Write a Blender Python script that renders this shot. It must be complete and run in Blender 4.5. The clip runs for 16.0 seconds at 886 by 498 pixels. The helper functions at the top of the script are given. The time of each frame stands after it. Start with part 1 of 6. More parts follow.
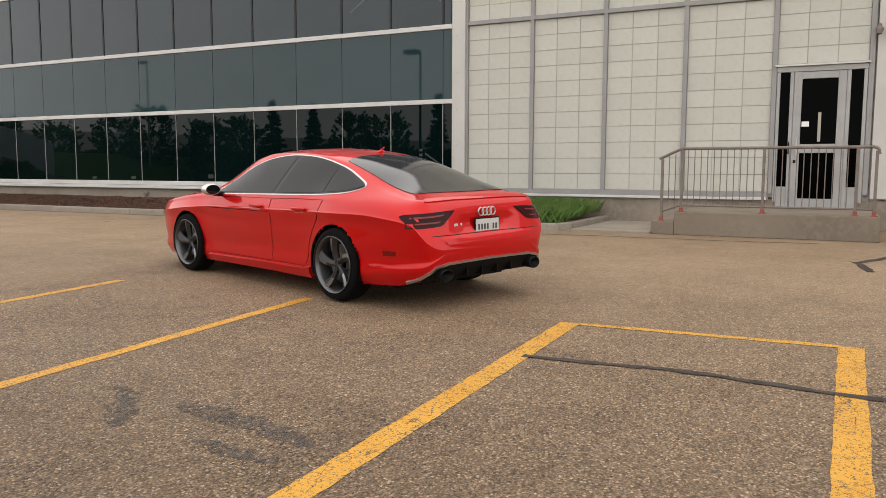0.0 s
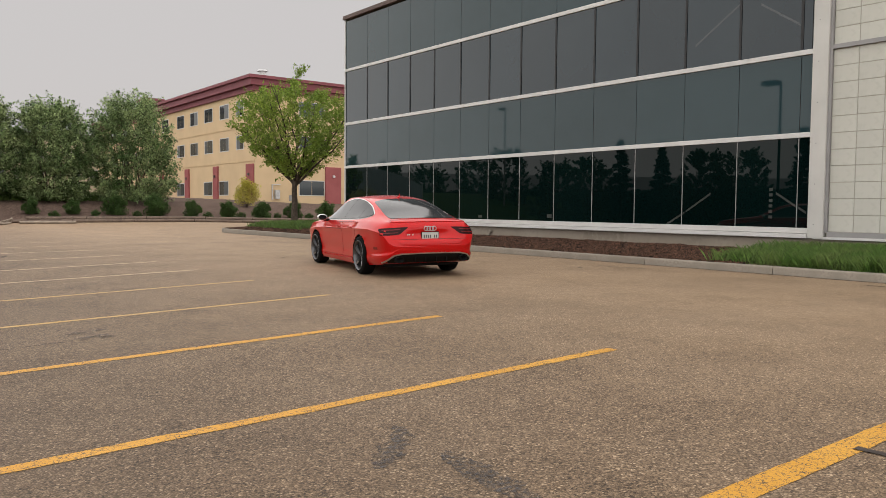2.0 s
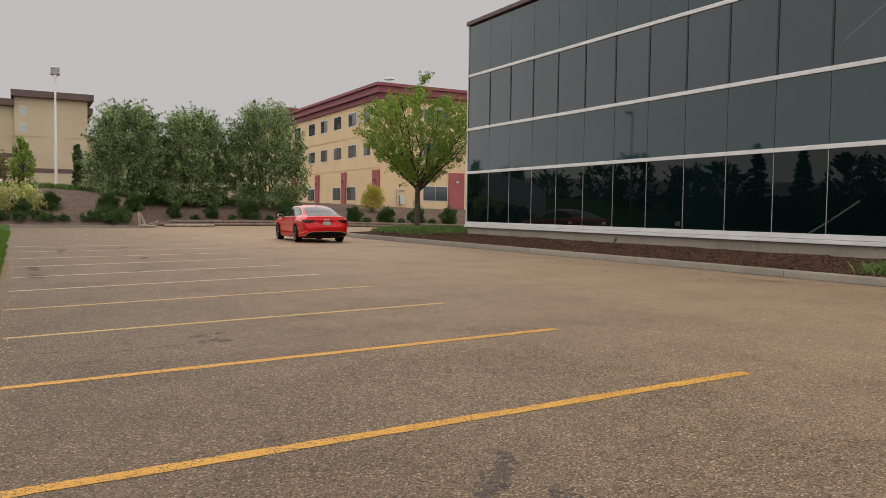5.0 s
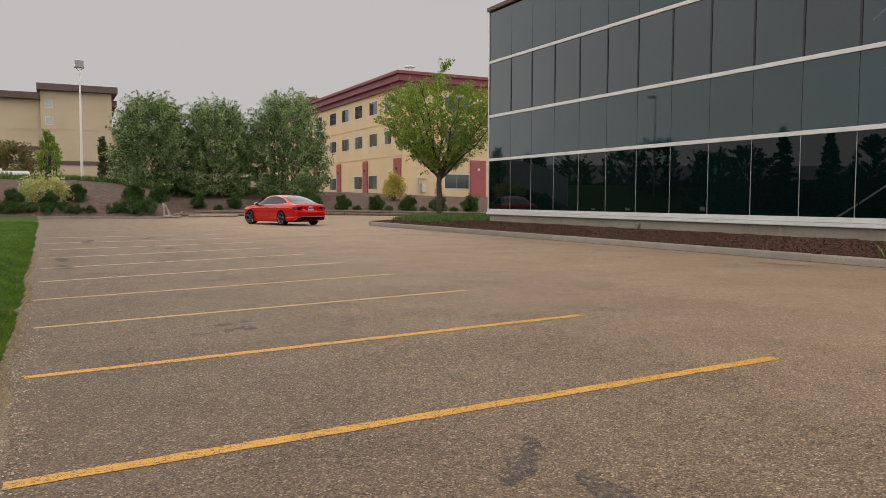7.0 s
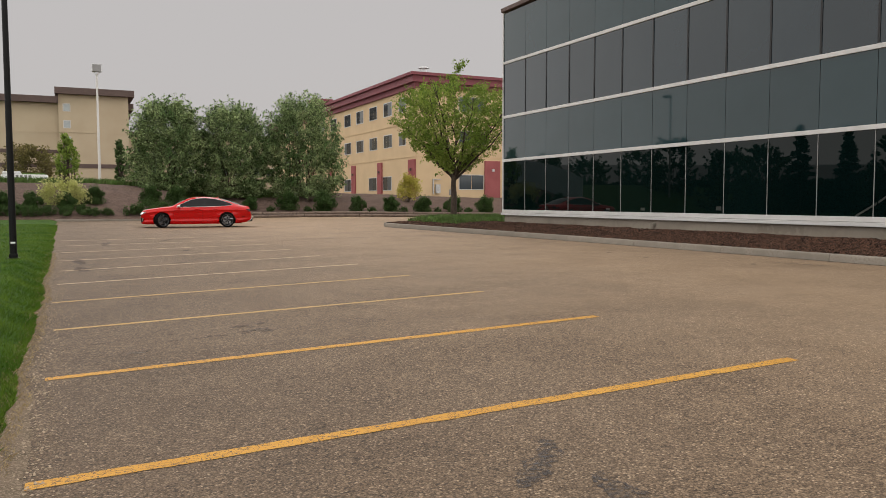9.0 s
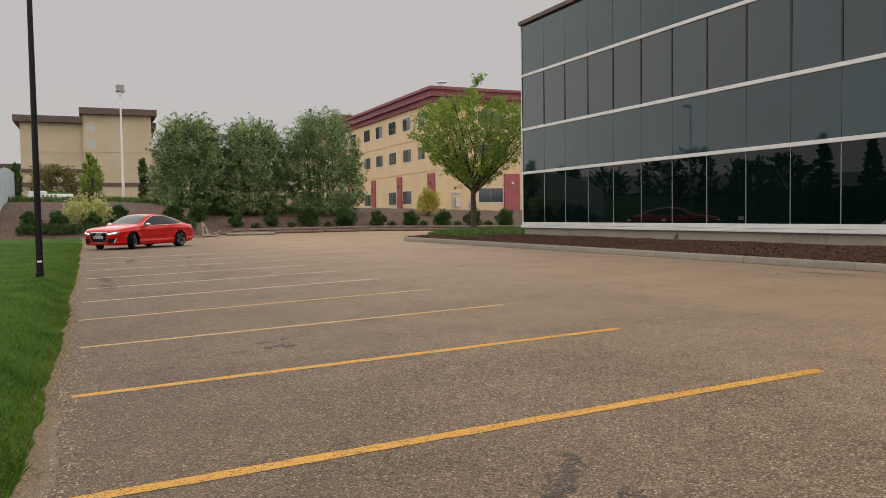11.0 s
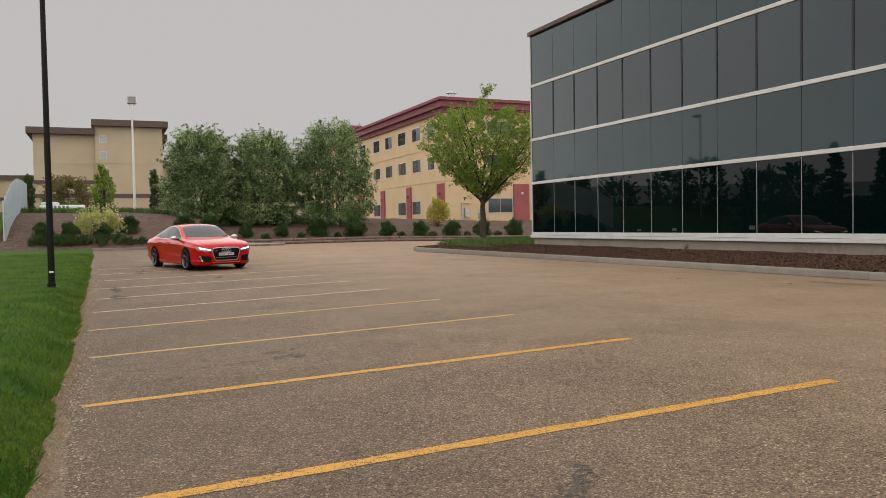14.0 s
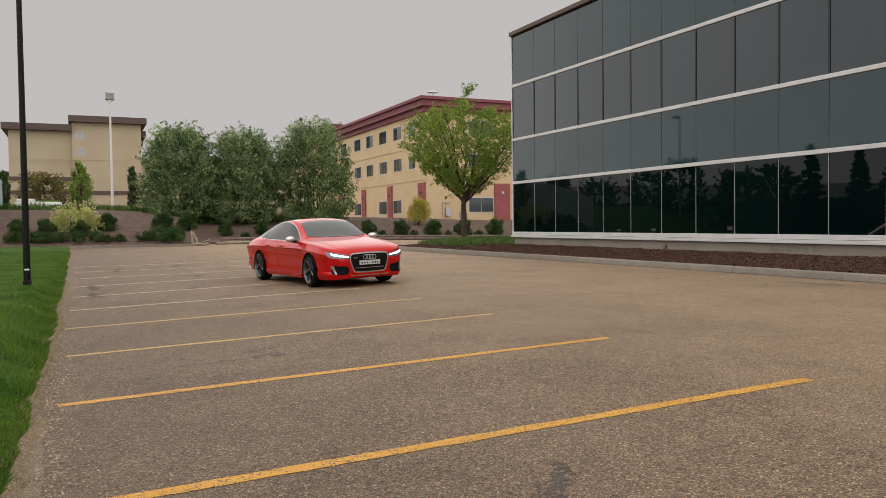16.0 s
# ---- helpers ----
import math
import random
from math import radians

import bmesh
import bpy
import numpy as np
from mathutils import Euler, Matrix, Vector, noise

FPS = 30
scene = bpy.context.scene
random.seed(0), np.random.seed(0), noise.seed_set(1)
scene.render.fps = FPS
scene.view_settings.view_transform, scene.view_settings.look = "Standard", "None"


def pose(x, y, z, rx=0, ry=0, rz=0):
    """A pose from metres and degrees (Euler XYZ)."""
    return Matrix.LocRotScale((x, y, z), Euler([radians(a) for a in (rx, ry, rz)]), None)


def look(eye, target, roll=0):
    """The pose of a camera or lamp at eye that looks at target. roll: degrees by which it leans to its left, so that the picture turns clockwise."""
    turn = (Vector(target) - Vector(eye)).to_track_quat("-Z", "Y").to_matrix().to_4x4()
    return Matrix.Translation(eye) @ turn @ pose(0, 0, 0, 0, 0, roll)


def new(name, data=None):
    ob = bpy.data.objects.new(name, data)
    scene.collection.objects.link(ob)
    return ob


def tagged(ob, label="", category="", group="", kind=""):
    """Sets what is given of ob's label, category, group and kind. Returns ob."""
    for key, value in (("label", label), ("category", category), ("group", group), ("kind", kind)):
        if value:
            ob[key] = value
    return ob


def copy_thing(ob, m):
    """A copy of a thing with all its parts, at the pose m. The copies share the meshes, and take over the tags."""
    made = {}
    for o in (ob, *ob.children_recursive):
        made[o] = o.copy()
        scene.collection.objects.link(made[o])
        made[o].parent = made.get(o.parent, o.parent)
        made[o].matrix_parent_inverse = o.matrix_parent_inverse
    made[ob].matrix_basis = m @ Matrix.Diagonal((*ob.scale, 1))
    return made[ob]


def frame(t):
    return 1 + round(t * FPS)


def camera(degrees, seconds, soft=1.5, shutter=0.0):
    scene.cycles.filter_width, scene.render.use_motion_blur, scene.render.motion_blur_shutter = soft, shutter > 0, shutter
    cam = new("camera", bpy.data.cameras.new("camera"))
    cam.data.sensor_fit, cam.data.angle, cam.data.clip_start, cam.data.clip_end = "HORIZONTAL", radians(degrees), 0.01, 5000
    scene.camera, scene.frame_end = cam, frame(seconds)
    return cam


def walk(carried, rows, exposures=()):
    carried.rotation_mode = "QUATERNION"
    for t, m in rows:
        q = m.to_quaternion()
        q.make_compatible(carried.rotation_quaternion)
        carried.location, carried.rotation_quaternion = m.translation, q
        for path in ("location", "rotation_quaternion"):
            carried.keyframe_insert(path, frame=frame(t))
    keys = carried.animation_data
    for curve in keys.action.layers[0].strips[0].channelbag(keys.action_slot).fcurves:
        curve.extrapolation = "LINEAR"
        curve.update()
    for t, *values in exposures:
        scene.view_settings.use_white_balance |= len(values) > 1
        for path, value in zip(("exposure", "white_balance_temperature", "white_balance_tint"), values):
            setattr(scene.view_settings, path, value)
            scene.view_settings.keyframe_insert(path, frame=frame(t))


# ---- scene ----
cam = camera(59.6, 16.0, soft=0.75)
PATH = [
    (0, (-0.31, -0.029, 1.239), (1.465, 0.871, 1.037), 0.2),
    (0.5, (-0.133, -0.008, 1.277), (1.515, 1.112, 1.106), -0.0),
    (1, (0.027, -0.002, 1.224), (1.48, 1.365, 1.089), -0.2),
    (1.5, (0.172, -0.045, 1.229), (1.471, 1.472, 1.122), 0.3),
    (2, (0.241, -0.083, 1.271), (1.461, 1.498, 1.164), 0.5),
    (2.5, (0.333, 0.035, 1.293), (1.486, 1.667, 1.202), 0.6),
    (3, (0.41, 0.146, 1.316), (1.541, 1.794, 1.25), 0.7),
    (3.5, (0.466, 0.163, 1.303), (1.492, 1.879, 1.24), 1.1),
    (4, (0.479, 0.132, 1.297), (1.463, 1.871, 1.222), 1.2),
    (6.5, (0.494, 0.147, 1.286), (1.411, 1.92, 1.162), 0.2),
    (7, (0.484, 0.152, 1.282), (1.388, 1.931, 1.154), 0.2),
    (7.5, (0.497, 0.149, 1.287), (1.391, 1.933, 1.153), 0.1),
    (8, (0.483, 0.147, 1.291), (1.372, 1.934, 1.158), 0.1),
    (8.5, (0.487, 0.148, 1.287), (1.365, 1.94, 1.155), 0.0),
    (9, (0.476, 0.145, 1.29), (1.346, 1.941, 1.164), -0.1),
    (11.5, (0.47, 0.14, 1.297), (1.286, 1.964, 1.215), -1.0),
    (12, (0.469, 0.135, 1.297), (1.282, 1.961, 1.223), -1.0),
    (12.5, (0.467, 0.14, 1.295), (1.277, 1.967, 1.226), -1.0),
    (13, (0.475, 0.145, 1.292), (1.278, 1.976, 1.228), -1.1),
    (13.5, (0.465, 0.146, 1.295), (1.267, 1.977, 1.231), -1.0),
    (14, (0.474, 0.153, 1.289), (1.276, 1.984, 1.225), -1.0),
    (14.5, (0.463, 0.155, 1.289), (1.268, 1.985, 1.225), -0.9),
    (15, (0.47, 0.148, 1.287), (1.275, 1.977, 1.222), -0.8),
    (15.5, (0.464, 0.142, 1.292), (1.275, 1.969, 1.224), -0.8),
    (16, (0.472, 0.141, 1.29), (1.319, 1.951, 1.223), -0.7),
]
walk(cam, [(t, look(eye, target, roll)) for t, eye, target, roll in PATH],
     exposures=((0, 1.36), (0.5, 1.18), (1, 1.16), (1.5, 1.22), (2.5, 1.14), (3.0, 0.97), (3.5, 0.99), (6.5, 1.02), (16, 1.02)))

# ---------------------------------------------------------------- light
world = bpy.data.worlds.new("overcast_sky")
scene.world = world
world.use_nodes = True
wn = world.node_tree
sky = wn.nodes.new("ShaderNodeTexSky")
sky.sky_type = "NISHITA"
sky.sun_disc = False
sky.sun_elevation = radians(58)
sky.sun_rotation = radians(200)
sky.dust_density = 6.0
grey = wn.nodes.new("ShaderNodeMix")
grey.data_type = "RGBA"
grey.inputs["Factor"].default_value = 0.93
grey.inputs["B"].default_value = (5.1, 4.85, 4.75, 1)
wn.links.new(sky.outputs[0], grey.inputs["A"])
wn.links.new(grey.outputs["Result"], wn.nodes["Background"].inputs[0])
wn.nodes["Background"].inputs[1].default_value = 0.0535
sun_data = bpy.data.lights.new("sun", "SUN")
sun_data.energy, sun_data.angle, sun_data.color = 1.5, radians(176), (1.0, 0.97, 0.93)
sun = new("sun", sun_data)
sun.matrix_world = look((0, 0, 40), (0.2, 0.6, 0))


# ---------------------------------------------------------------- ground shape
SLOPE, LEVEL_X = 0.027, 5.73


def step(a, b, v):
    k = min(1.0, max(0.0, (v - a) / (b - a)))
    return k * k * (3 - 2 * k)


def gz(x, y):
    """Height of the asphalt: a cross fall near the camera that fades out towards the back of the lot."""
    near = SLOPE * (max(-12, x) - LEVEL_X) if x < 7 else float(np.interp(x, [7, 10, 13], [0.0343, 0.075, 0.085]))
    far = float(np.interp(x, [-10, 0, 6, 12, 20, 35], [0.05, 0.06, 0.02, 0.04, 0.05, -0.2]))
    k = step(14, 36, y)
    return near * (1 - k) + far * k


def berm_edge(x):
    return 51.6 + 5.2 * step(7.0, 8.4, x)


def berm_z(x, y):
    top = float(np.interp(x, [-30, 3, 8, 20, 36, 60], [2.7, 2.55, 2.1, 2.05, 1.75, 1.6]))
    k = (y - berm_edge(x)) / 11.5
    base = gz(x, y)
    if k <= 0:
        return base - 0.05
    rise = top * (1 - (1 - min(1, k)) ** 1.7)
    return base + rise * 0.97 + 0.05 + 0.09 * noise.noise((x * 0.6, y * 0.6, 2)) * min(1, k * 5)


# ---------------------------------------------------------------- materials
def material(name, colour, rough=0.6, metal=0.0, colour2=None, scale=6.0, detail=4.0, grain=None, grain_scale=80.0,
             bump=0.0, bump_scale=60.0, coat=0.0, ior=1.5, emit=0.0, per_object=0.0, per_island=0.0, spec=0.5):
    """Principled surface with two scales of variation and a fine relief."""
    m = bpy.data.materials.new(name)
    m.use_nodes = True
    nt = m.node_tree
    p = nt.nodes["Principled BSDF"]
    p.inputs["Roughness"].default_value, p.inputs["Metallic"].default_value = rough, metal
    p.inputs["Coat Weight"].default_value, p.inputs["IOR"].default_value = coat, ior
    p.inputs["Coat Roughness"].default_value = 0.03
    p.inputs["Specular IOR Level"].default_value = spec
    co = nt.nodes.new("ShaderNodeTexCoord")
    out = None

    def mixed(a, b, fac, kind="MIX"):
        n = nt.nodes.new("ShaderNodeMix")
        n.data_type, n.blend_type = "RGBA", kind
        for sock, v in (("A", a), ("B", b), ("Factor", fac)):
            if isinstance(v, bpy.types.NodeSocket):
                nt.links.new(v, n.inputs[sock])
            else:
                n.inputs[sock].default_value = v
        return n.outputs["Result"]

    def noisy(s, d, lo, hi):
        n = nt.nodes.new("ShaderNodeTexNoise")
        n.inputs["Scale"].default_value, n.inputs["Detail"].default_value = s, d
        nt.links.new(co.outputs["Object"], n.inputs["Vector"])
        r = nt.nodes.new("ShaderNodeMapRange")
        r.inputs["From Min"].default_value, r.inputs["From Max"].default_value = lo, hi
        nt.links.new(n.outputs[0], r.inputs[0])
        return r.outputs[0]

    base = (*colour, 1)
    if colour2:
        base = mixed(base, (*colour2, 1), noisy(scale, detail, 0.35, 0.65))
    if grain:
        base = mixed(base, (*grain, 1), noisy(grain_scale, 2.0, 0.48, 0.62))
    for amount, kind, sock in ((per_object, "ShaderNodeObjectInfo", "Random"), (per_island, "ShaderNodeNewGeometry", "Random Per Island")):
        if amount:
            info = nt.nodes.new(kind)
            r = nt.nodes.new("ShaderNodeMapRange")
            r.inputs["To Min"].default_value, r.inputs["To Max"].default_value = 1 - amount, 1 + amount
            nt.links.new(info.outputs[sock], r.inputs[0])
            c = nt.nodes.new("ShaderNodeCombineColor")
            for k in range(3):
                nt.links.new(r.outputs[0], c.inputs[k])
            base = mixed(base, c.outputs[0], 1.0, "MULTIPLY")
    if isinstance(base, bpy.types.NodeSocket):
        nt.links.new(base, p.inputs["Base Color"])
    else:
        p.inputs["Base Color"].default_value = base
    if bump:
        n = nt.nodes.new("ShaderNodeTexNoise")
        n.inputs["Scale"].default_value, n.inputs["Detail"].default_value = bump_scale, 3
        nt.links.new(co.outputs["Object"], n.inputs["Vector"])
        b = nt.nodes.new("ShaderNodeBump")
        b.inputs["Strength"].default_value, b.inputs["Distance"].default_value = bump, 0.02
        nt.links.new(n.outputs[0], b.inputs["Height"])
        nt.links.new(b.outputs[0], p.inputs["Normal"])
    if emit:
        p.inputs["Emission Color"].default_value = (*colour, 1)
        p.inputs["Emission Strength"].default_value = emit
    return m


def asphalt_material():
    """Weathered asphalt: light stones in a dark binder, worn brown, with large darker and lighter areas."""
    m = bpy.data.materials.new("weathered_asphalt")
    m.use_nodes = True
    nt = m.node_tree
    p = nt.nodes["Principled BSDF"]
    p.inputs["Roughness"].default_value = 0.75
    p.inputs["Specular IOR Level"].default_value = 0.3
    co = nt.nodes.new("ShaderNodeTexCoord")

    def tex(kind, s, **more):
        n = nt.nodes.new(kind)
        n.inputs["Scale"].default_value = s
        for k, v in more.items():
            n.inputs[k].default_value = v
        nt.links.new(co.outputs["Object"], n.inputs["Vector"])
        return n

    def ramp(sock, stops):
        r = nt.nodes.new("ShaderNodeValToRGB")
        e = r.color_ramp.elements
        e[0].position, e[0].color = stops[0][0], (*stops[0][1], 1)
        e[1].position, e[1].color = stops[-1][0], (*stops[-1][1], 1)
        for pos, c in stops[1:-1]:
            k = e.new(pos)
            k.color = (*c, 1)
        nt.links.new(sock, r.inputs[0])
        return r.outputs[0]

    def mul(a, b, fac=1.0):
        n = nt.nodes.new("ShaderNodeMix")
        n.data_type, n.blend_type = "RGBA", "MULTIPLY"
        n.inputs["Factor"].default_value = fac
        nt.links.new(a, n.inputs["A"])
        nt.links.new(b, n.inputs["B"])
        return n.outputs["Result"]

    stones = tex("ShaderNodeTexVoronoi", 85.0)
    bw = nt.nodes.new("ShaderNodeSeparateColor")
    nt.links.new(stones.outputs["Color"], bw.inputs[0])
    stone = ramp(bw.outputs[0], [(0.0, (0.075, 0.053, 0.038)), (0.22, (0.165, 0.118, 0.084)), (0.66, (0.222, 0.162, 0.117)), (0.90, (0.295, 0.221, 0.164)), (1.0, (0.48, 0.38, 0.295))])
    gap = ramp(stones.outputs["Distance"], [(0.3, (1, 1, 1)), (0.7, (0.58, 0.56, 0.54))])
    patches = ramp(tex("ShaderNodeTexNoise", 0.35, Detail=6.0, Roughness=0.62).outputs[0], [(0.3, (0.92, 0.92, 0.925)), (0.5, (1.0, 0.995, 0.99)), (0.7, (1.05, 1.04, 1.02))])
    blot = ramp(tex("ShaderNodeTexNoise", 2.6, Detail=6.0, Roughness=0.75).outputs[0], [(0.32, (0.90, 0.89, 0.88)), (0.55, (1.01, 1.0, 0.99)), (0.75, (1.05, 1.04, 1.02))])
    pits = ramp(tex("ShaderNodeTexNoise", 62.0, Detail=3.0, Roughness=0.7).outputs[0], [(0.37, (0.22, 0.20, 0.18)), (0.46, (1.03, 1.03, 1.03)), (0.60, (1.06, 1.06, 1.06)), (0.68, (1.5, 1.47, 1.42))])
    # the lane is worn evenly, the stalls in pitted areas
    place = nt.nodes.new("ShaderNodeSeparateXYZ")
    nt.links.new(co.outputs["Object"], place.inputs[0])
    stalls = nt.nodes.new("ShaderNodeMapRange")
    for key, v in (("From Min", 4.5), ("From Max", 7.5), ("To Min", 1.0), ("To Max", 0.3)):
        stalls.inputs[key].default_value = v
    nt.links.new(place.outputs[0], stalls.inputs[0])

    def within_stalls(sock):
        n = nt.nodes.new("ShaderNodeMath")
        n.operation = "MULTIPLY"
        nt.links.new(sock, n.inputs[0])
        nt.links.new(stalls.outputs[0], n.inputs[1])
        return n.outputs[0]

    worn = nt.nodes.new("ShaderNodeMix")
    worn.data_type, worn.blend_type = "RGBA", "MULTIPLY"
    spread = nt.nodes.new("ShaderNodeMapRange")
    spread.inputs["From Min"].default_value, spread.inputs["From Max"].default_value = 0.36, 0.62
    spread.inputs["To Min"].default_value = 0.25
    wide = tex("ShaderNodeTexNoise", 0.75, Detail=5.0, Roughness=0.6).outputs[0]
    nt.links.new(wide, spread.inputs[0])
    blot = mul(blot, ramp(wide, [(0.36, (1.05, 1.05, 1.05)), (0.52, (0.99, 0.98, 0.965)), (0.64, (0.90, 0.885, 0.865))]))
    nt.links.new(within_stalls(spread.outputs[0]), worn.inputs["Factor"])
    nt.links.new(blot, worn.inputs["A"])
    nt.links.new(pits, worn.inputs["B"])
    blot = worn.outputs["Result"]
    # short dark splits between the stones where the surface has worn through
    splits = tex("ShaderNodeTexNoise", 24.0, Detail=5.0, Roughness=0.75)
    flat = nt.nodes.new("ShaderNodeMapping")
    flat.inputs["Scale"].default_value = (0.7, 1.5, 1.0)
    nt.links.new(co.outputs["Object"], flat.inputs["Vector"])
    nt.links.new(flat.outputs[0], splits.inputs["Vector"])
    torn = nt.nodes.new("ShaderNodeMix")
    torn.data_type, torn.blend_type = "RGBA", "MULTIPLY"
    where = nt.nodes.new("ShaderNodeMapRange")
    where.inputs["From Min"].default_value, where.inputs["From Max"].default_value = 0.45, 0.60
    nt.links.new(wide, where.inputs[0])
    nt.links.new(within_stalls(where.outputs[0]), torn.inputs["Factor"])
    nt.links.new(blot, torn.inputs["A"])
    nt.links.new(ramp(splits.outputs[0], [(0.385, (0.30, 0.27, 0.25)), (0.43, (1.0, 1.0, 1.0))]), torn.inputs["B"])
    blot = torn.outputs["Result"]
    # hand-sized mottling where the binder has worn unevenly
    mottle = tex("ShaderNodeTexNoise", 11.0, Detail=5.0, Roughness=0.8).outputs[0]
    blot = mul(blot, ramp(mottle, [(0.33, (0.70, 0.68, 0.66)), (0.44, (0.99, 0.985, 0.98)), (0.57, (1.02, 1.02, 1.02)), (0.69, (1.2, 1.19, 1.18))]))
    # tone rises steadily from the stalls out to the driven lane
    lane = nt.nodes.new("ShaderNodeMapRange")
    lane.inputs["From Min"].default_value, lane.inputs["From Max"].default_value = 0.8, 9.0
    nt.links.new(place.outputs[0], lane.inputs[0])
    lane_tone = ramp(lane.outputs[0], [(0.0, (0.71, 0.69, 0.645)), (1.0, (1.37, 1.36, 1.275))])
    # grazing sheen of the far asphalt put into its colour, paler towards the back
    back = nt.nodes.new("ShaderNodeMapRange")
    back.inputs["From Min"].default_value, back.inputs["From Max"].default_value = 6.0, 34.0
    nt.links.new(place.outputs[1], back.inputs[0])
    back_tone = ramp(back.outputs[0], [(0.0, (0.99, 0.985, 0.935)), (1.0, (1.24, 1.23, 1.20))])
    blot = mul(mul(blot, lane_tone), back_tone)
    # the lane's stones are polished and filled with dust, so they stand out less
    even = nt.nodes.new("ShaderNodeMix")
    even.data_type = "RGBA"
    filled = nt.nodes.new("ShaderNodeMapRange")
    for key, v in (("From Min", 4.0), ("From Max", 9.0), ("To Min", 0.0), ("To Max", 0.55)):
        filled.inputs[key].default_value = v
    nt.links.new(place.outputs[0], filled.inputs[0])
    nt.links.new(filled.outputs[0], even.inputs["Factor"])
    nt.links.new(mul(stone, gap), even.inputs["A"])
    even.inputs["B"].default_value = (0.176, 0.128, 0.0925, 1)
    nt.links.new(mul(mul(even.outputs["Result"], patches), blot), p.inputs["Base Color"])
    b = nt.nodes.new("ShaderNodeBump")
    b.inputs["Strength"].default_value, b.inputs["Distance"].default_value, b.invert = 0.45, 0.005, True
    nt.links.new(stones.outputs["Distance"], b.inputs["Height"])
    nt.links.new(b.outputs[0], p.inputs["Normal"])
    return m


def paint_line_material(name="worn_yellow_paint", tone_a=(0.49, 0.235, 0.014), tone_b=(0.54, 0.275, 0.026), rub=0.535):
    """Yellow traffic paint, cracked and rubbed through to the asphalt."""
    m = bpy.data.materials.new(name)
    m.use_nodes = True
    nt = m.node_tree
    p = nt.nodes["Principled BSDF"]
    p.inputs["Roughness"].default_value = 0.7
    co = nt.nodes.new("ShaderNodeTexCoord")

    def noisy(s, d, lo, hi, rough=0.6):
        n = nt.nodes.new("ShaderNodeTexNoise")
        n.inputs["Scale"].default_value, n.inputs["Detail"].default_value, n.inputs["Roughness"].default_value = s, d, rough
        nt.links.new(co.outputs["Object"], n.inputs["Vector"])
        r = nt.nodes.new("ShaderNodeMapRange")
        r.inputs["From Min"].default_value, r.inputs["From Max"].default_value = lo, hi
        nt.links.new(n.outputs[0], r.inputs[0])
        return r.outputs[0]

    def mixed(a, b, f):
        n = nt.nodes.new("ShaderNodeMix")
        n.data_type = "RGBA"
        for sock, v in (("A", a), ("B", b), ("Factor", f)):
            if isinstance(v, bpy.types.NodeSocket):
                nt.links.new(v, n.inputs[sock])
            else:
                n.inputs[sock].default_value = v
        return n.outputs["Result"]

    tone = mixed((*tone_a, 1), (*tone_b, 1), noisy(1.5, 4, 0.35, 0.65))
    rubbed = noisy(55, 8, rub, rub + 0.04, 0.82)
    tone = mixed(tone, (0.055, 0.038, 0.024, 1), rubbed)
    v = nt.nodes.new("ShaderNodeTexVoronoi")
    v.feature = "DISTANCE_TO_EDGE"
    v.inputs["Scale"].default_value = 13.0
    jit = nt.nodes.new("ShaderNodeTexNoise")
    jit.inputs["Scale"].default_value, jit.inputs["Detail"].default_value = 22.0, 4
    nt.links.new(co.outputs["Object"], jit.inputs["Vector"])
    add = nt.nodes.new("ShaderNodeVectorMath")
    add.operation = "MULTIPLY_ADD"
    add.inputs[1].default_value = (0.06, 0.06, 0.06)
    nt.links.new(jit.outputs["Color"], add.inputs[0])
    nt.links.new(co.outputs["Object"], add.inputs[2])
    nt.links.new(add.outputs[0], v.inputs["Vector"])
    r = nt.nodes.new("ShaderNodeMapRange")
    r.inputs["From Min"].default_value, r.inputs["From Max"].default_value = 0.034, 0.006
    nt.links.new(v.outputs["Distance"], r.inputs[0])
    gate = nt.nodes.new("ShaderNodeMath")
    gate.operation = "MULTIPLY"
    nt.links.new(r.outputs[0], gate.inputs[0])
    nt.links.new(noisy(5.0, 4, 0.42, 0.54), gate.inputs[1])
    nt.links.new(mixed(tone, (0.035, 0.025, 0.018, 1), gate.outputs[0]), p.inputs["Base Color"])
    return m


M_ASPHALT = asphalt_material()
M_YELLOW = paint_line_material()
M_TANLINE = paint_line_material("tan_yellow_paint", (0.46, 0.275, 0.075), (0.48, 0.31, 0.11), 0.545)
M_PALELINE = paint_line_material("pale_yellow_paint", (0.47, 0.335, 0.19), (0.51, 0.38, 0.235), 0.56)
M_TAR = material("crack_sealant", (0.045, 0.037, 0.033), 0.85, colour2=(0.07, 0.058, 0.052), scale=9, spec=0.08, bump=0.3, bump_scale=40)


def broken(m, scale, lo, hi):
    """Lets the surface below show through in ragged holes."""
    nt = m.node_tree
    co = nt.nodes.new("ShaderNodeTexCoord")
    n = nt.nodes.new("ShaderNodeTexNoise")
    n.inputs["Scale"].default_value, n.inputs["Detail"].default_value, n.inputs["Roughness"].default_value = scale, 7, 0.75
    nt.links.new(co.outputs["Object"], n.inputs["Vector"])
    r = nt.nodes.new("ShaderNodeMapRange")
    r.inputs["From Min"].default_value, r.inputs["From Max"].default_value = lo, hi
    nt.links.new(n.outputs[0], r.inputs[0])
    nt.links.new(r.outputs[0], nt.nodes["Principled BSDF"].inputs["Alpha"])
    return m


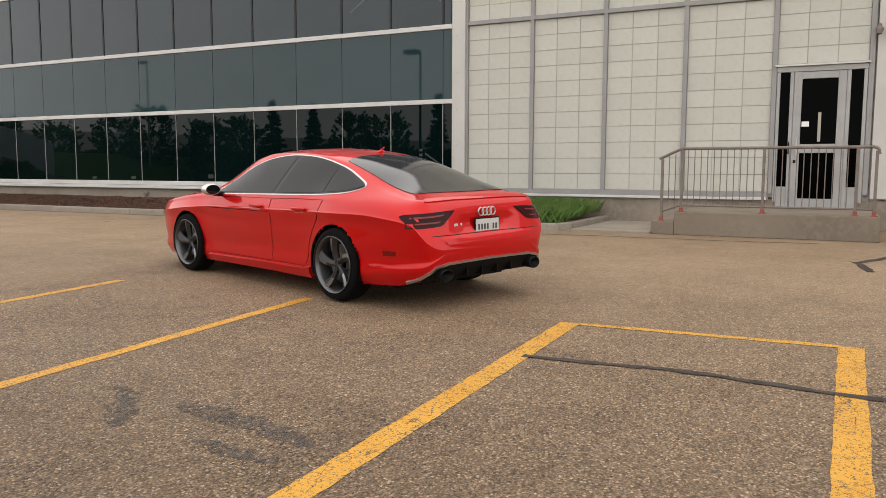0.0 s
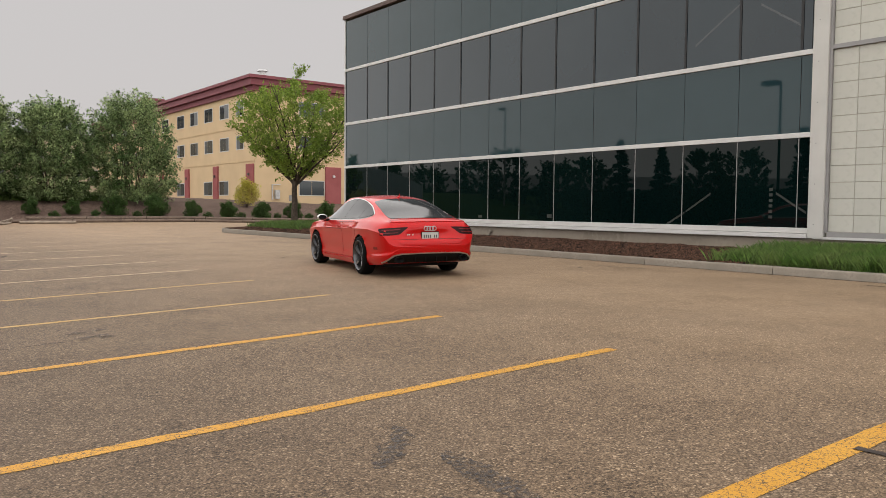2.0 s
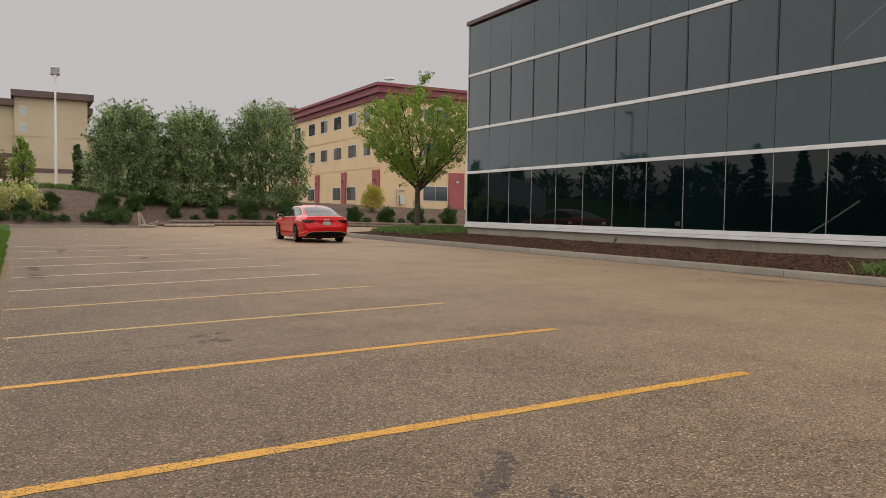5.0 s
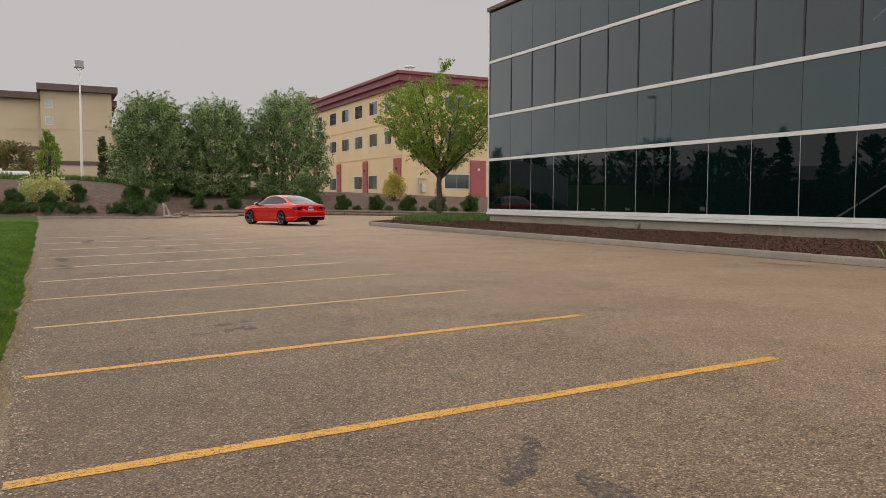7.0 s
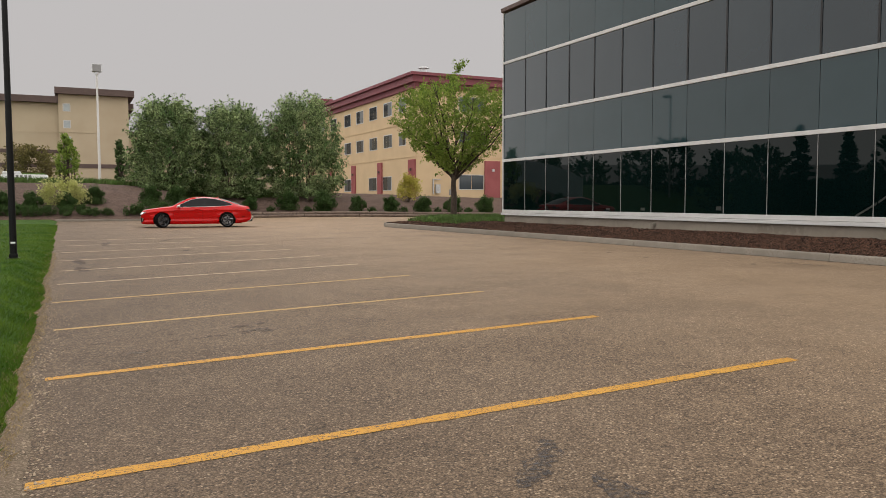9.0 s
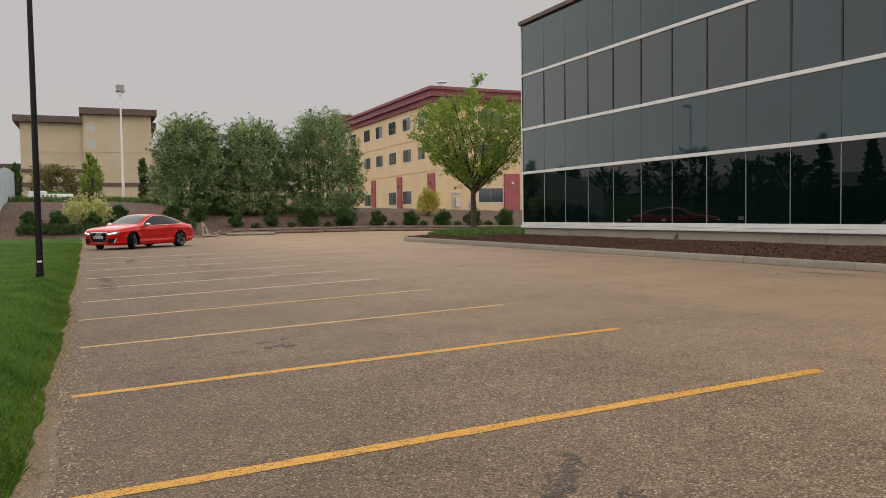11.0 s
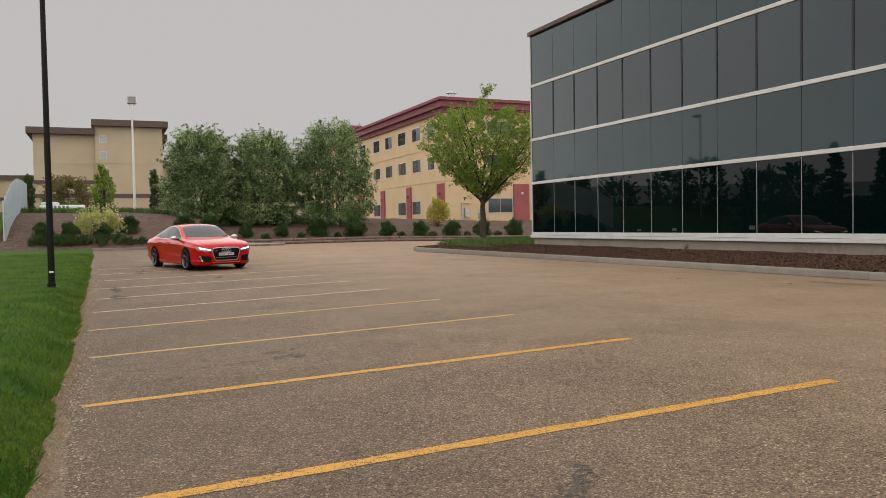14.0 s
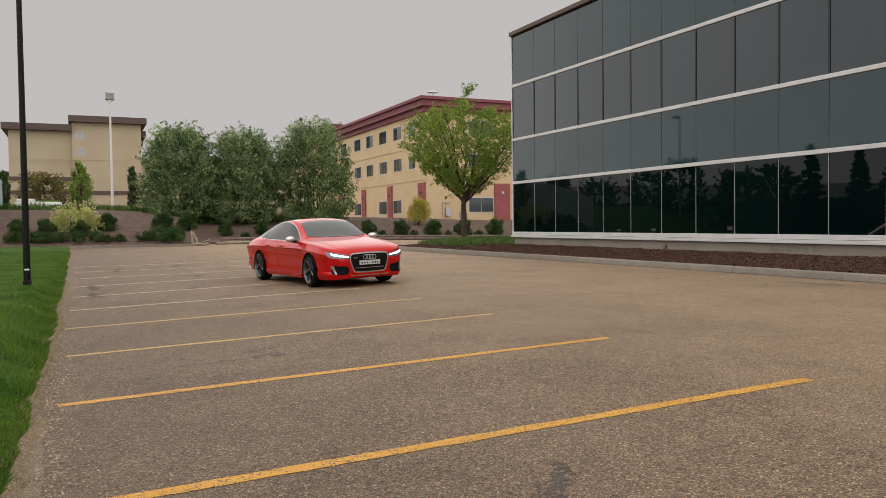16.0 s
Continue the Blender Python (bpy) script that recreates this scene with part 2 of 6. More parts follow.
M_TAR = broken(M_TAR, 26, 0.33, 0.45)
M_PATCH = broken(material("worn_tar", (0.066, 0.060, 0.058), 0.75, colour2=(0.10, 0.09, 0.086), scale=9, spec=0.12, bump=0.3, bump_scale=40), 30, 0.43, 0.64)
M_STAIN = broken(material("oil_stain", (0.10, 0.078, 0.06), 0.75, colour2=(0.15, 0.12, 0.095), scale=14, bump=0.5, bump_scale=90), 16, 0.38, 0.6)
M_GRASS_SOIL = material("lawn_soil", (0.035, 0.080, 0.009), 0.9, colour2=(0.060, 0.115, 0.015), scale=1.1, grain=(0.02, 0.045, 0.008), grain_scale=60, bump=0.6, bump_scale=50, spec=0.1)
M_BLADE = material("grass_blade", (0.050, 0.112, 0.009), 0.7, colour2=(0.105, 0.170, 0.019), scale=1.1, per_island=0.3, spec=0.12)
M_DRY = material("dry_grass", (0.30, 0.225, 0.11), 0.8, per_island=0.4, spec=0.2)
M_TALL = material("tall_grass", (0.060, 0.125, 0.020), 0.6, colour2=(0.105, 0.15, 0.042), scale=2, per_island=0.4, spec=0.2)
M_PEBBLE = material("crushed_stone", (0.27, 0.215, 0.155), 0.9, per_island=0.6, spec=0.2)
M_DIRT = material("gravel_verge", (0.175, 0.13, 0.09), 0.95, colour2=(0.12, 0.092, 0.06), scale=5, grain=(0.26, 0.20, 0.145), grain_scale=70, bump=0.9, bump_scale=70, spec=0.2)
M_MULCH = material("bark_mulch_soil", (0.032, 0.019, 0.013), 0.95, colour2=(0.09, 0.052, 0.035), scale=12, grain=(0.13, 0.08, 0.05), grain_scale=45, bump=1.0, bump_scale=40, spec=0.2)
M_CHIP = material("bark_chip", (0.070, 0.037, 0.024), 0.85, per_island=1.0, spec=0.2)
M_BERM = material("berm_mulch", (0.062, 0.040, 0.034), 0.95, colour2=(0.105, 0.07, 0.056), scale=2.2, grain=(0.15, 0.105, 0.08), grain_scale=9, bump=1.0, bump_scale=7, spec=0.15)
M_CONC = material("concrete", (0.215, 0.178, 0.14), 0.88, colour2=(0.165, 0.135, 0.105), scale=1.3, detail=7.0, grain=(0.195, 0.162, 0.127), grain_scale=12, bump=0.06, bump_scale=70, spec=0.3)
M_PLINTH = material("plinth_concrete", (0.275, 0.238, 0.195), 0.88, colour2=(0.20, 0.17, 0.136), scale=0.9, detail=7.0, grain=(0.25, 0.215, 0.175), grain_scale=10, bump=0.06, bump_scale=70, spec=0.3)
M_KERB = material("kerb_concrete", (0.245, 0.215, 0.178), 0.88, colour2=(0.19, 0.167, 0.137), scale=2.4, grain=(0.20, 0.175, 0.142), grain_scale=22, bump=0.15, bump_scale=60, per_object=0.08, spec=0.3)
M_GLASS = material("dark_curtain_glass", (0.001, 0.0052, 0.0050), 0.01, ior=1.28, colour2=(0.0022, 0.0066, 0.0062), scale=0.4, per_object=0.2)
M_DOORGLASS = material("clear_door_glass", (0.001, 0.001, 0.001), 0.02, ior=1.09)
M_SPANDREL = material("spandrel_glass", (0.008, 0.026, 0.031), 0.03, ior=1.43, colour2=(0.012, 0.031, 0.037), scale=0.7, per_object=0.10)
M_UPPER = material("upper_window_glass", (0.005, 0.015, 0.022), 0.02, ior=1.49, colour2=(0.010, 0.021, 0.028), scale=0.6, per_object=0.15)
M_ALU = material("brushed_aluminium", (0.345, 0.34, 0.335), 0.5, 0.25, colour2=(0.30, 0.295, 0.29), scale=4)
M_FRAME = material("white_aluminium", (0.56, 0.55, 0.535), 0.5, 0.0, colour2=(0.50, 0.49, 0.475), scale=3)
M_GREYBAR = material("grey_painted_bar", (0.27, 0.262, 0.26), 0.55, colour2=(0.235, 0.228, 0.226), scale=3)
M_GASKET = material("black_gasket", (0.008, 0.008, 0.009), 0.6)
M_TILE = material("translucent_panel", (0.452, 0.447, 0.398), 0.5, colour2=(0.478, 0.47, 0.42), scale=1.1, grain=(0.442, 0.437, 0.388), grain_scale=9, per_object=0.035)
M_JOINT = material("panel_joint", (0.36, 0.335, 0.285), 0.8)
M_WHITE = material("white_sheet_metal", (0.50, 0.487, 0.46), 0.5, colour2=(0.44, 0.43, 0.405), scale=1.5)
M_ROOF = material("flat_roof", (0.2, 0.19, 0.18), 0.9, colour2=(0.14, 0.13, 0.13), scale=1)
M_RAIL = material("bronze_rail_paint", (0.13, 0.105, 0.09), 0.5, colour2=(0.17, 0.14, 0.12), scale=9)
M_PRIMER = material("red_primer", (0.32, 0.06, 0.04), 0.7, colour2=(0.2, 0.05, 0.035), scale=20)
M_BLACK = material("black_paint", (0.004, 0.004, 0.004), 0.5, spec=0.2)
M_WHITEBAR = material("white_print", (0.75, 0.75, 0.73), 0.6)
M_DARKBAR = material("dark_print", (0.05, 0.05, 0.055), 0.6)
M_STUCCO = material("yellow_stucco", (0.62, 0.465, 0.285), 0.9, colour2=(0.57, 0.425, 0.26), scale=0.5, bump=0.2, bump_scale=20, spec=0.2)
M_ROSE = material("rose_stucco", (0.33, 0.105, 0.105), 0.85, colour2=(0.28, 0.085, 0.085), scale=0.8, spec=0.2)
M_MAROON = material("maroon_cornice", (0.21, 0.055, 0.07), 0.7, colour2=(0.18, 0.047, 0.06), scale=1)
M_TAN = material("tan_stucco", (0.455, 0.375, 0.265), 0.9, colour2=(0.425, 0.345, 0.24), scale=0.3, spec=0.2)
M_BROWN = material("brown_cornice", (0.10, 0.065, 0.055), 0.7, colour2=(0.08, 0.05, 0.043), scale=1)
M_FARGLASS = material("window_glass", (0.03, 0.04, 0.045), 0.05, ior=1.55, per_object=0.3)
M_BLIND = material("window_blind", (0.055, 0.065, 0.068), 0.3, per_object=0.4)
# pale sky reflection put into the colour of these far panes
M_SKYPANE = material("sky_toned_pane", (0.36, 0.39, 0.39), 0.15, colour2=(0.30, 0.33, 0.33), scale=2)
M_GALV = material("galvanised_steel", (0.55, 0.55, 0.55), 0.45, 0.5, colour2=(0.42, 0.42, 0.42), scale=6)
M_POLEWHITE = material("white_pole_paint", (0.62, 0.60, 0.57), 0.5)
M_BARK = material("tree_bark", (0.055, 0.042, 0.034), 0.95, colour2=(0.095, 0.075, 0.06), scale=8, bump=0.8, bump_scale=25, spec=0.1)
M_TIMBER = material("grey_timber", (0.15, 0.105, 0.080), 0.9, colour2=(0.085, 0.058, 0.046), scale=3, grain=(0.20, 0.155, 0.12), grain_scale=20, bump=0.5, bump_scale=20)
M_DRIFT = material("bleached_wood", (0.32, 0.26, 0.20), 0.85, colour2=(0.2, 0.165, 0.13), scale=6, bump=0.5, bump_scale=20)
M_FENCE = material("pale_metal_fence", (0.40, 0.47, 0.49), 0.5, colour2=(0.34, 0.41, 0.43), scale=1)


def leaf_material(name, a, b, island=0.45):
    m = material(name, a, 0.55, colour2=b, scale=0.7, per_island=island, spec=0.2)
    nt = m.node_tree
    p = nt.nodes["Principled BSDF"]
    thin = nt.nodes.new("ShaderNodeBsdfTranslucent")
    both = nt.nodes.new("ShaderNodeMixShader")
    both.inputs[0].default_value = 0.42
    nt.links.new(p.inputs["Base Color"].links[0].from_socket, thin.inputs[0])
    nt.links.new(p.outputs[0], both.inputs[1])
    nt.links.new(thin.outputs[0], both.inputs[2])
    nt.links.new(both.outputs[0], nt.nodes["Material Output"].inputs[0])
    return m


M_LEAF_ELM = leaf_material("elm_leaf", (0.135, 0.215, 0.030), (0.235, 0.305, 0.058))
M_LEAF_WILLOW = leaf_material("willow_leaf", (0.075, 0.135, 0.043), (0.28, 0.345, 0.16), 0.75)
M_LEAF_DARK = leaf_material("shrub_leaf", (0.045, 0.085, 0.022), (0.072, 0.125, 0.036))
M_LEAF_GOLD = leaf_material("golden_leaf", (0.40, 0.36, 0.06), (0.50, 0.44, 0.12), 0.3)
M_LEAF_SPRUCE = leaf_material("spruce_needle", (0.02, 0.042, 0.022), (0.032, 0.055, 0.03))
M_LEAF_BROWN = leaf_material("olive_leaf", (0.13, 0.12, 0.035), (0.17, 0.14, 0.055))
M_LEAF_VARIEG = leaf_material("variegated_leaf", (0.44, 0.46, 0.15), (0.58, 0.57, 0.26), 0.3)

# car
M_RED = material("red_car_paint", (0.47, 0.0008, 0.0015), 0.38, 0.25, coat=0.85, colour2=(0.45, 0.0008, 0.0015), scale=0.8, spec=0.05)
M_RED.node_tree.nodes["Principled BSDF"].inputs["Coat IOR"].default_value = 1.42
M_CARGLASS = material("tinted_car_glass", (0.004, 0.004, 0.005), 0.03, ior=1.3)
M_REARGLASS = material("rear_screen_glass", (0.014, 0.014, 0.015), 0.09, ior=1.5)
M_SCREEN = material("windscreen_glass", (0.04, 0.047, 0.047), 0.02, ior=1.42)
M_CHROME = material("matte_silver_trim", (0.50, 0.49, 0.48), 0.3, 1.0)
M_TRIMBLACK = material("gloss_black_trim", (0.004, 0.004, 0.005), 0.2, ior=1.35)
M_PLASTIC = material("black_plastic", (0.003, 0.003, 0.003), 0.6, spec=0.15)
M_TYRE = material("tyre_rubber", (0.003, 0.003, 0.003), 0.9, spec=0.12, bump=0.2, bump_scale=60)
M_RIM = material("grey_alloy", (0.034, 0.034, 0.036), 0.4, 0.6)
M_RIMCUT = material("machined_alloy", (0.26, 0.26, 0.27), 0.3, 0.9)
M_RIMLIP = material("rim_edge_alloy", (0.11, 0.11, 0.115), 0.35, 0.8)
M_DISC = material("brake_disc", (0.2, 0.2, 0.2), 0.4, 1.0)
M_TAIL = material("tail_lamp_red", (0.022, 0.001, 0.002), 0.15, ior=1.25)
M_MIRROR = material("satin_mirror_shell", (0.62, 0.61, 0.60), 0.3, 0.7)
M_MARKER = material("marker_red", (0.14, 0.004, 0.004), 0.2, ior=1.35)
M_BADGE = material("worn_silver_letter", (0.5, 0.5, 0.49), 0.4)
M_TAILBAR = material("tail_lamp_strip", (0.13, 0.005, 0.006), 0.2)
M_LAMP = material("headlamp_clear", (0.12, 0.12, 0.125), 0.08, coat=1.0)
M_DRL = material("daytime_lamp", (1.0, 0.98, 0.95), 0.3, emit=2.0)
M_PLATE = material("number_plate", (0.47, 0.46, 0.45), 0.5)


# ---------------------------------------------------------------- mesh helpers
def finish(name, bm, mat, parent=None, label="", smooth=False, sharp=35):
    me = bpy.data.meshes.new(name)
    bm.normal_update()
    bm.to_mesh(me)
    bm.free()
    for m in (mat if isinstance(mat, (list, tuple)) else [mat]):
        me.materials.append(m)
    if smooth:
        me.shade_smooth()
        me.set_sharp_from_angle(angle=radians(sharp))
    ob = new(name, me)
    if parent:
        ob.parent = parent
    if label:
        tagged(ob, label)
    return ob


def part(name, bm, mat, parent, label="", smooth=False, sharp=35):
    return finish(name, bm, mat, parent, label, smooth, sharp)


def arrays(name, verts, faces, mat, parent=None, label=""):
    me = bpy.data.meshes.new(name)
    me.from_pydata(verts, [], faces)
    me.materials.append(mat)
    ob = new(name, me)
    if parent:
        ob.parent = parent
    if label:
        tagged(ob, label)
    return ob


def thing(name, m, label, category, group="", kind=""):
    ob = new(name)
    ob.empty_display_size = 0.2
    ob.matrix_world = m
    return tagged(ob, label, category, group, kind)


def box(bm, x0, x1, y0, y1, z0, z1, bevel=0.0):
    r = bmesh.ops.create_cube(bm, size=1.0, matrix=Matrix.LocRotScale(((x0 + x1) / 2, (y0 + y1) / 2, (z0 + z1) / 2), None, (abs(x1 - x0), abs(y1 - y0), abs(z1 - z0))))
    if bevel:
        edges = list({e for v in r["verts"] for e in v.link_edges})
        bmesh.ops.bevel(bm, geom=edges, offset=bevel, segments=2, affect="EDGES", profile=0.5)
    return bm


def boxes(*specs, bevel=0.0):
    bm = bmesh.new()
    for s in specs:
        box(bm, *s, bevel=bevel)
    return bm


def tube(bm, a, b, ra, rb, n=8, caps=True):
    a, b = Vector(a), Vector(b)
    d = b - a
    q = d.to_track_quat("Z", "Y").to_matrix().to_4x4()
    bmesh.ops.create_cone(bm, cap_ends=caps, segments=n, radius1=ra, radius2=rb, depth=d.length, matrix=Matrix.Translation((a + b) / 2) @ q)
    return bm


def lathe(profile, n=48, axis="Y"):
    """A turned shape: profile of (radius, along)."""
    bm = bmesh.new()
    rings = []
    for r, h in profile:
        rings.append([bm.verts.new((r * math.cos(2 * math.pi * i / n), h, r * math.sin(2 * math.pi * i / n))) for i in range(n)])
    for a, b in zip(rings, rings[1:]):
        for i in range(n):
            bm.faces.new((a[i], a[(i + 1) % n], b[(i + 1) % n], b[i]))
    bmesh.ops.recalc_face_normals(bm, faces=bm.faces)
    return bm


def curve(xs, ys):
    """Smooth interpolation through a few stations."""
    xs, ys = list(xs), list(ys)
    n = len(xs)
    d = [(ys[i + 1] - ys[i]) / (xs[i + 1] - xs[i]) for i in range(n - 1)]
    t = [d[0]] + [0 if d[i - 1] * d[i] <= 0 else 2 * d[i - 1] * d[i] / (d[i - 1] + d[i]) for i in range(1, n - 1)] + [d[-1]]

    def f(x):
        x = min(xs[-1], max(xs[0], x))
        i = min(n - 2, max(0, sum(1 for v in xs if v <= x) - 1))
        h = xs[i + 1] - xs[i]
        s = (x - xs[i]) / h
        return (ys[i] * (1 + 2 * s) * (1 - s) ** 2 + t[i] * h * s * (1 - s) ** 2 + ys[i + 1] * s * s * (3 - 2 * s) + t[i + 1] * h * s * s * (s - 1))

    return f


def sheet(xs, ys, height):
    bm = bmesh.new()
    grid = [[bm.verts.new((x, y, height(x, y))) for y in ys] for x in xs]
    for a, b in zip(grid, grid[1:]):
        for i in range(len(ys) - 1):
            bm.faces.new((a[i], b[i], b[i + 1], a[i + 1]))
    return bm


def span(a, b, n):
    return [a + (b - a) * i / n for i in range(n + 1)]


# ---------------------------------------------------------------- ground, lawn, berm
xs = [-900, -300, -120, -60, -40] + span(-30, 60, 60) + [80, 140, 300, 900]
ys = [-900, -300, -100, -40, -20] + span(-12, 60, 60) + [80, 140, 300, 900]
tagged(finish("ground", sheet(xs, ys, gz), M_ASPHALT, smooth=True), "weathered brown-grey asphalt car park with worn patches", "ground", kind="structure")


def edge_x(y):
    """The ragged border between asphalt and lawn."""
    return 0.02 + 0.10 * noise.noise((y * 0.35, 3, 0)) - 0.0035 * max(0, y - 20) + 0.05 * noise.noise((y * 2.1, 7, 0))


def lawn_z(k, x, y):
    """Height of the lawn k metres in from its edge: a short bank, then nearly level."""
    f = step(0, 0.45, k)
    return (gz(x, y) + 0.012) * (1 - f) + (0.05 + 0.13 * step(25, 48, y)) * f + 0.012 * noise.noise((x * 1.5, y * 1.5, 0))


def lawn_sheet():
    bm = bmesh.new()
    rows = []
    for y in span(-16, 52.2, 170):
        e = edge_x(y)
        row = []
        for k in (0, 0.08, 0.16, 0.24, 0.32, 0.42, 0.6, 1.2, 2.5, 5, 9, 14, 20, 30, 44, 60):
            x = e - k
            row.append(bm.verts.new((x, y, lawn_z(k, x, y))))
        rows.append(row)
    for a, b in zip(rows, rows[1:]):
        for i in range(len(a) - 1):
            bm.faces.new((a[i], a[i + 1], b[i + 1], b[i]))
    bmesh.ops.recalc_face_normals(bm, faces=bm.faces)
    return bm


lawn = tagged(finish("lawn", lawn_sheet(), M_GRASS_SOIL, smooth=True), "mown green lawn beside the asphalt", "lawn", kind="structure")


def verge_sheet():
    bm = bmesh.new()
    rows = []
    for y in span(-14, 51, 260):
        e = edge_x(y)
        w = 0.10 + 0.10 * noise.noise((y * 0.9, 11, 0)) + 0.22 * step(9, 3, y)
        rows.append([bm.verts.new((x, y, gz(x, y) + h)) for x, h in ((e - 0.15, 0.016), (e + w * 0.5, 0.012), (e + max(0.05, w), -0.002))])
    for a, b in zip(rows, rows[1:]):
        for i in range(2):
            bm.faces.new((a[i], a[i + 1], b[i + 1], b[i]))
    bmesh.ops.recalc_face_normals(bm, faces=bm.faces)
    return bm


tagged(finish("gravel_verge", verge_sheet(), M_DIRT, smooth=True), "loose gravel and dry dirt along the lawn's edge", "verge", kind="structure")


def blades(name, count, place, height, mat, label, lean=0.35, width=0.006):
    """Upright grass blades; place(rng) gives a root."""
    rng = random.Random(name)
    verts, faces = [], []
    for _ in range(count):
        x, y, z = place(rng)
        h = height * rng.uniform(0.5, 1.15)
        a = rng.uniform(0, 6.283)
        b = rng.uniform(0, 6.283)
        dx, dy = math.cos(a) * width, math.sin(a) * width
        lx, ly = math.cos(b) * h * lean * rng.random(), math.sin(b) * h * lean * rng.random()
        i = len(verts)
        verts += [(x - dx, y - dy, z), (x + dx, y + dy, z), (x + dx * 0.6 + lx * 0.4, y + dy * 0.6 + ly * 0.4, z + h * 0.6), (x + lx, y + ly, z + h)]
        faces += [(i, i + 1, i + 2), (i, i + 2, i + 3)]
    return tagged(arrays(name, verts, faces, mat), label, "grass", kind="stuff")


def lawn_root(rng):
    y = 2.5 + 40 * rng.random() ** 2.2
    x = edge_x(y) + 0.05 - 5.5 * rng.random() ** 1.7
    return x, y, lawn_z(edge_x(y) - x, x, y) - 0.004


blades("lawn_grass", 150000, lawn_root, 0.05, M_BLADE, "short green grass blades of the lawn", 1.1, 0.0036)


def lawn_root_near(rng):
    y = 2.7 - 13 * rng.random() ** 1.7
    x = edge_x(y) + 0.05 - 6.5 * rng.random() ** 1.5
    return x, y, lawn_z(edge_x(y) - x, x, y) - 0.004


blades("lawn_grass", 16000, lawn_root_near, 0.055, M_BLADE, "short green grass blades of the lawn", 0.8, 0.007)


def verge_root(rng):
    y = 2.5 + 20 * rng.random() ** 1.8
    x = edge_x(y) + rng.uniform(-0.12, 0.16)
    return x, y, gz(x, y) + 0.01


blades("dry_grass", 9000, verge_root, 0.026, M_DRY, "dry straw-coloured grass at the asphalt's edge", 1.8, 0.002)


def pebbles(name, count, place, label):
    """Loose crushed stone, each a small lopsided pyramid."""
    rng = random.Random(name)
    verts, faces = [], []
    for _ in range(count):
        x, y, z = place(rng)
        r = rng.uniform(0.004, 0.013)
        a = rng.uniform(0, 6.283)
        i = len(verts)
        for k in range(4):
            q = r * rng.uniform(0.7, 1.2)
            verts.append((x + q * math.cos(a + 1.57 * k), y + q * math.sin(a + 1.57 * k), z))
        verts.append((x + rng.uniform(-0.3, 0.3) * r, y + rng.uniform(-0.3, 0.3) * r, z + r * rng.uniform(0.5, 1.0)))
        faces += [(i, i + 1, i + 4), (i + 1, i + 2, i + 4), (i + 2, i + 3, i + 4), (i + 3, i, i + 4)]
    return tagged(arrays(name, verts, faces, M_PEBBLE), label, "gravel", kind="stuff")


def pebble_root(rng):
    y = 2.0 + 22 * rng.random() ** 1.9
    x = edge_x(y) + rng.gauss(0.10, 0.13) + abs(rng.gauss(0, 0.07)) * step(10, 3, y)
    return x, y, gz(x, y) + (0.012 if x < edge_x(y) + 0.1 else 0.002)


pebbles("gravel", 8000, pebble_root, "loose pale crushed stone strewn along the asphalt's edge")

bxs = [-200, -90, -50, -30, -20, -14] + span(-10, 44, 72) + [50, 70, 120, 250]
bys = span(51.4, 58, 16) + span(58.6, 66, 14) + [68, 72, 80, 100, 150, 300, 900]
berm = tagged(finish("berm", sheet(bxs, bys, berm_z), M_BERM, smooth=True), "low bank covered with dark brown bark mulch", "bank", kind="structure")

hill = tagged(finish("lawn", sheet([-300, -150, -80, -50, -30, -20, -12, -8, -5.3], [51.2, 54, 57, 60, 64, 70, 90, 140, 300], lambda x, y: berm_z(x, y) + 0.12), M_GRASS_SOIL, smooth=True), "mown green slope beyond the metal fence", "lawn", kind="structure")

# ---------------------------------------------------------------- markings on the asphalt
def strip(name, a, b, width, mat, label, category="marking", lift=0.003, wobble=0.0, ragged=0.0):
    """A painted strip that follows the ground."""
    a, b = Vector((*a, 0)), Vector((*b, 0))
    d = b - a
    n = max(8, int(d.length / (0.03 if ragged else 0.12)))
    side = Vector((-d.y, d.x, 0)).normalized()
    bm = bmesh.new()
    rows = []
    for i in range(n + 1):
        u = d.length * i / n
        p = a + d * (i / n) + side * wobble * noise.noise((u * 1.1, a.x, a.y))
        w0 = width / 2 * (1 + ragged * noise.noise((u * 6, 1.3, a.y)) + 0.4 * ragged * noise.noise((u * 21, 1.3, a.y)))
        w1 = width / 2 * (1 + ragged * noise.noise((u * 6, 9.3, a.x)) + 0.4 * ragged * noise.noise((u * 21, 9.3, a.x)))
        rows.append([bm.verts.new((q.x, q.y, gz(q.x, q.y) + lift)) for q in (p - side * w0, p + side * w1)])
    for r, s in zip(rows, rows[1:]):
        bm.faces.new((r[0], s[0], s[1], r[1]))
    bmesh.ops.recalc_face_normals(bm, faces=bm.faces)
    if bm.faces[:][0].normal.z < 0:
        bmesh.ops.reverse_faces(bm, faces=bm.faces)
    return tagged(finish(name, bm, mat), label, category, kind="structure")


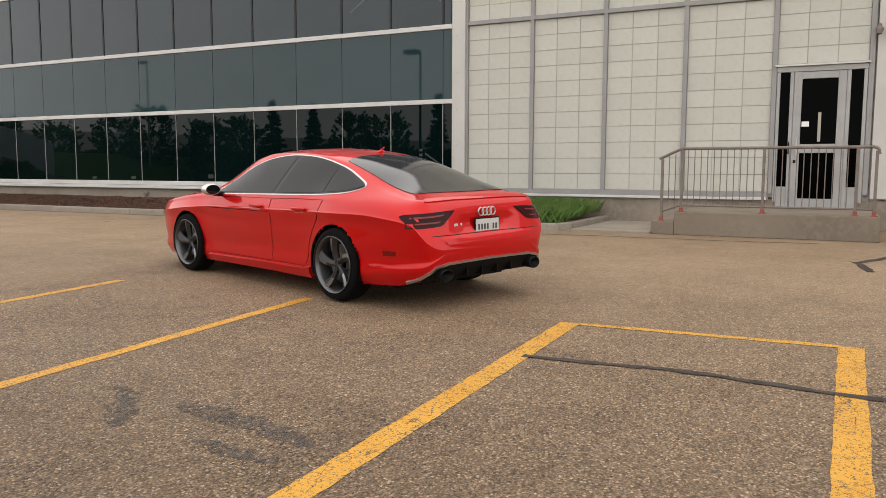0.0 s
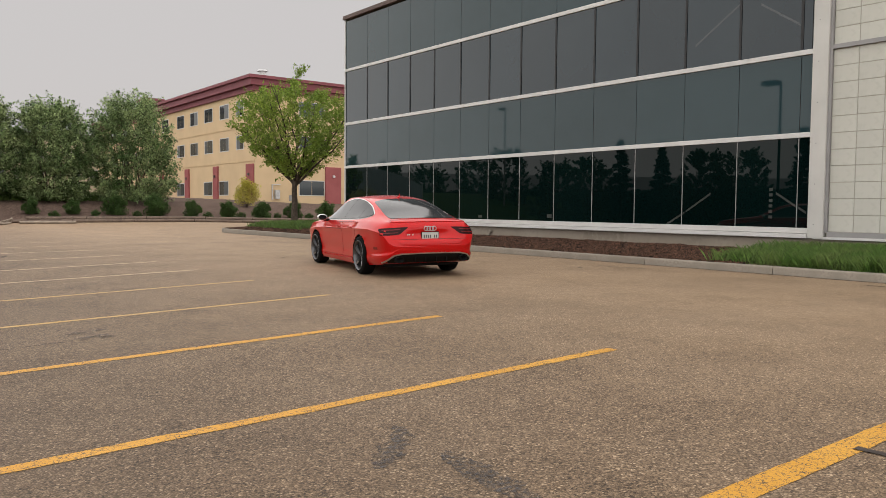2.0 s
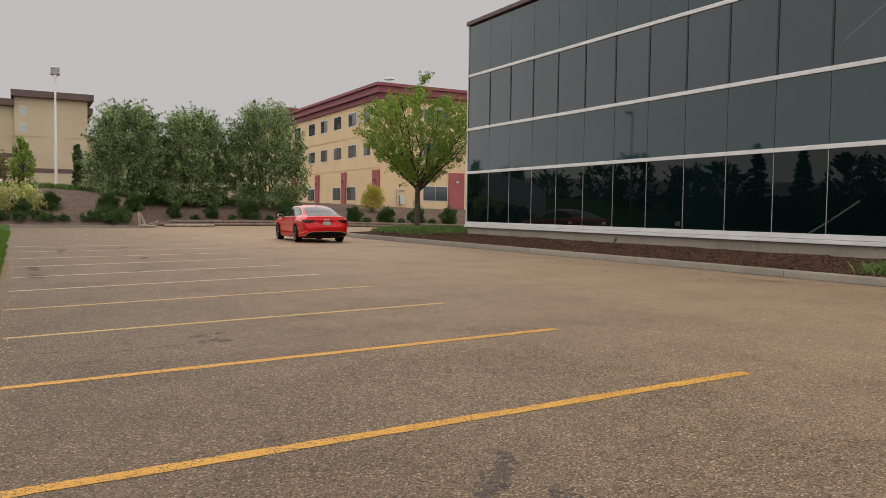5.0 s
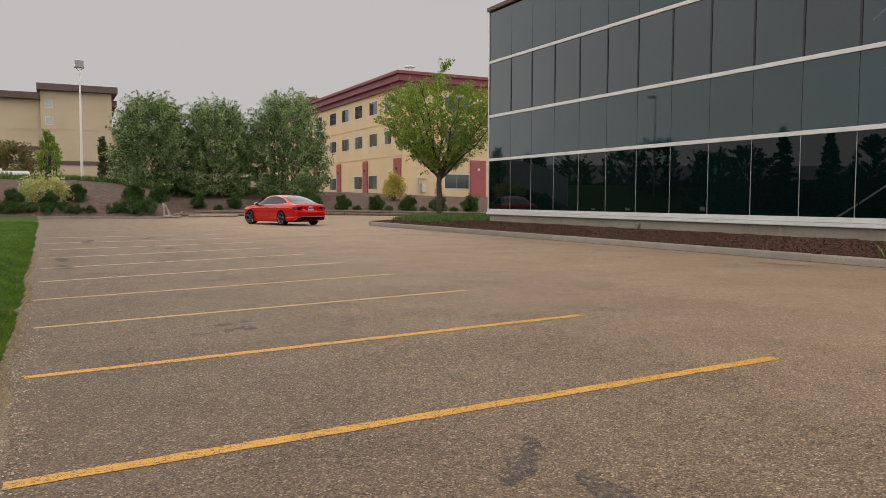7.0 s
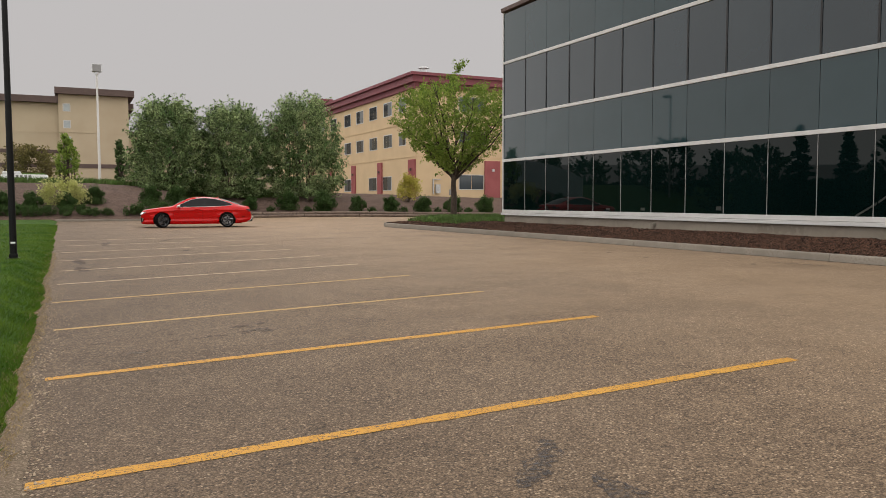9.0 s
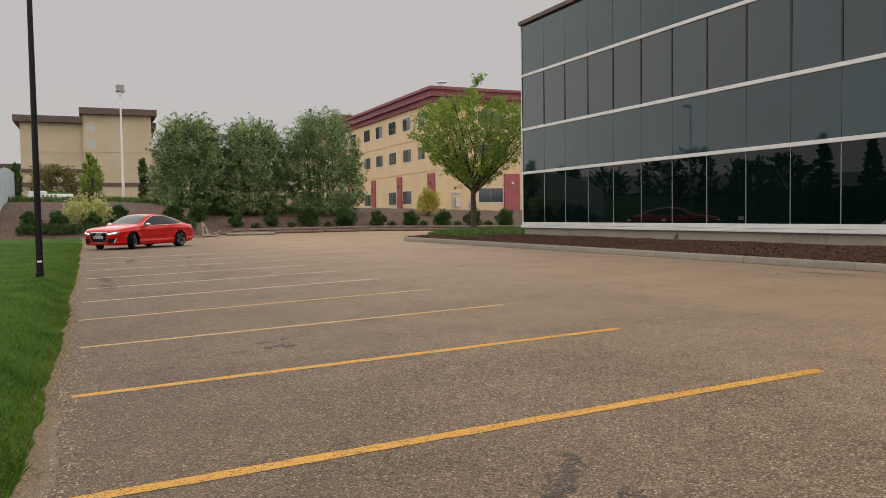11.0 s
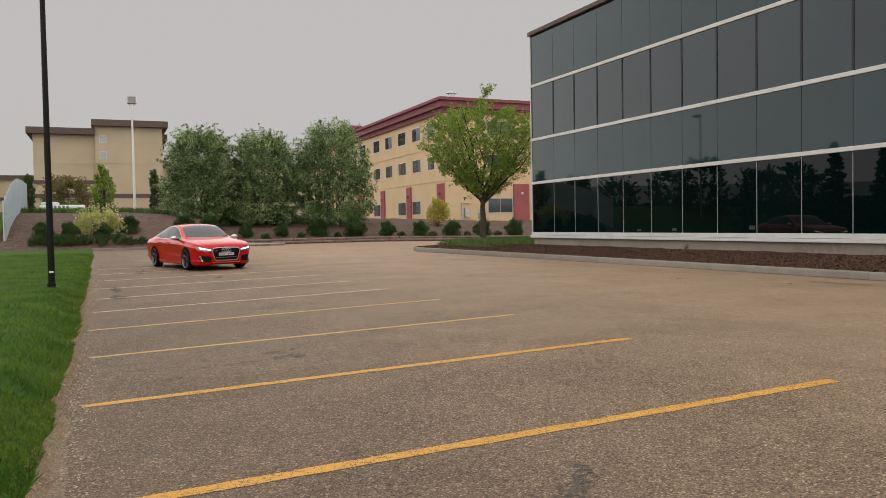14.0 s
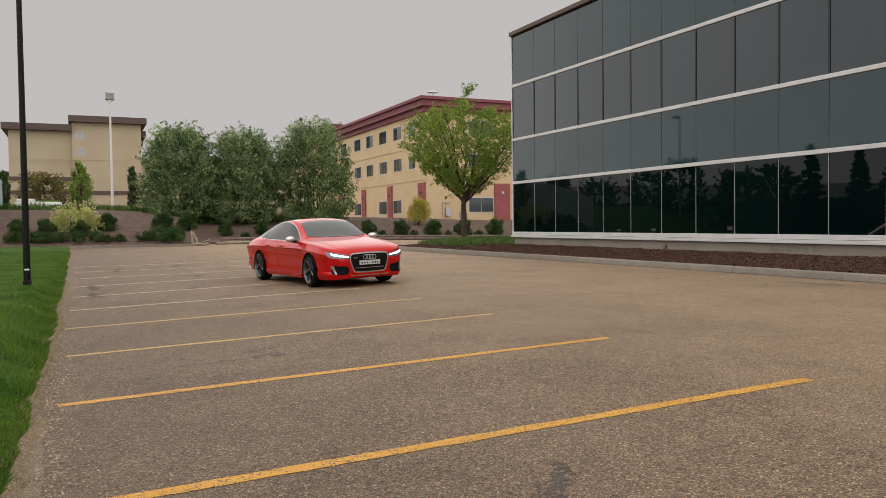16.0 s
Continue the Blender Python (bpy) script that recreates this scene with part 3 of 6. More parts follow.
END_X, FIRST_Y, STALL = 5.73, 4.46, 2.62
# line colour turns paler in steps, row by row towards the back
for k in range(10):
    y = FIRST_Y + STALL * k + (0.03 if k == 0 else 0)
    strip("stall_line", (0.24 + 0.03 * (k % 3), y), (END_X, y), 0.12 if k < 2 else 0.095, (M_YELLOW, M_YELLOW, M_TANLINE, M_TANLINE)[k] if k < 4 else M_PALELINE, "worn yellow parking stall line" if k < 2 else "pale yellow parking stall line", ragged=0.16)
strip("stall_line", (1.2, 1.915), (END_X, 1.86), 0.16, M_YELLOW, "wide worn yellow parking stall line", ragged=0.1)
strip("stall_line", (1.2, -0.125), (END_X + 0.06, -0.175), 0.162, M_YELLOW, "wide worn yellow parking stall line", ragged=0.1)
strip("stall_line", (END_X - 0.015, 1.79), (END_X + 0.055, -0.10), 0.085, M_YELLOW, "thin yellow closing line of a parking bay", ragged=0.2)
for k in range(3):
    y = FIRST_Y - STALL * (k + 2.75)
    strip("stall_line", (0.3, y), (END_X, y), 0.12, M_YELLOW, "worn yellow parking stall line", ragged=0.1)
# faint far bay lines at the back of the lot
for k in range(4):
    strip("stall_line", (9.5 + 3.0 * k, 52.5), (9.9 + 3.0 * k, 56.2), 0.17, M_PALELINE, "pale yellow stall line by the timber edging", lift=0.008)


def blob(name, centre, rx, ry, turn, mat, label, seed, lift=0.004, rough=0.35):
    """A stain or patch with an uneven outline."""
    bm = bmesh.new()
    n = 40
    c, s = math.cos(radians(turn)), math.sin(radians(turn))
    ring = []
    for i in range(n):
        a = 2 * math.pi * i / n
        k = 1 + rough * noise.noise((math.cos(a) * 1.6, math.sin(a) * 1.6, seed)) + rough * 0.6 * noise.noise((math.cos(a) * 5, math.sin(a) * 5, seed))
        u, v = math.cos(a) * rx * k, math.sin(a) * ry * k
        x, y = centre[0] + c * u - s * v, centre[1] + s * u + c * v
        ring.append(bm.verts.new((x, y, gz(x, y) + lift)))
    mid = bm.verts.new((*centre, gz(*centre) + lift))
    for i in range(n):
        bm.faces.new((ring[i], ring[(i + 1) % n], mid))
    return tagged(finish(name, bm, mat), label, "stain", kind="structure")


strip("sealed_crack", (4.63, 1.84), (4.62, -0.9), 0.065, M_TAR, "dark sealed crack across a bay", wobble=0.10, ragged=0.7, lift=0.0065, category="crack")


def smear(a, b, width, seed, lean=0.0):
    """A dragged tar smear: thick in the middle, frayed towards its ends."""
    a, b = Vector((*a, 0)), Vector((*b, 0))
    d = b - a
    side = Vector((-d.y, d.x, 0)).normalized()
    bm = bmesh.new()
    rows = []
    n = 48
    for i in range(n + 1):
        u = i / n
        fat = width / 2 * (math.sin(math.pi * min(1, max(0.0, u * 0.96 + 0.02))) ** 0.6)
        mid = a + d * u + side * (0.06 * noise.noise((u * 3.1, seed, 0)) + lean * math.sin(math.pi * u))
        lo = fat * (1 + 0.7 * noise.noise((u * 7, seed, 4)) + 0.4 * noise.noise((u * 23, seed, 4)))
        hi = fat * (1 + 0.7 * noise.noise((u * 7, seed, 9)) + 0.4 * noise.noise((u * 23, seed, 9)))
        rows.append([bm.verts.new((p.x, p.y, gz(p.x, p.y) + 0.0035)) for p in (mid - side * lo, mid + side * hi)])
    for r, q in zip(rows, rows[1:]):
        bm.faces.new((r[0], q[0], q[1], r[1]))
    bmesh.ops.recalc_face_normals(bm, faces=bm.faces)
    if bm.faces[:][0].normal.z < 0:
        bmesh.ops.reverse_faces(bm, faces=bm.faces)
    return tagged(finish("tar_patch", bm, M_PATCH), "smeared grey tar streak", "stain", kind="structure")


smear((2.90, 3.80), (2.38, 3.26), 0.17, 3.7, 0.05)
smear((2.84, 3.24), (2.58, 2.14), 0.19, 8.2, 0.03)
smear((2.42, 2.74), (2.39, 2.18), 0.11, 5.1)
for a, b, w, k in (((1.58, 26.5), (1.40, 24.8), 0.26, 1.3), ((3.50, 27.3), (3.12, 26.1), 0.2, 2.9), ((0.70, 20.4), (0.74, 18.9), 0.27, 6.4), ((0.62, 18.2), (0.78, 17.1), 0.26, 7.7), ((3.40, 22.0), (3.2, 21.3), 0.16, 9.9)):
    smear(a, b, w, k)
rng = random.Random(5)
for k in range(9):
    blob("oil_stain", (2.1 + rng.uniform(-0.35, 0.3), 8.57 + rng.uniform(-0.3, 0.3)), rng.uniform(0.05, 0.13), rng.uniform(0.02, 0.05), rng.uniform(-20, 20), M_STAIN, "small dark oil stain", k)
for k in range(4):
    blob("oil_stain", (1.62 + rng.uniform(-0.25, 0.25), 8.35 + rng.uniform(-0.3, 0.3)), rng.uniform(0.04, 0.1), 0.02, rng.uniform(-20, 20), M_STAIN, "small dark oil stain", k + 20)
blob("oil_stain", (1.05, 7.82), 0.10, 0.05, 10, M_STAIN, "small dark oil stain", 41)
blob("oil_stain", (0.75, 8.5), 0.14, 0.02, 5, M_STAIN, "small dark oil stain", 42)
blob("tar_patch", (2.62, 17.8), 0.15, 0.13, 0, M_PATCH, "ring-shaped dark stain", 31, rough=0.8)
strip("steel_offcut", (12.75, 9.55), (12.6, 10.65), 0.045, M_BLACK, "dark narrow strip lying on the asphalt", "debris", lift=0.012)
for x, y in ((11.6, 14.4), (11.3, 12.8), (8.4, 16.7), (12.0, 10.6)):
    blob("oil_stain", (x, y), 0.11, 0.05, 40, M_STAIN, "small dark oil stain", x)
strip("sealed_crack", (7.3, 24.6), (13.2, 24.4), 0.05, M_TAR, "long thin sealed crack", wobble=0.2, ragged=0.6, category="crack")
strip("sealed_crack", (8.8, 30.4), (13.2, 27.9), 0.05, M_TAR, "long thin sealed crack", wobble=0.2, ragged=0.6, category="crack")
strip("sealed_crack", (13.1, 5.6), (13.4, 0.2), 0.06, M_TAR, "long thin sealed crack near the landing", wobble=0.1, ragged=0.6, category="crack")
strip("tar_patch", (11.8, -0.75), (10.85, -0.30), 0.11, M_TAR, "bent dark tar mark", "stain", lift=0.004, ragged=0.5)
strip("tar_patch", (10.95, -0.30), (9.96, -0.43), 0.10, M_TAR, "bent dark tar mark", "stain", lift=0.0045, ragged=0.5)

# ---------------------------------------------------------------- kerb, planting bed, island
BED_Y0, KX = 5.1, 13.8
LX, WX = 14.22, 17.1


def bed_top(x, y):
    return gz(KX, min(y, 12)) + 0.13 + 0.13 * step(KX, 16.6, x) + 0.03 * noise.noise((x * 2, y * 2, 0))


def bed_sheet():
    return sheet(span(KX + 0.1, 17.2, 24), span(BED_Y0 + 0.1, 28.8, 90), bed_top)


tagged(finish("planting_bed", bed_sheet(), M_MULCH, smooth=True), "narrow bed of dark red-brown bark mulch along the facade", "planting bed", kind="structure")


def island_sheet():
    def top(x, y):
        rim = float(np.interp(x, [13.8, 14.3, 15.8, 17, 19, 22, 30, 44], [33.8, 34.9, 35.7, 38.4, 41.4, 43.4, 44.9, 45.9]))
        return bed_top(x, y) - 0.01 if y < rim else gz(x, y) - 0.15
    return sheet(span(KX + 0.1, 46, 90), span(28.7, 46.5, 60), top)


tagged(finish("tree_island", island_sheet(), M_MULCH, smooth=True), "kerbed island with mulch and grass under the tree", "planting bed", kind="structure")

kerb = thing("kerb", pose(0, 0, 0), "pale concrete kerb of jointed lengths", "kerb", kind="structure")


def kerb_stone(a, b, outside):
    """One cast length of kerb from a to b, with a rounded top edge towards outside."""
    a, b = Vector((*a, 0)), Vector((*b, 0))
    d = (b - a).normalized()
    a, b = a + d * 0.006, b - d * 0.006
    nrm = Vector((*outside, 0))
    bm = bmesh.new()
    prof = ((0.0, -0.12), (0.012, 0.10), (0.022, 0.13), (0.05, 0.148), (0.15, 0.15), (0.15, -0.12))
    rings = []
    for p in (a, b):
        z = gz(KX, min(p.y, 12))
        rings.append([bm.verts.new((p.x - nrm.x * u, p.y - nrm.y * u, z + h)) for u, h in prof])
    for i in range(len(prof)):
        j = (i + 1) % len(prof)
        bm.faces.new((rings[0][i], rings[0][j], rings[1][j], rings[1][i]))
    bm.faces.new(rings[0])
    bm.faces.new(rings[1][::-1])
    bmesh.ops.recalc_face_normals(bm, faces=bm.faces)
    return part("kerb_stone", bm, M_KERB, kerb, smooth=True, sharp=30)


y = BED_Y0
for length in (2.4, 2.9, 2.8, 3.0, 3.0, 2.9, 2.9, 3.0, 2.9, 2.8):
    kerb_stone((KX, y), (KX, y + length), (-1, 0))
    y += length
pts = [(KX, y)] + [(KX + 2.0 * (1 - math.cos(a)), y + 2.0 * math.sin(a)) for a in (0.5, 1.0, 1.57)] + [(17, y + 4.8), (19, y + 7.8), (22, y + 9.8), (30, y + 11.3), (44, y + 12.3)]
for p, q in zip(pts, pts[1:]):
    v = Vector((q[0] - p[0], q[1] - p[1])).normalized()
    kerb_stone(p, q, (-v.y, v.x))
for a0, a1 in ((0, 0.8), (0.8, 1.57)):
    p = (KX + 0.55 * (1 - math.cos(a0)), BED_Y0 - 0.55 * math.sin(a0))
    q = (KX + 0.55 * (1 - math.cos(a1)), BED_Y0 - 0.55 * math.sin(a1))
    v = Vector((q[0] - p[0], q[1] - p[1])).normalized()
    kerb_stone(p, q, (v.y, -v.x))
kerb_stone((KX + 0.55, BED_Y0 - 0.56), (17.1, BED_Y0 - 0.56), (0, -1))
tagged(finish("apron", boxes((KX + 0.35, 17.15, 3.03, 4.53, -0.1, 0.125), bevel=0.01), M_PLINTH), "flat concrete apron at the foot of the wall", "pavement", kind="structure")


strip("gutter_dirt", (KX - 0.035, BED_Y0), (KX - 0.035, 33.4), 0.06, M_TAR, "thin dark line of dirt at the foot of the kerb", "dirt", lift=0.004, ragged=0.6)
strip("gutter_dirt", (LX - 0.03, -0.70), (LX - 0.03, 3.0), 0.06, M_TAR, "thin dark line of dirt at the foot of the landing", "dirt", lift=0.004, ragged=0.7)


def chips(name, count, place, label):
    rng = random.Random(name)
    verts, faces = [], []
    for _ in range(count):
        x, y, z = place(rng)
        L, w, h = rng.uniform(0.015, 0.065), rng.uniform(0.006, 0.019), rng.uniform(0.008, 0.028)
        R = Euler((rng.uniform(-0.7, 0.7), rng.uniform(-0.7, 0.7), rng.uniform(0, 6.28))).to_matrix()
        i = len(verts)
        for u, v, t in ((-L, -w, 0), (L, -w * 0.6, 0), (L * 0.9, w, 0), (-L * 0.8, w, 0), (0, 0, h * 2)):
            p = R @ Vector((u, v, t))
            verts.append((x + p.x, y + p.y, z + p.z + 0.012))
        faces += [(i, i + 1, i + 4), (i + 1, i + 2, i + 4), (i + 2, i + 3, i + 4), (i + 3, i, i + 4)]
    return tagged(arrays(name, verts, faces, M_CHIP), label, "mulch", kind="stuff")


def chip_root(rng):
    y = rng.uniform(8.2, 34) if rng.random() > 0.4 else rng.uniform(8.2, 18)
    x = rng.uniform(KX + 0.15, 17.0) if rng.random() > 0.3 else rng.uniform(KX + 0.15, 15)
    return x, y, bed_top(x, y)


chips("bark_chips", 72000, chip_root, "loose red-brown bark chips on the bed")


def tall_root(rng):
    y = rng.choice((rng.uniform(4.9, 9.0), rng.uniform(4.9, 7.6), rng.gauss(6.0, 0.7)))
    x = rng.uniform(KX + 0.18, 17.0)
    y = min(10.2, max(4.75, y))
    return x, y, bed_top(x, y) - 0.01


blades("tall_grass", 19000, tall_root, 0.28, M_TALL, "tall unmown grass tufts against the plinth", 1.0, 0.0042)


def island_root(rng):
    y = rng.uniform(28.9, 38.5)
    x = rng.uniform(15.0, 27) + max(0, y - 34) * 0.8
    return x, y, bed_top(x, y)


blades("island_grass", 15000, island_root, 0.22, M_TALL, "rough grass on the tree island", 0.9, 0.016)


# ---------------------------------------------------------------- office building with the dark glass facade
# facade numbers are in the facade's own module space, placed by FACADE
FX, Y_CORNER, Y_GLASS, Y_PANEL = 13.6, 22.66, 6.82, 6.53
ROWS = (0.90, 2.57, 4.00, 5.77, 7.42)
FACADE = Matrix.Translation((17.1 - 13.6 * 1.2645, -0.09, -0.305)) @ Matrix.Diagonal((1.2645, 1.2645, 1.2645, 1))
office = thing("office_building", FACADE, "two-storey office building with dark glass and pale panel facade", "building")
part("wall", boxes((FX + 0.10, 44, -14, Y_CORNER - 0.02, 0.3, 7.40)), M_WHITE, office, "pale rendered core wall behind the facade")
part("plinth", boxes((FX + 0.02, FX + 0.14, -14, Y_CORNER - 0.03, -0.2, 0.765), (FX + 0.14, 44, Y_CORNER - 0.10, Y_CORNER - 0.04, -0.2, 0.765)), M_PLINTH, office, "weathered concrete plinth")
part("roof", boxes((FX + 0.11, 43.9, -13.9, Y_CORNER - 0.05, 7.402, 7.46)), M_ROOF, office)
part("parapet_cap", boxes((FX - 0.09, FX + 0.25, Y_GLASS - 0.25, Y_CORNER + 0.08, 7.43, 7.56), (FX + 0.25, 44, Y_CORNER - 0.2, Y_CORNER + 0.08, 7.43, 7.56), (FX - 0.06, FX + 0.25, -14, Y_GLASS - 0.25, 7.43, 7.56), bevel=0.012), M_BROWN, office, "dark metal parapet cap")
# glass side wall that turns the corner
joints = [Y_GLASS + 0.02, 7.04] + [7.04 + 1.19 * k for k in range(1, 13)] + [Y_CORNER]
for r in range(4):
    mat = (M_GLASS, M_SPANDREL, M_UPPER, M_SPANDREL)[r]
    gap = (0.007, 0.006, 0.024, 0.006)[r]
    z0, z1 = ROWS[r], ROWS[r + 1]
    for a, b in zip(joints, joints[1:]):
        part("glass_panel", boxes((FX, FX + 0.03, a + gap, b - gap, z0 + 0.045, z1 - 0.045)), mat, office)
        part("glass_joint", boxes((FX + 0.008 if r == 1 or r == 3 else FX - 0.012, FX + 0.05, b - gap + 0.001, b + gap - 0.001, z0 + 0.046, z1 - 0.046)), M_GASKET if r else M_GREYBAR, office)
for z, h in ((2.57, 0.045), (4.00, 0.045), (5.77, 0.045)):
    part("rail", boxes((FX - 0.035, FX + 0.05, Y_GLASS, Y_CORNER + 0.04, z - h, z + h), bevel=0.008), M_FRAME, office, "white aluminium rail between glass rows")
part("sill_rail", boxes((FX - 0.04, FX + 0.06, Y_GLASS, Y_CORNER + 0.045, 0.845, 0.944), (FX - 0.075, FX + 0.06, Y_GLASS, Y_CORNER + 0.07, 0.762, 0.838), bevel=0.008), M_FRAME, office, "white stepped sill below the glass")
part("corner_post", boxes((FX - 0.03, FX + 0.12, Y_CORNER, Y_CORNER + 0.05, 0.76, 7.43), bevel=0.006), M_FRAME, office, "white corner post")
for r in range(4):
    for k in range(5):
        a = FX + 0.16 + 1.2 * k
        part("side_glass_panel", boxes((a, a + 1.17, Y_CORNER - 0.015, Y_CORNER + 0.015, ROWS[r] + 0.045, ROWS[r + 1] - 0.045)), (M_GLASS, M_SPANDREL, M_UPPER, M_SPANDREL)[r], office)
# roof brace strips stuck on the opaque glass, tint dimmed as if behind; notices
M_BRACE = material("pale_strip_on_tinted_glass", (0.058, 0.060, 0.058), 0.03, ior=1.40, colour2=(0.042, 0.044, 0.042), scale=3)
M_BRACE_UP = material("pale_strip_on_upper_glass", (0.055, 0.062, 0.066), 0.02, ior=1.49, colour2=(0.046, 0.053, 0.057), scale=3)
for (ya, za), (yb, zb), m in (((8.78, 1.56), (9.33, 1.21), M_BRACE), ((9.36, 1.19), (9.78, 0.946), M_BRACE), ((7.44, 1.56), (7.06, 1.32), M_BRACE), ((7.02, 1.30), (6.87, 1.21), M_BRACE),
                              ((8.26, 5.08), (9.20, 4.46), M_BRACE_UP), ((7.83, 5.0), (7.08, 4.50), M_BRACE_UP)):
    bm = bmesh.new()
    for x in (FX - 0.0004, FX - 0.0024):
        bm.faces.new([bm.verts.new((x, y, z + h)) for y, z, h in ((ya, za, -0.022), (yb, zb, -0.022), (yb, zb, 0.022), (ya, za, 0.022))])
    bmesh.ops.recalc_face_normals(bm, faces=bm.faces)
    part("brace", bm, m, office, "flat pale strip on the dark glass, standing for a diagonal brace behind it")
for y, z, h in ((13.05, 1.02, 0.09), (15.6, 0.99, 0.07), (17.0, 0.98, 0.06)):
    part("notice", boxes((FX - 0.0028, FX - 0.0008, y, y + 0.16, z, z + h)), M_BRACE, office, "small pale notice on the glass")
for k in range(6):
    z = 1.10 + 0.10 * k
    part("letter_bar", boxes((FX - 0.0028, FX - 0.0008, 7.50, 7.57, z, z + 0.055)), M_BRACE, office, "pale bars of unreadable lettering on the glass")
bm = bmesh.new()
tube(bm, (FX + 0.02, 15.25, 0.64), (FX - 0.07, 15.25, 0.62), 0.055, 0.055, 14)
tube(bm, (FX - 0.07, 15.25, 0.62), (FX - 0.09, 15.25, 0.53), 0.055, 0.05, 14)
part("drain_outlet", bm, M_KERB, office, "grey bent drain outlet on the plinth", smooth=True)
# white pier between glass and panels
part("pier", boxes((FX - 0.06, FX + 0.08, Y_PANEL + 0.012, Y_GLASS, 0.768, 7.42), bevel=0.012), M_WHITE, office, "white sheet-metal pier")
for k in range(9):
    part("rivet", boxes((FX - 0.066, FX - 0.058, 6.70, 6.715, 1.0 + 0.7 * k, 1.015 + 0.7 * k)), M_GREYBAR, office)
# panel bays
BAYS = (Y_PANEL, 5.19, 3.815, 2.435, 1.03, -0.345)
TH = 0.282
tile_meshes = {}


def tile_mesh(w, h):
    key = (round(w, 3), round(h, 3))
    if key not in tile_meshes:
        bm = boxes((FX + 0.022, FX + 0.05, -w / 2, w / 2, -h / 2, h / 2), bevel=0.004)
        me = bpy.data.meshes.new("tile")
        bm.to_mesh(me)
        bm.free()
        me.materials.append(M_TILE)
        tile_meshes[key] = me
    return tile_meshes[key]


part("panel_backing", boxes((FX + 0.03, FX + 0.099, -0.345, Y_PANEL, 0.80, 7.42)), M_JOINT, office, "beige panel joints")
for y in BAYS:
    part("bay_bar", boxes((FX - 0.022, FX + 0.06, y - 0.037, y + 0.037, 0.86 if y > 1.1 or y < -0.3 else 0.86, 7.42), bevel=0.004), M_GREYBAR, office, "grey upright bar between panel bays")
part("base_bar", boxes((FX - 0.024, FX + 0.06, 1.07, Y_PANEL - 0.04, 0.80, 0.885), bevel=0.004), M_GREYBAR, office, "grey bar along the foot of the panels")
part("base_flashing", boxes((FX - 0.05, FX + 0.06, 1.05, Y_PANEL + 0.2, 0.755, 0.798), bevel=0.004), M_FRAME, office, "white flashing along the foot of the panels")
part("cross_bar", boxes((FX - 0.024, FX + 0.06, -0.3, Y_PANEL - 0.04, 3.985, 4.06), bevel=0.004), M_GREYBAR, office, "grey bar across the panels")


def tiles(y0, y1, z0, z1, rows):
    w = (y1 - y0 - 0.074) / 3
    h = (z1 - z0) / rows
    for c in range(3):
        for r in range(rows):
            ob = new("tile", tile_mesh(w - 0.011, h - 0.011))
            ob.parent = office
            ob.location = (0, y0 + 0.037 + w * (c + 0.5), z0 + h * (r + 0.5))


DOOR_TOP = 2.89
for y1, y0 in zip(BAYS, BAYS[1:]):
    tiles(y0, y1, 0.888 if y0 > 0 else DOOR_TOP + 0.04, 3.982, 11 if y0 > 0 else 4)
    tiles(y0, y1, 4.062, 5.47, 5)
bm = bmesh.new()
for y1, y0 in zip(BAYS, BAYS[1:]):
    for r in range(7):
        for c in range(3):
            w = (y1 - y0 - 0.074) / 3
            box(bm, FX + 0.006, FX + 0.05, y0 + 0.043 + w * c, y0 + 0.031 + w * (c + 1), 5.476 + 0.277 * r, 5.476 + 0.277 * r + 0.265)
tagged(part("upper_tiles", bm, M_TILE, office), kind="stuff")
for k in range(6):
    part("cladding_sheet", boxes((FX - 0.01, FX + 0.08, -0.40 - 0.6 * (k + 1) + 0.008, -0.40 - 0.6 * k - 0.008, 0.80, 7.42), bevel=0.006), M_WHITE, office, "white sheet-metal cladding")
part("cladding_sheet", boxes((FX, FX + 0.08, -14, -4.01, 0.80, 7.42)), M_WHITE, office, "white sheet-metal cladding")
for y in (-0.415, -0.60):
    bm = bmesh.new()
    tube(bm, (FX - 0.012, y, 3.43), (FX - 0.09, y, 3.43), 0.035, 0.035, 12)
    bmesh.ops.create_uvsphere(bm, u_segments=14, v_segments=8, radius=0.055, matrix=pose(FX - 0.11, y, 3.37))
    tube(bm, (FX - 0.11, y, 3.37), (FX - 0.125, y, 3.30), 0.05, 0.035, 12)
    light = finish("wall_light", bm, M_RAIL, smooth=True)
    light.matrix_world = FACADE
    tagged(light, "small round bronze floodlight on the wall", "wall light", "wall lights")

# entrance door
door = thing("door_1", FACADE, "closed grey aluminium entrance door with dark glass and sidelights", "door", kind="structure")
D0 = 0.63
part("frame", boxes((FX - 0.03, FX + 0.06, -0.30, 0.99, DOOR_TOP - 0.085, DOOR_TOP), (FX - 0.03, FX + 0.06, 0.935, 0.985, D0 + 0.1, DOOR_TOP - 0.087), (FX - 0.03, FX + 0.06, 0.735, 0.79, D0 + 0.02, DOOR_TOP - 0.087), (FX - 0.03, FX + 0.06, -0.075, -0.02, D0 + 0.02, DOOR_TOP - 0.087), (FX - 0.03, FX + 0.06, -0.30, -0.25, D0 + 0.1, DOOR_TOP - 0.087), bevel=0.006), M_ALU, door, "grey aluminium door frame")
part("drip_edge", boxes((FX - 0.07, FX + 0.02, -0.33, 1.02, DOOR_TOP + 0.004, DOOR_TOP + 0.03)), M_FRAME, door)
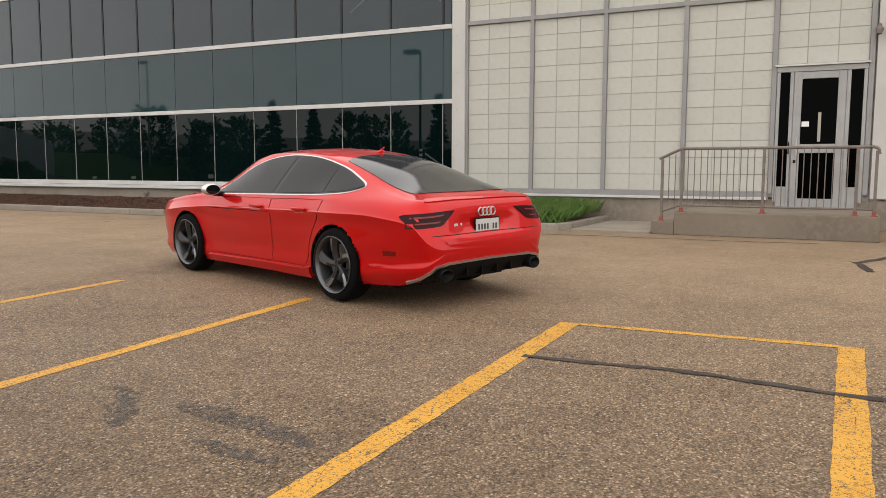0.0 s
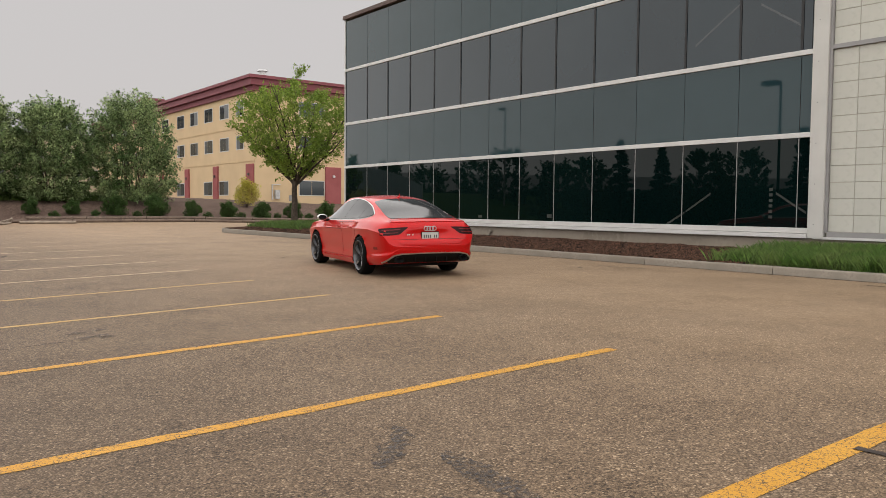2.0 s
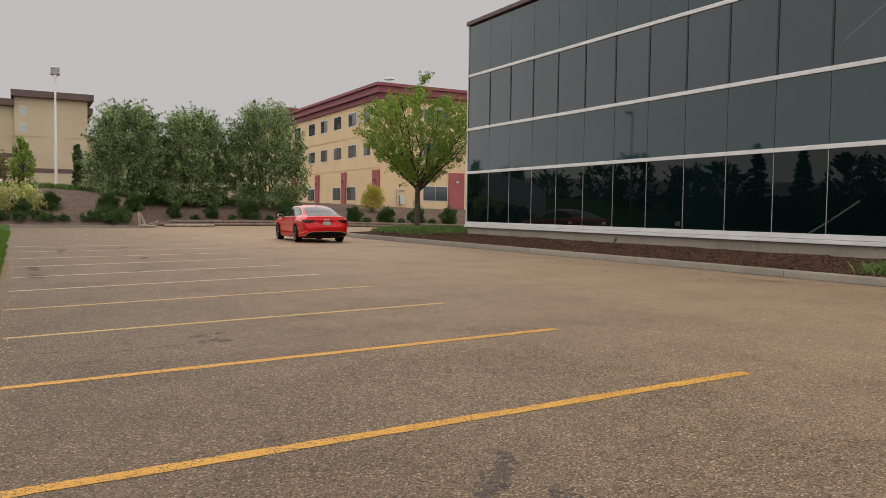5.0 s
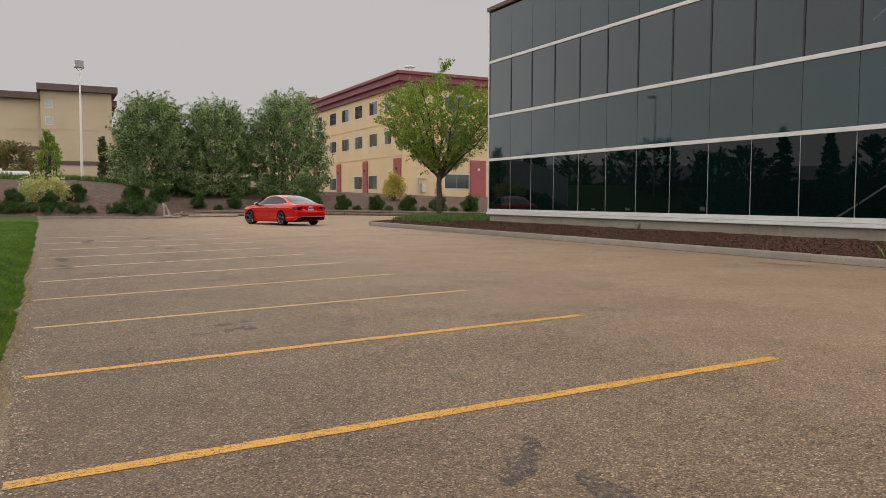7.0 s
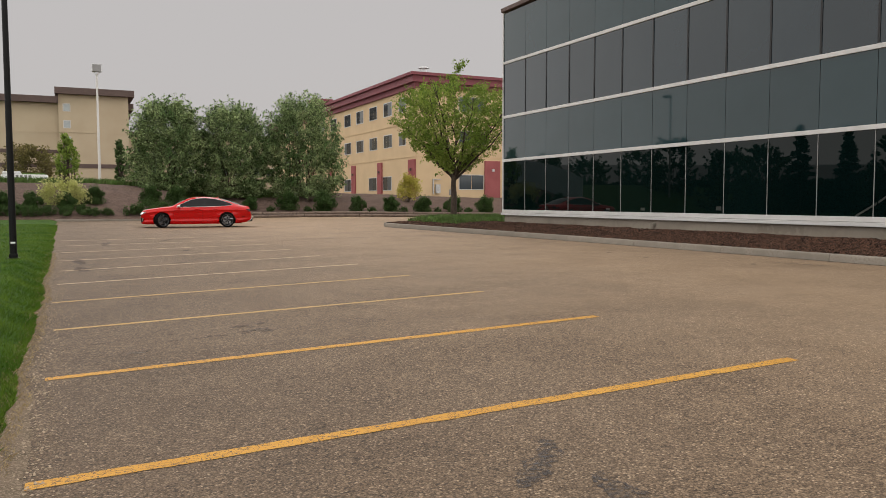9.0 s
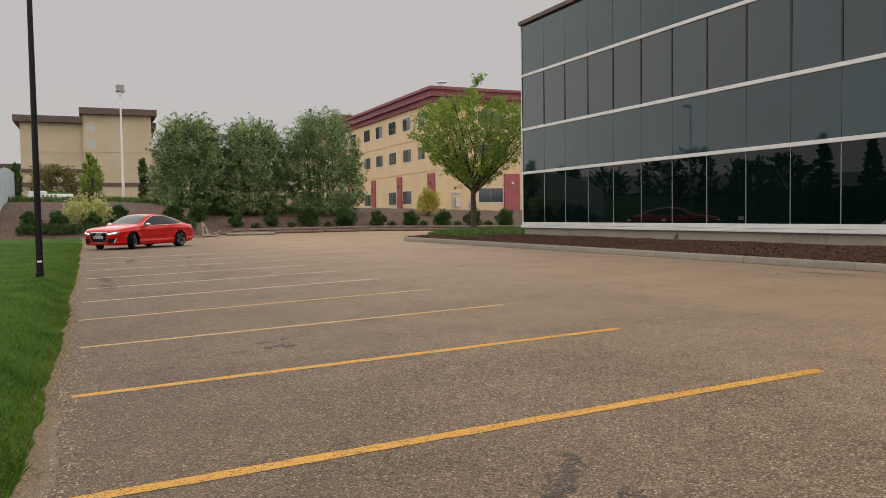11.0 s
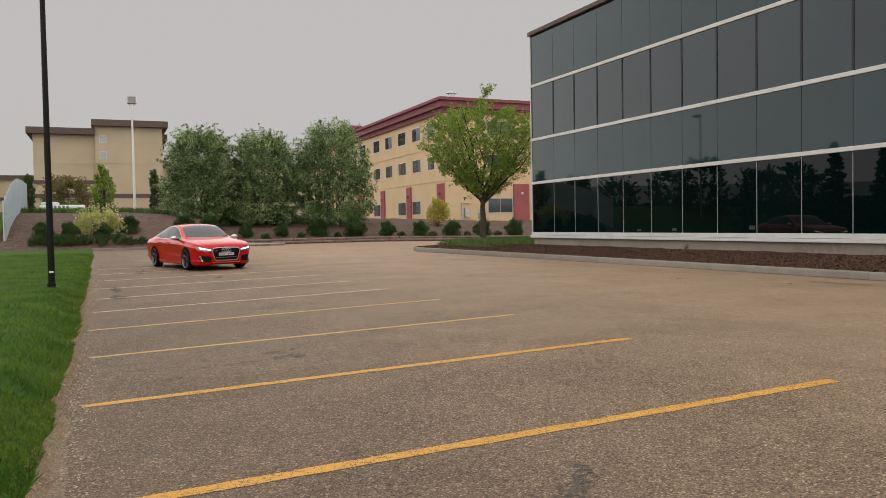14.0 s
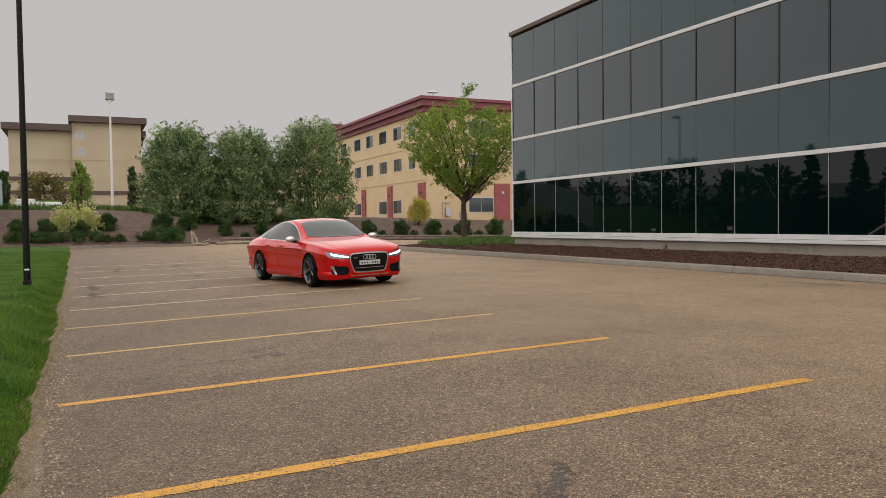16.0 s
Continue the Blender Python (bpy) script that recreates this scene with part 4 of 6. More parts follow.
for a, b in ((0.792, 0.933), (-0.248, -0.077)):
    part("sidelight", boxes((FX, FX + 0.02, a, b, 0.98, DOOR_TOP - 0.09)), M_DOORGLASS, door, "narrow dark sidelight pane")
    part("sidelight_base", boxes((FX - 0.02, FX + 0.05, a, b, D0 + 0.02, 0.978)), M_ALU, door)
leaf = part("leaf", boxes((FX - 0.02, FX + 0.03, 0.615, 0.732, D0 + 0.02, DOOR_TOP - 0.09), (FX - 0.02, FX + 0.03, -0.018, 0.10, D0 + 0.02, DOOR_TOP - 0.09), (FX - 0.019, FX + 0.03, 0.10, 0.615, DOOR_TOP - 0.20, DOOR_TOP - 0.091), (FX - 0.019, FX + 0.03, 0.10, 0.615, 1.52, 1.66), (FX - 0.019, FX + 0.03, 0.10, 0.615, D0 + 0.02, D0 + 0.16), bevel=0.005), M_ALU, door, "aluminium door leaf")
part("pane", boxes((FX, FX + 0.015, 0.102, 0.613, 1.662, DOOR_TOP - 0.202)), M_DOORGLASS, leaf, "dark upper pane")
part("pane", boxes((FX, FX + 0.015, 0.102, 0.613, D0 + 0.162, 1.518)), M_DOORGLASS, leaf, "dark lower pane")
bm = bmesh.new()
for z in (1.50, 1.72):
    tube(bm, (FX - 0.02, 0.655, z), (FX - 0.075, 0.655, z), 0.011, 0.011, 8)
tube(bm, (FX - 0.075, 0.655, 1.48), (FX - 0.075, 0.655, 1.74), 0.012, 0.012, 10)
part("pull_handle", bm, M_CHROME, leaf, "steel pull handle", smooth=True)
part("notice", boxes((FX - 0.004, FX - 0.001, 0.49, 0.60, 1.94, 2.02)), M_WHITEBAR, leaf, "small white notice on the glass")
part("notice", boxes((FX - 0.004, FX - 0.001, 0.32, 0.365, 1.70, 2.16)), M_JOINT, leaf, "narrow beige strip on the glass")
part("lock", boxes((FX - 0.03, FX - 0.02, 0.66, 0.70, 1.36, 1.41), (FX - 0.045, FX - 0.02, 0.765, 0.785, 1.5, 1.7)), M_BLACK, leaf)
part("threshold", boxes((FX - 0.10, FX + 0.03, -0.05, 0.77, D0 - 0.02, D0 + 0.012)), M_ALU, door)

# landing and railing
landing = thing("landing", pose(0, 0, 0), "concrete landing with a low step before the door", "landing", kind="structure")
part("slab", boxes((LX, WX + 0.02, -0.70, 2.60, -0.1, 0.505), bevel=0.015), M_CONC, landing)
part("step", boxes((LX + 0.01, WX + 0.02, 2.604, 3.02, -0.1, 0.33), bevel=0.015), M_CONC, landing)
railing = thing("railing", pose(0, 0, 0), "brown steel guard railing with thin balusters and red-primed feet", "railing")
RX, RT = LX + 0.09, 1.65
for y, z0, top in ((2.85, 0.33, 1.47), (2.50, 0.505, RT), (1.12, 0.505, RT), (-0.32, 0.505, RT), (-0.60, 0.505, RT - 0.05)):
    post = part("post", boxes((RX - 0.024, RX + 0.024, y - 0.024, y + 0.024, z0, top - 0.01), bevel=0.004), M_RAIL, railing)
    part("foot", boxes((RX - 0.055, RX + 0.055, y - 0.06, y + 0.06, z0 + 0.001, z0 + 0.014), (RX - 0.032, RX + 0.032, y - 0.032, y + 0.032, z0 + 0.014, z0 + 0.075), bevel=0.003), M_PRIMER, post, "red-primed post foot")
bm = bmesh.new()
pts = [(RX, 2.91, 1.465), (RX, 2.52, RT), (RX, -0.56, RT), (RX, -0.62, RT - 0.03), (RX, -0.635, RT - 0.12)]
for p, q in zip(pts, pts[1:]):
    tube(bm, p, q, 0.026, 0.026, 10)
part("handrail", bm, M_RAIL, railing, smooth=True)
bm = bmesh.new()
pts = [(RX, 2.85, 0.50), (RX, 2.52, 0.62), (RX, -0.60, 0.62)]
for p, q in zip(pts, pts[1:]):
    tube(bm, p, q, 0.019, 0.019, 8)
part("bottom_rail", bm, M_RAIL, railing, smooth=True)
y = 2.73
while y > -0.55:
    if min(abs(y - v) for v in (2.50, 1.12, -0.32)) > 0.045:
        lo = 0.62 if y < 2.52 else 0.54
        hi = RT if y < 2.52 else 1.55
        part("baluster", tube(bmesh.new(), (RX, y, lo), (RX, y, hi), 0.008, 0.008, 6), M_RAIL, railing)
    y -= 0.112


# ---------------------------------------------------------------- plants
def leaf_cloud(count, place, size, rng, squash=1.0):
    """Many small pointed leaves, each two triangles folded along its rib."""
    pts = np.array([place(rng) for _ in range(count)])
    g = np.random.default_rng(rng.randrange(1 << 30))
    a = g.normal(size=(count, 3))
    a /= np.linalg.norm(a, axis=1)[:, None]
    b = np.cross(a, g.normal(size=(count, 3)))
    b /= np.linalg.norm(b, axis=1)[:, None]
    s = (size * g.uniform(0.6, 1.35, count))[:, None]
    fold = np.cross(a, b) * s * 0.22
    v = np.stack([pts - a * s, pts + b * s * 0.5 + fold, pts + a * s, pts - b * s * 0.5 + fold], 1).reshape(-1, 3)
    i = np.arange(count)[:, None] * 4
    f = np.concatenate([i + (0, 1, 2), i + (0, 2, 3)], 0)
    return v.tolist(), f.tolist()


def limb(bm, a, b, ra, rb, rng, bends=3):
    """A tapered, slightly crooked limb."""
    a, b = Vector(a), Vector(b)
    p = a
    for k in range(bends):
        t = (k + 1) / bends
        q = a.lerp(b, t)
        if k < bends - 1:
            w = (b - a).length * 0.05
            q += Vector((rng.uniform(-w, w), rng.uniform(-w, w), rng.uniform(-w, w)))
        tube(bm, p, q, ra + (rb - ra) * (k / bends), ra + (rb - ra) * t, 6 if ra < 0.05 else 9, caps=False)
        p = q


def spray_place(sprays, thick):
    """Places leaves along leafy twigs, thicker in the middle of each."""
    def place(r):
        s, e = r.choice(sprays)
        u = r.random()
        w = thick * (0.35 + 1.3 * u * (1 - u) * 2)
        return s.lerp(e, u) + Vector((r.gauss(0, w), r.gauss(0, w), r.gauss(0, w * 0.8)))
    return place


def willowy_tree(name, m, height, spread, mat, label, seed, leaves, size, twigs=520):
    """A many-stemmed tree, leafy down to the ground, with an outline of loose upright twigs and gaps between them."""
    rng = random.Random(seed)
    t = thing(name, m, label, "tree")
    bm = bmesh.new()
    for k in range(9):
        a = k * 2.4
        d = spread * rng.uniform(0.25, 0.7)
        limb(bm, (0.25 * math.cos(a), 0.25 * math.sin(a), 0), (d * math.cos(a), d * math.sin(a), height * rng.uniform(0.55, 0.85)), 0.06, 0.012, rng, 4)
    part("stem", bm, M_BARK, t, smooth=True, sharp=60)
    sprays = []
    for k in range(twigs):
        f = 0.03 + 0.97 * rng.random() ** 1.15
        env = spread * (0.80 + 0.20 * math.sin(min(1, f / 0.38) * 1.57) if f < 0.38 else math.sqrt(max(0.0, 1 - ((f - 0.38) / 0.64) ** 2.1)))
        a = rng.uniform(0, 6.283)
        env *= 0.86 + 0.30 * noise.noise((math.cos(a) * 1.7, math.sin(a) * 1.7, f * 5 + seed))
        d = env * math.sqrt(rng.uniform(0.12, 1.0))
        p = Vector((math.cos(a) * d, math.sin(a) * d, height * 0.93 * f))
        rise = rng.uniform(0.15, 1.0) if f > 0.25 else rng.uniform(-0.5, 0.4)
        dirn = Vector((math.cos(a) * rng.uniform(0.1, 0.9), math.sin(a) * rng.uniform(0.1, 0.9), rise)).normalized()
        q = p + dirn * spread * rng.uniform(0.14, 0.34) * (1.5 if f > 0.75 else 1.0)
        q.z = max(0.1, q.z)
        sprays.append((p, q))
    v, f = leaf_cloud(leaves, spray_place(sprays, spread * 0.04), size, rng)
    arrays("crown", v, f, mat, t)
    return t


def elm_tree():
    """Vase-shaped young tree: a short trunk, rising limbs, airy crown and a tuft at the top."""
    rng = random.Random(11)
    t = thing("tree", pose(20.98, 41.0, 0.33, 0, 0, 20), "young green broadleaf tree with a vase-shaped crown", "tree")
    bm = bmesh.new()
    limb(bm, (0, 0, 0), (0.05, 0, 2.1), 0.17, 0.12, rng, 4)
    tips = []
    for k in range(13):
        a = k * 2.4
        out = rng.uniform(1.9, 3.9)
        top = Vector((math.cos(a) * out, math.sin(a) * out, rng.uniform(4.3, 6.3)))
        start = Vector((0.05, 0, rng.uniform(1.75, 2.3)))
        mid = start.lerp(top, 0.45) + Vector((0, 0, -0.1))
        limb(bm, start, mid, 0.07, 0.04, rng, 3)
        limb(bm, mid, top, 0.04, 0.012, rng, 3)
        tips.append((mid, top))
        for _ in range(5):
            f = rng.uniform(0.1, 0.9)
            s = mid.lerp(top, f)
            e = s + Vector((rng.uniform(-0.9, 0.9), rng.uniform(-0.9, 0.9), rng.uniform(0.2, 1.0)))
            limb(bm, s, e, 0.018, 0.006, rng, 2)
            tips.append((s, e))
    for k in range(2):
        e = Vector((0.5 - 0.5 * k, rng.uniform(-0.3, 0.3), 7.9 - 0.8 * k))
        limb(bm, (0.05, 0, 2.0), e, 0.05, 0.008, rng, 5)
        tips.append((Vector((0.2, 0, 6.6)), e))
    part("trunk", bm, M_BARK, t, smooth=True, sharp=60)

    sprays = []
    for s, e in tips[-2:]:
        for _ in range(16):
            p = s.lerp(e, rng.uniform(0.0, 1.0))
            sprays.append((p, p + Vector((rng.gauss(0, 0.3), rng.gauss(0, 0.3), rng.uniform(0.0, 0.5)))))
    # the crown is a vase: narrow below, widest at two thirds of its height, loose at the rim
    vase = curve([0, 0.12, 0.3, 0.5, 0.72, 0.9, 1.0], [0.5, 1.15, 2.15, 2.95, 3.3, 2.7, 1.5])
    for k in range(1050):
        f = rng.random() ** 0.72
        a = rng.uniform(0, 6.283)
        r = vase(f) * (0.93 + 0.26 * noise.noise((math.cos(a) * 1.9, math.sin(a) * 1.9, f * 4 + 11))) * math.sqrt(rng.uniform(0.15, 1.0))
        p = Vector((math.cos(a) * r, math.sin(a) * r, 2.25 + 4.05 * f))
        q = p + Vector((math.cos(a) * rng.uniform(0.0, 0.9), math.sin(a) * rng.uniform(0.0, 0.9), rng.uniform(-0.25, 0.9))).normalized() * rng.uniform(0.3, 0.75)
        sprays.append((p, q))
    v, f = leaf_cloud(31000, spray_place(sprays, 0.085), 0.06, rng)
    arrays("crown", v, f, M_LEAF_ELM, t)
    t.scale = (1.155, 1.155, 1.155)
    return t


def bushy_tree(name, m, height, spread, mat, label, category, seed, leaves, size, base=0.0, lobes=26, point=0.55, sprigs=22):
    """A many-stemmed tree or tall shrub: stems and an uneven crown of lobes with gaps and sprigs."""
    rng = random.Random(seed)
    t = thing(name, m, label, category)
    bm = bmesh.new()
    blobs = []
    for k in range(lobes):
        h = base + (height - base) * (0.10 + 0.80 * (k + rng.random()) / lobes)
        f = (h - base) / (height - base)
        wide = spread * (math.sin(min(1, f * 1.9 + (0.25 if point > 0.5 else 0.42)) * 1.57) if f < 0.45 else 1 - ((f - 0.45) / 0.62) ** (1.6 if point > 0.5 else 1.05) * (1 - 0.18 * (1 - point)))
        wide = max(0.12 * spread, wide)
        a = k * 2.39996 + rng.uniform(-0.4, 0.4)
        d = wide * math.sqrt(rng.uniform(0.05, 1.0)) * 0.78
        r = spread * rng.uniform(0.22, 0.36) * (1.15 - (0.55 if point > 0.5 else 0.72) * f)
        c = Vector((math.cos(a) * d, math.sin(a) * d, h))
        blobs.append((c, r))
        limb(bm, (rng.uniform(-0.12, 0.12) * spread, rng.uniform(-0.12, 0.12) * spread, 0), c, 0.011 * height * 0.6, 0.012, rng, 3)
    part("stem", bm, M_BARK, t, smooth=True, sharp=60)
    tops = [(c, r) for c, r in blobs if c.z > height * 0.45] or blobs

    def place(r):
        if r.random() < sprigs / 100:
            c, rad = r.choice(tops)
            g = random.Random(r.randrange(sprigs * 2) + seed)
            d = Vector((g.uniform(-0.6, 0.6), g.uniform(-0.6, 0.6), g.uniform(0.5, 1.2))).normalized()
            return c + d * (rad + r.random() * rad * 0.9) + Vector((r.gauss(0, 0.05), r.gauss(0, 0.05), r.gauss(0, 0.05)))
        c, rad = r.choice(blobs)
        d = Vector((r.gauss(0, 1), r.gauss(0, 1), r.gauss(0, 1))).normalized()
        p = c + d * rad * (r.random() ** 0.4) * (1 + 0.25 * noise.noise(d * 2 + c))
        p.z = max(base * 0.5 + 0.05, p.z)
        return p

    v, f = leaf_cloud(leaves, place, size, rng)
    arrays("crown", v, f, mat, t)
    return t


def spruce(m, height, spread, seed, label="dark spruce with drooping tiers"):
    rng = random.Random(seed)
    t = thing("spruce_tree", m, label, "tree")
    bm = bmesh.new()
    limb(bm, (0, 0, 0), (0, 0, height), 0.16, 0.015, rng, 4)
    arms = []
    z = 0.5
    while z < height - 0.3:
        k = 1 - z / height
        for j in range(7):
            a = rng.uniform(0, 6.28)
            L = spread * (0.06 + 0.94 * k) * rng.uniform(0.62, 1.08)
            zz = z + rng.uniform(-0.02, 0.02) * height
            arms.append((Vector((0, 0, zz)), Vector((math.cos(a) * L, math.sin(a) * L, zz - 0.2 * L + 0.1))))
        z += height * 0.04
    part("trunk", bm, M_BARK, t)

    def place(r):
        s, e = r.choice(arms)
        p = s.lerp(e, r.random() ** 0.6)
        return p + Vector((r.gauss(0, 0.07), r.gauss(0, 0.07), r.gauss(-0.03, 0.05)))

    v, f = leaf_cloud(11000, place, 0.10, rng)
    arrays("crown", v, f, M_LEAF_SPRUCE, t)
    return t


elm_tree()
# three tall willowy shrubs on the bank
for x, y, h, s, seed, lab in ((7.5, 63.0, 6.75, 3.05, 21, "tall grey-green bushy tree on the bank"), (12.4, 63.2, 7.15, 3.0, 22, "tall airy grey-green bushy tree with loose sprigs"), (18.0, 63.0, 8.0, 3.4, 23, "tall dense dark green bushy tree on the bank")):
    willowy_tree("bushy_tree", pose(x, y, berm_z(x, y) - 0.1, 0, 0, seed * 40), h, s, M_LEAF_WILLOW, lab, seed, 40000, 0.092, 1250)
bushy_tree("golden_shrub", pose(27.1, 62.0, berm_z(27.1, 62) - 0.05), 2.25, 1.35, M_LEAF_GOLD, "golden-leaved round shrub on the bank", "shrub", 31, 3200, 0.08, 0.35, 18)
bushy_tree("variegated_shrub", pose(0.35, 54.4, berm_z(0.35, 54.4) - 0.05), 1.5, 1.65, M_LEAF_VARIEG, "pale variegated mounded shrub on the bank", "shrub", 32, 5200, 0.07, 0.0, 22, 0.9, 6)
bushy_tree("olive_shrub", pose(-2.0, 69.0, berm_z(-2, 69) - 0.05), 2.9, 2.3, M_LEAF_BROWN, "thin olive-brown thicket behind the bank", "shrub", 33, 4200, 0.10, 0.0, 20)
bushy_tree("young_tree", pose(0.5, 55.6, berm_z(0.5, 55.6) - 0.05), 4.3, 0.9, M_LEAF_ELM, "slender young green tree on the bank", "tree", 34, 2300, 0.085, 1.3, 34, 0.2)
bushy_tree("columnar_aspen", pose(4.6, 72, berm_z(4.6, 72) - 0.05), 4.4, 0.55, M_LEAF_DARK, "narrow columnar dark tree", "tree", 35, 2600, 0.09, 0.2, 40)
bushy_tree("columnar_aspen", pose(-5.2, 74, berm_z(-5.2, 74) - 0.05), 3.7, 0.55, M_LEAF_DARK, "narrow columnar dark tree", "tree", 36, 2200, 0.09, 0.2, 36)

first = bushy_tree("round_shrub", pose(5.5, 55.0, berm_z(5.5, 55.0) - 0.05), 1.22, 0.82, M_LEAF_DARK, "rounded dark green shrub on the mulched bank", "shrub", 41, 5200, 0.052, 0.0, 30, 0.95, 4)
tagged(first, group="round shrubs along the bank")
for k, (x, y, turn) in enumerate(((7.1, 55.2, 50), (10.2, 58.6, 90), (12.8, 58.6, 140), (15.6, 58.4, 10), (18.4, 58.2, 200), (21.0, 58.0, 260), (23.8, 57.9, 310), (26.6, 57.8, 30), (29.4, 57.8, 75), (32.4, 57.8, 120), (35.2, 57.8, 160), (-3.0, 53.8, 220), (-1.5, 53.6, 285), (0.4, 53.4, 330), (2.0, 54.6, 20))):
    first.scale = [(0.85 if 9 < x < 14 or x < 3 else 1.1) * (0.9 + 0.05 * (k % 5))] * 3
    copy_thing(first, pose(x, y, berm_z(x, y) - 0.05, 0, 0, turn))
first.scale = (1, 1, 1)
low = bushy_tree("low_shrub", pose(6.0, 52.6, berm_z(6.0, 52.6) - 0.03), 0.75, 0.85, M_LEAF_DARK, "low spreading green shrub by the edging", "shrub", 51, 1500, 0.06, 0.0, 12, 0.9, 10)
tagged(low, group="low shrubs along the edging")
for k, (x, y, s) in enumerate(((4.9, 52.7, 1.0), (4.2, 52.5, 0.8), (5.5, 52.3, 0.9), (2.7, 52.5, 0.55), (-1.4, 52.4, 0.75), (0.3, 52.4, 0.7), (-3.1, 52.5, 0.8), (2.0, 52.4, 0.6), (-2.2, 52.6, 0.8), (-0.6, 52.5, 0.7), (1.3, 52.6, 0.75), (11.5, 58.0, 0.5), (14.2, 58.1, 0.5), (17.0, 58.0, 0.5), (24.9, 57.9, 0.55), (27.9, 57.8, 0.55), (22.2, 57.9, 0.5), (30.8, 57.8, 0.6))):
    low.scale = (s, s, s)
    copy_thing(low, pose(x, y, berm_z(x, y) - 0.03, 0, 0, k * 70))
low.scale = (1, 1, 1)


def berm_grass_root(rng):
    x = rng.uniform(-6, 16)
    y = rng.uniform(62.5, 66)
    return x, y, berm_z(x, y) - 0.03


blades("bank_grass", 6000, berm_grass_root, 0.45, M_TALL, "rough grass along the top of the bank", 0.9, 0.035)

# trees beyond the lawn, seen mirrored in the facade
for k, (x, y, h, s) in enumerate(((-18, 31.5, 6.3, 2.4), (-20, 36.0, 5.4, 2.2), (-19, 47, 5.6, 2.6), (-20, 52, 6.0, 2.8), (-19, 58, 6.4, 2.7), (-21, 65, 6.6, 2.9), (-20, 73, 6.4, 3.0), (-22, 84, 6.2, 3.0), (-23, 96, 6.3, 3.2))):
    willowy_tree("lawn_tree", pose(x, y, gz(x, y), 0, 0, 30 * k), h * (1 + 0.10 * ((k * 5) % 3 - 1)), s * 0.95, M_LEAF_DARK, "broadleaf tree beyond the lawn", 60 + k, 9000, 0.13, 240)
for k, (x, y, h, s) in enumerate(((-18, 27.0, 7.2, 1.9), (-18, 38.6, 6.7, 1.7), (-18, 42.8, 7.15, 2.0), (-17, 22.5, 6.8, 1.8))):
    spruce(pose(x, y, gz(x, y), 0, 0, 50 * k), h, s, 80 + k)




def hedge_place(r):
    y = r.uniform(12, 125)
    top = 3.0 + 0.9 * noise.noise((y * 0.22, 5, 0)) + 0.5 * noise.noise((y * 0.9, 8, 0))
    x = -27 + r.gauss(0, 0.9)
    return Vector((x, y, gz(x, y) + top * r.random() ** 0.8))


v, f = leaf_cloud(42000, hedge_place, 0.24, random.Random(77))
tagged(arrays("hedge", v, f, M_LEAF_SPRUCE), "dense dark hedge beyond the lawn", "hedge", kind="stuff")

# ---------------------------------------------------------------- edging, driftwood, fence, poles
def log_mesh(length, r, seed):
    rng = random.Random(seed)
    bm = bmesh.new()
    n, m = 9, 10
    rings = []
    for i in range(n):
        x = length * (i / (n - 1) - 0.5)
        o = rng.uniform(-0.012, 0.012)
        rings.append([bm.verts.new((x, o + math.cos(2 * math.pi * j / m) * r * (1 + rng.uniform(-0.07, 0.07)), r + math.sin(2 * math.pi * j / m) * r * (1 + rng.uniform(-0.07, 0.07)))) for j in range(m)])
    for a, b in zip(rings, rings[1:]):
        for j in range(m):
            bm.faces.new((a[j], b[j], b[(j + 1) % m], a[(j + 1) % m]))
    bm.faces.new(rings[0])
    bm.faces.new(rings[-1][::-1])
    bmesh.ops.recalc_face_normals(bm, faces=bm.faces)
    return bm


x = 8.6
k = 0
while x < 42:
    L = 3.7 + 0.3 * ((k * 7) % 3)
    y = berm_edge(12) - 0.35
    for j, (dy, up) in enumerate(((0, 0), (0.16, 0.19))):
        cx = x + L / 2 + 0.9 * j
        ob = finish("timber", log_mesh(L - 0.05, 0.115, k + 90 * j), M_TIMBER, smooth=True, sharp=50)
        ob.matrix_world = pose(cx, y + dy, gz(cx, y) + up - 0.01, 0, math.degrees(-math.atan((gz(cx + 1, y) - gz(cx - 1, y)) / 2)), 0.6 * (k % 3 - 1))
        tagged(ob, "weathered grey timber laid along the foot of the bank", "timber", "timber edging")
    x += L
    k += 1
edging = thing("edging", pose(0, 0, 0), "pale concrete edging at the foot of the bank", "kerb", kind="structure")
for k in range(4):
    a, b = -0.2 + 1.8 * k, -0.2 + 1.8 * k + 1.79
    part("edging_stone", boxes((a, b, 51.32, 51.47, gz(a, 51.4) - 0.1, gz(a, 51.4) + 0.13), bevel=0.015), M_KERB, edging)
drift = thing("driftwood", pose(7.15, 51.6, gz(7, 51.6)), "bleached broken logs and roots heaped at the corner of the bank", "driftwood")
rng = random.Random(9)
for k, (a, b, r) in enumerate((((-0.2, 0.1, 0.1), (-0.28, 0.2, 0.95), 0.09), ((0.1, 0, 0.08), (-0.15, 0.3, 0.9), 0.08), ((-0.3, -0.1, 0.09), (0.8, 0.1, 0.12), 0.09), ((0.1, 0.4, 0.1), (0.9, 0.1, 0.35), 0.06), ((0.5, 0.0, 0.06), (0.9, 0.5, 0.45), 0.05))):
    bm = bmesh.new()
    limb(bm, a, b, r, r * 0.7, rng, 3)
    part("log", bm, M_DRIFT, drift, smooth=True, sharp=50)
ob = finish("timber", log_mesh(3.2, 0.1, 333), M_DRIFT, smooth=True, sharp=50)
ob.matrix_world = pose(10.3, 53.6, gz(10.3, 53.6) - 0.01, 0, 0, -4)
tagged(ob, "pale log lying on the asphalt before the bank", "timber", "timber edging")

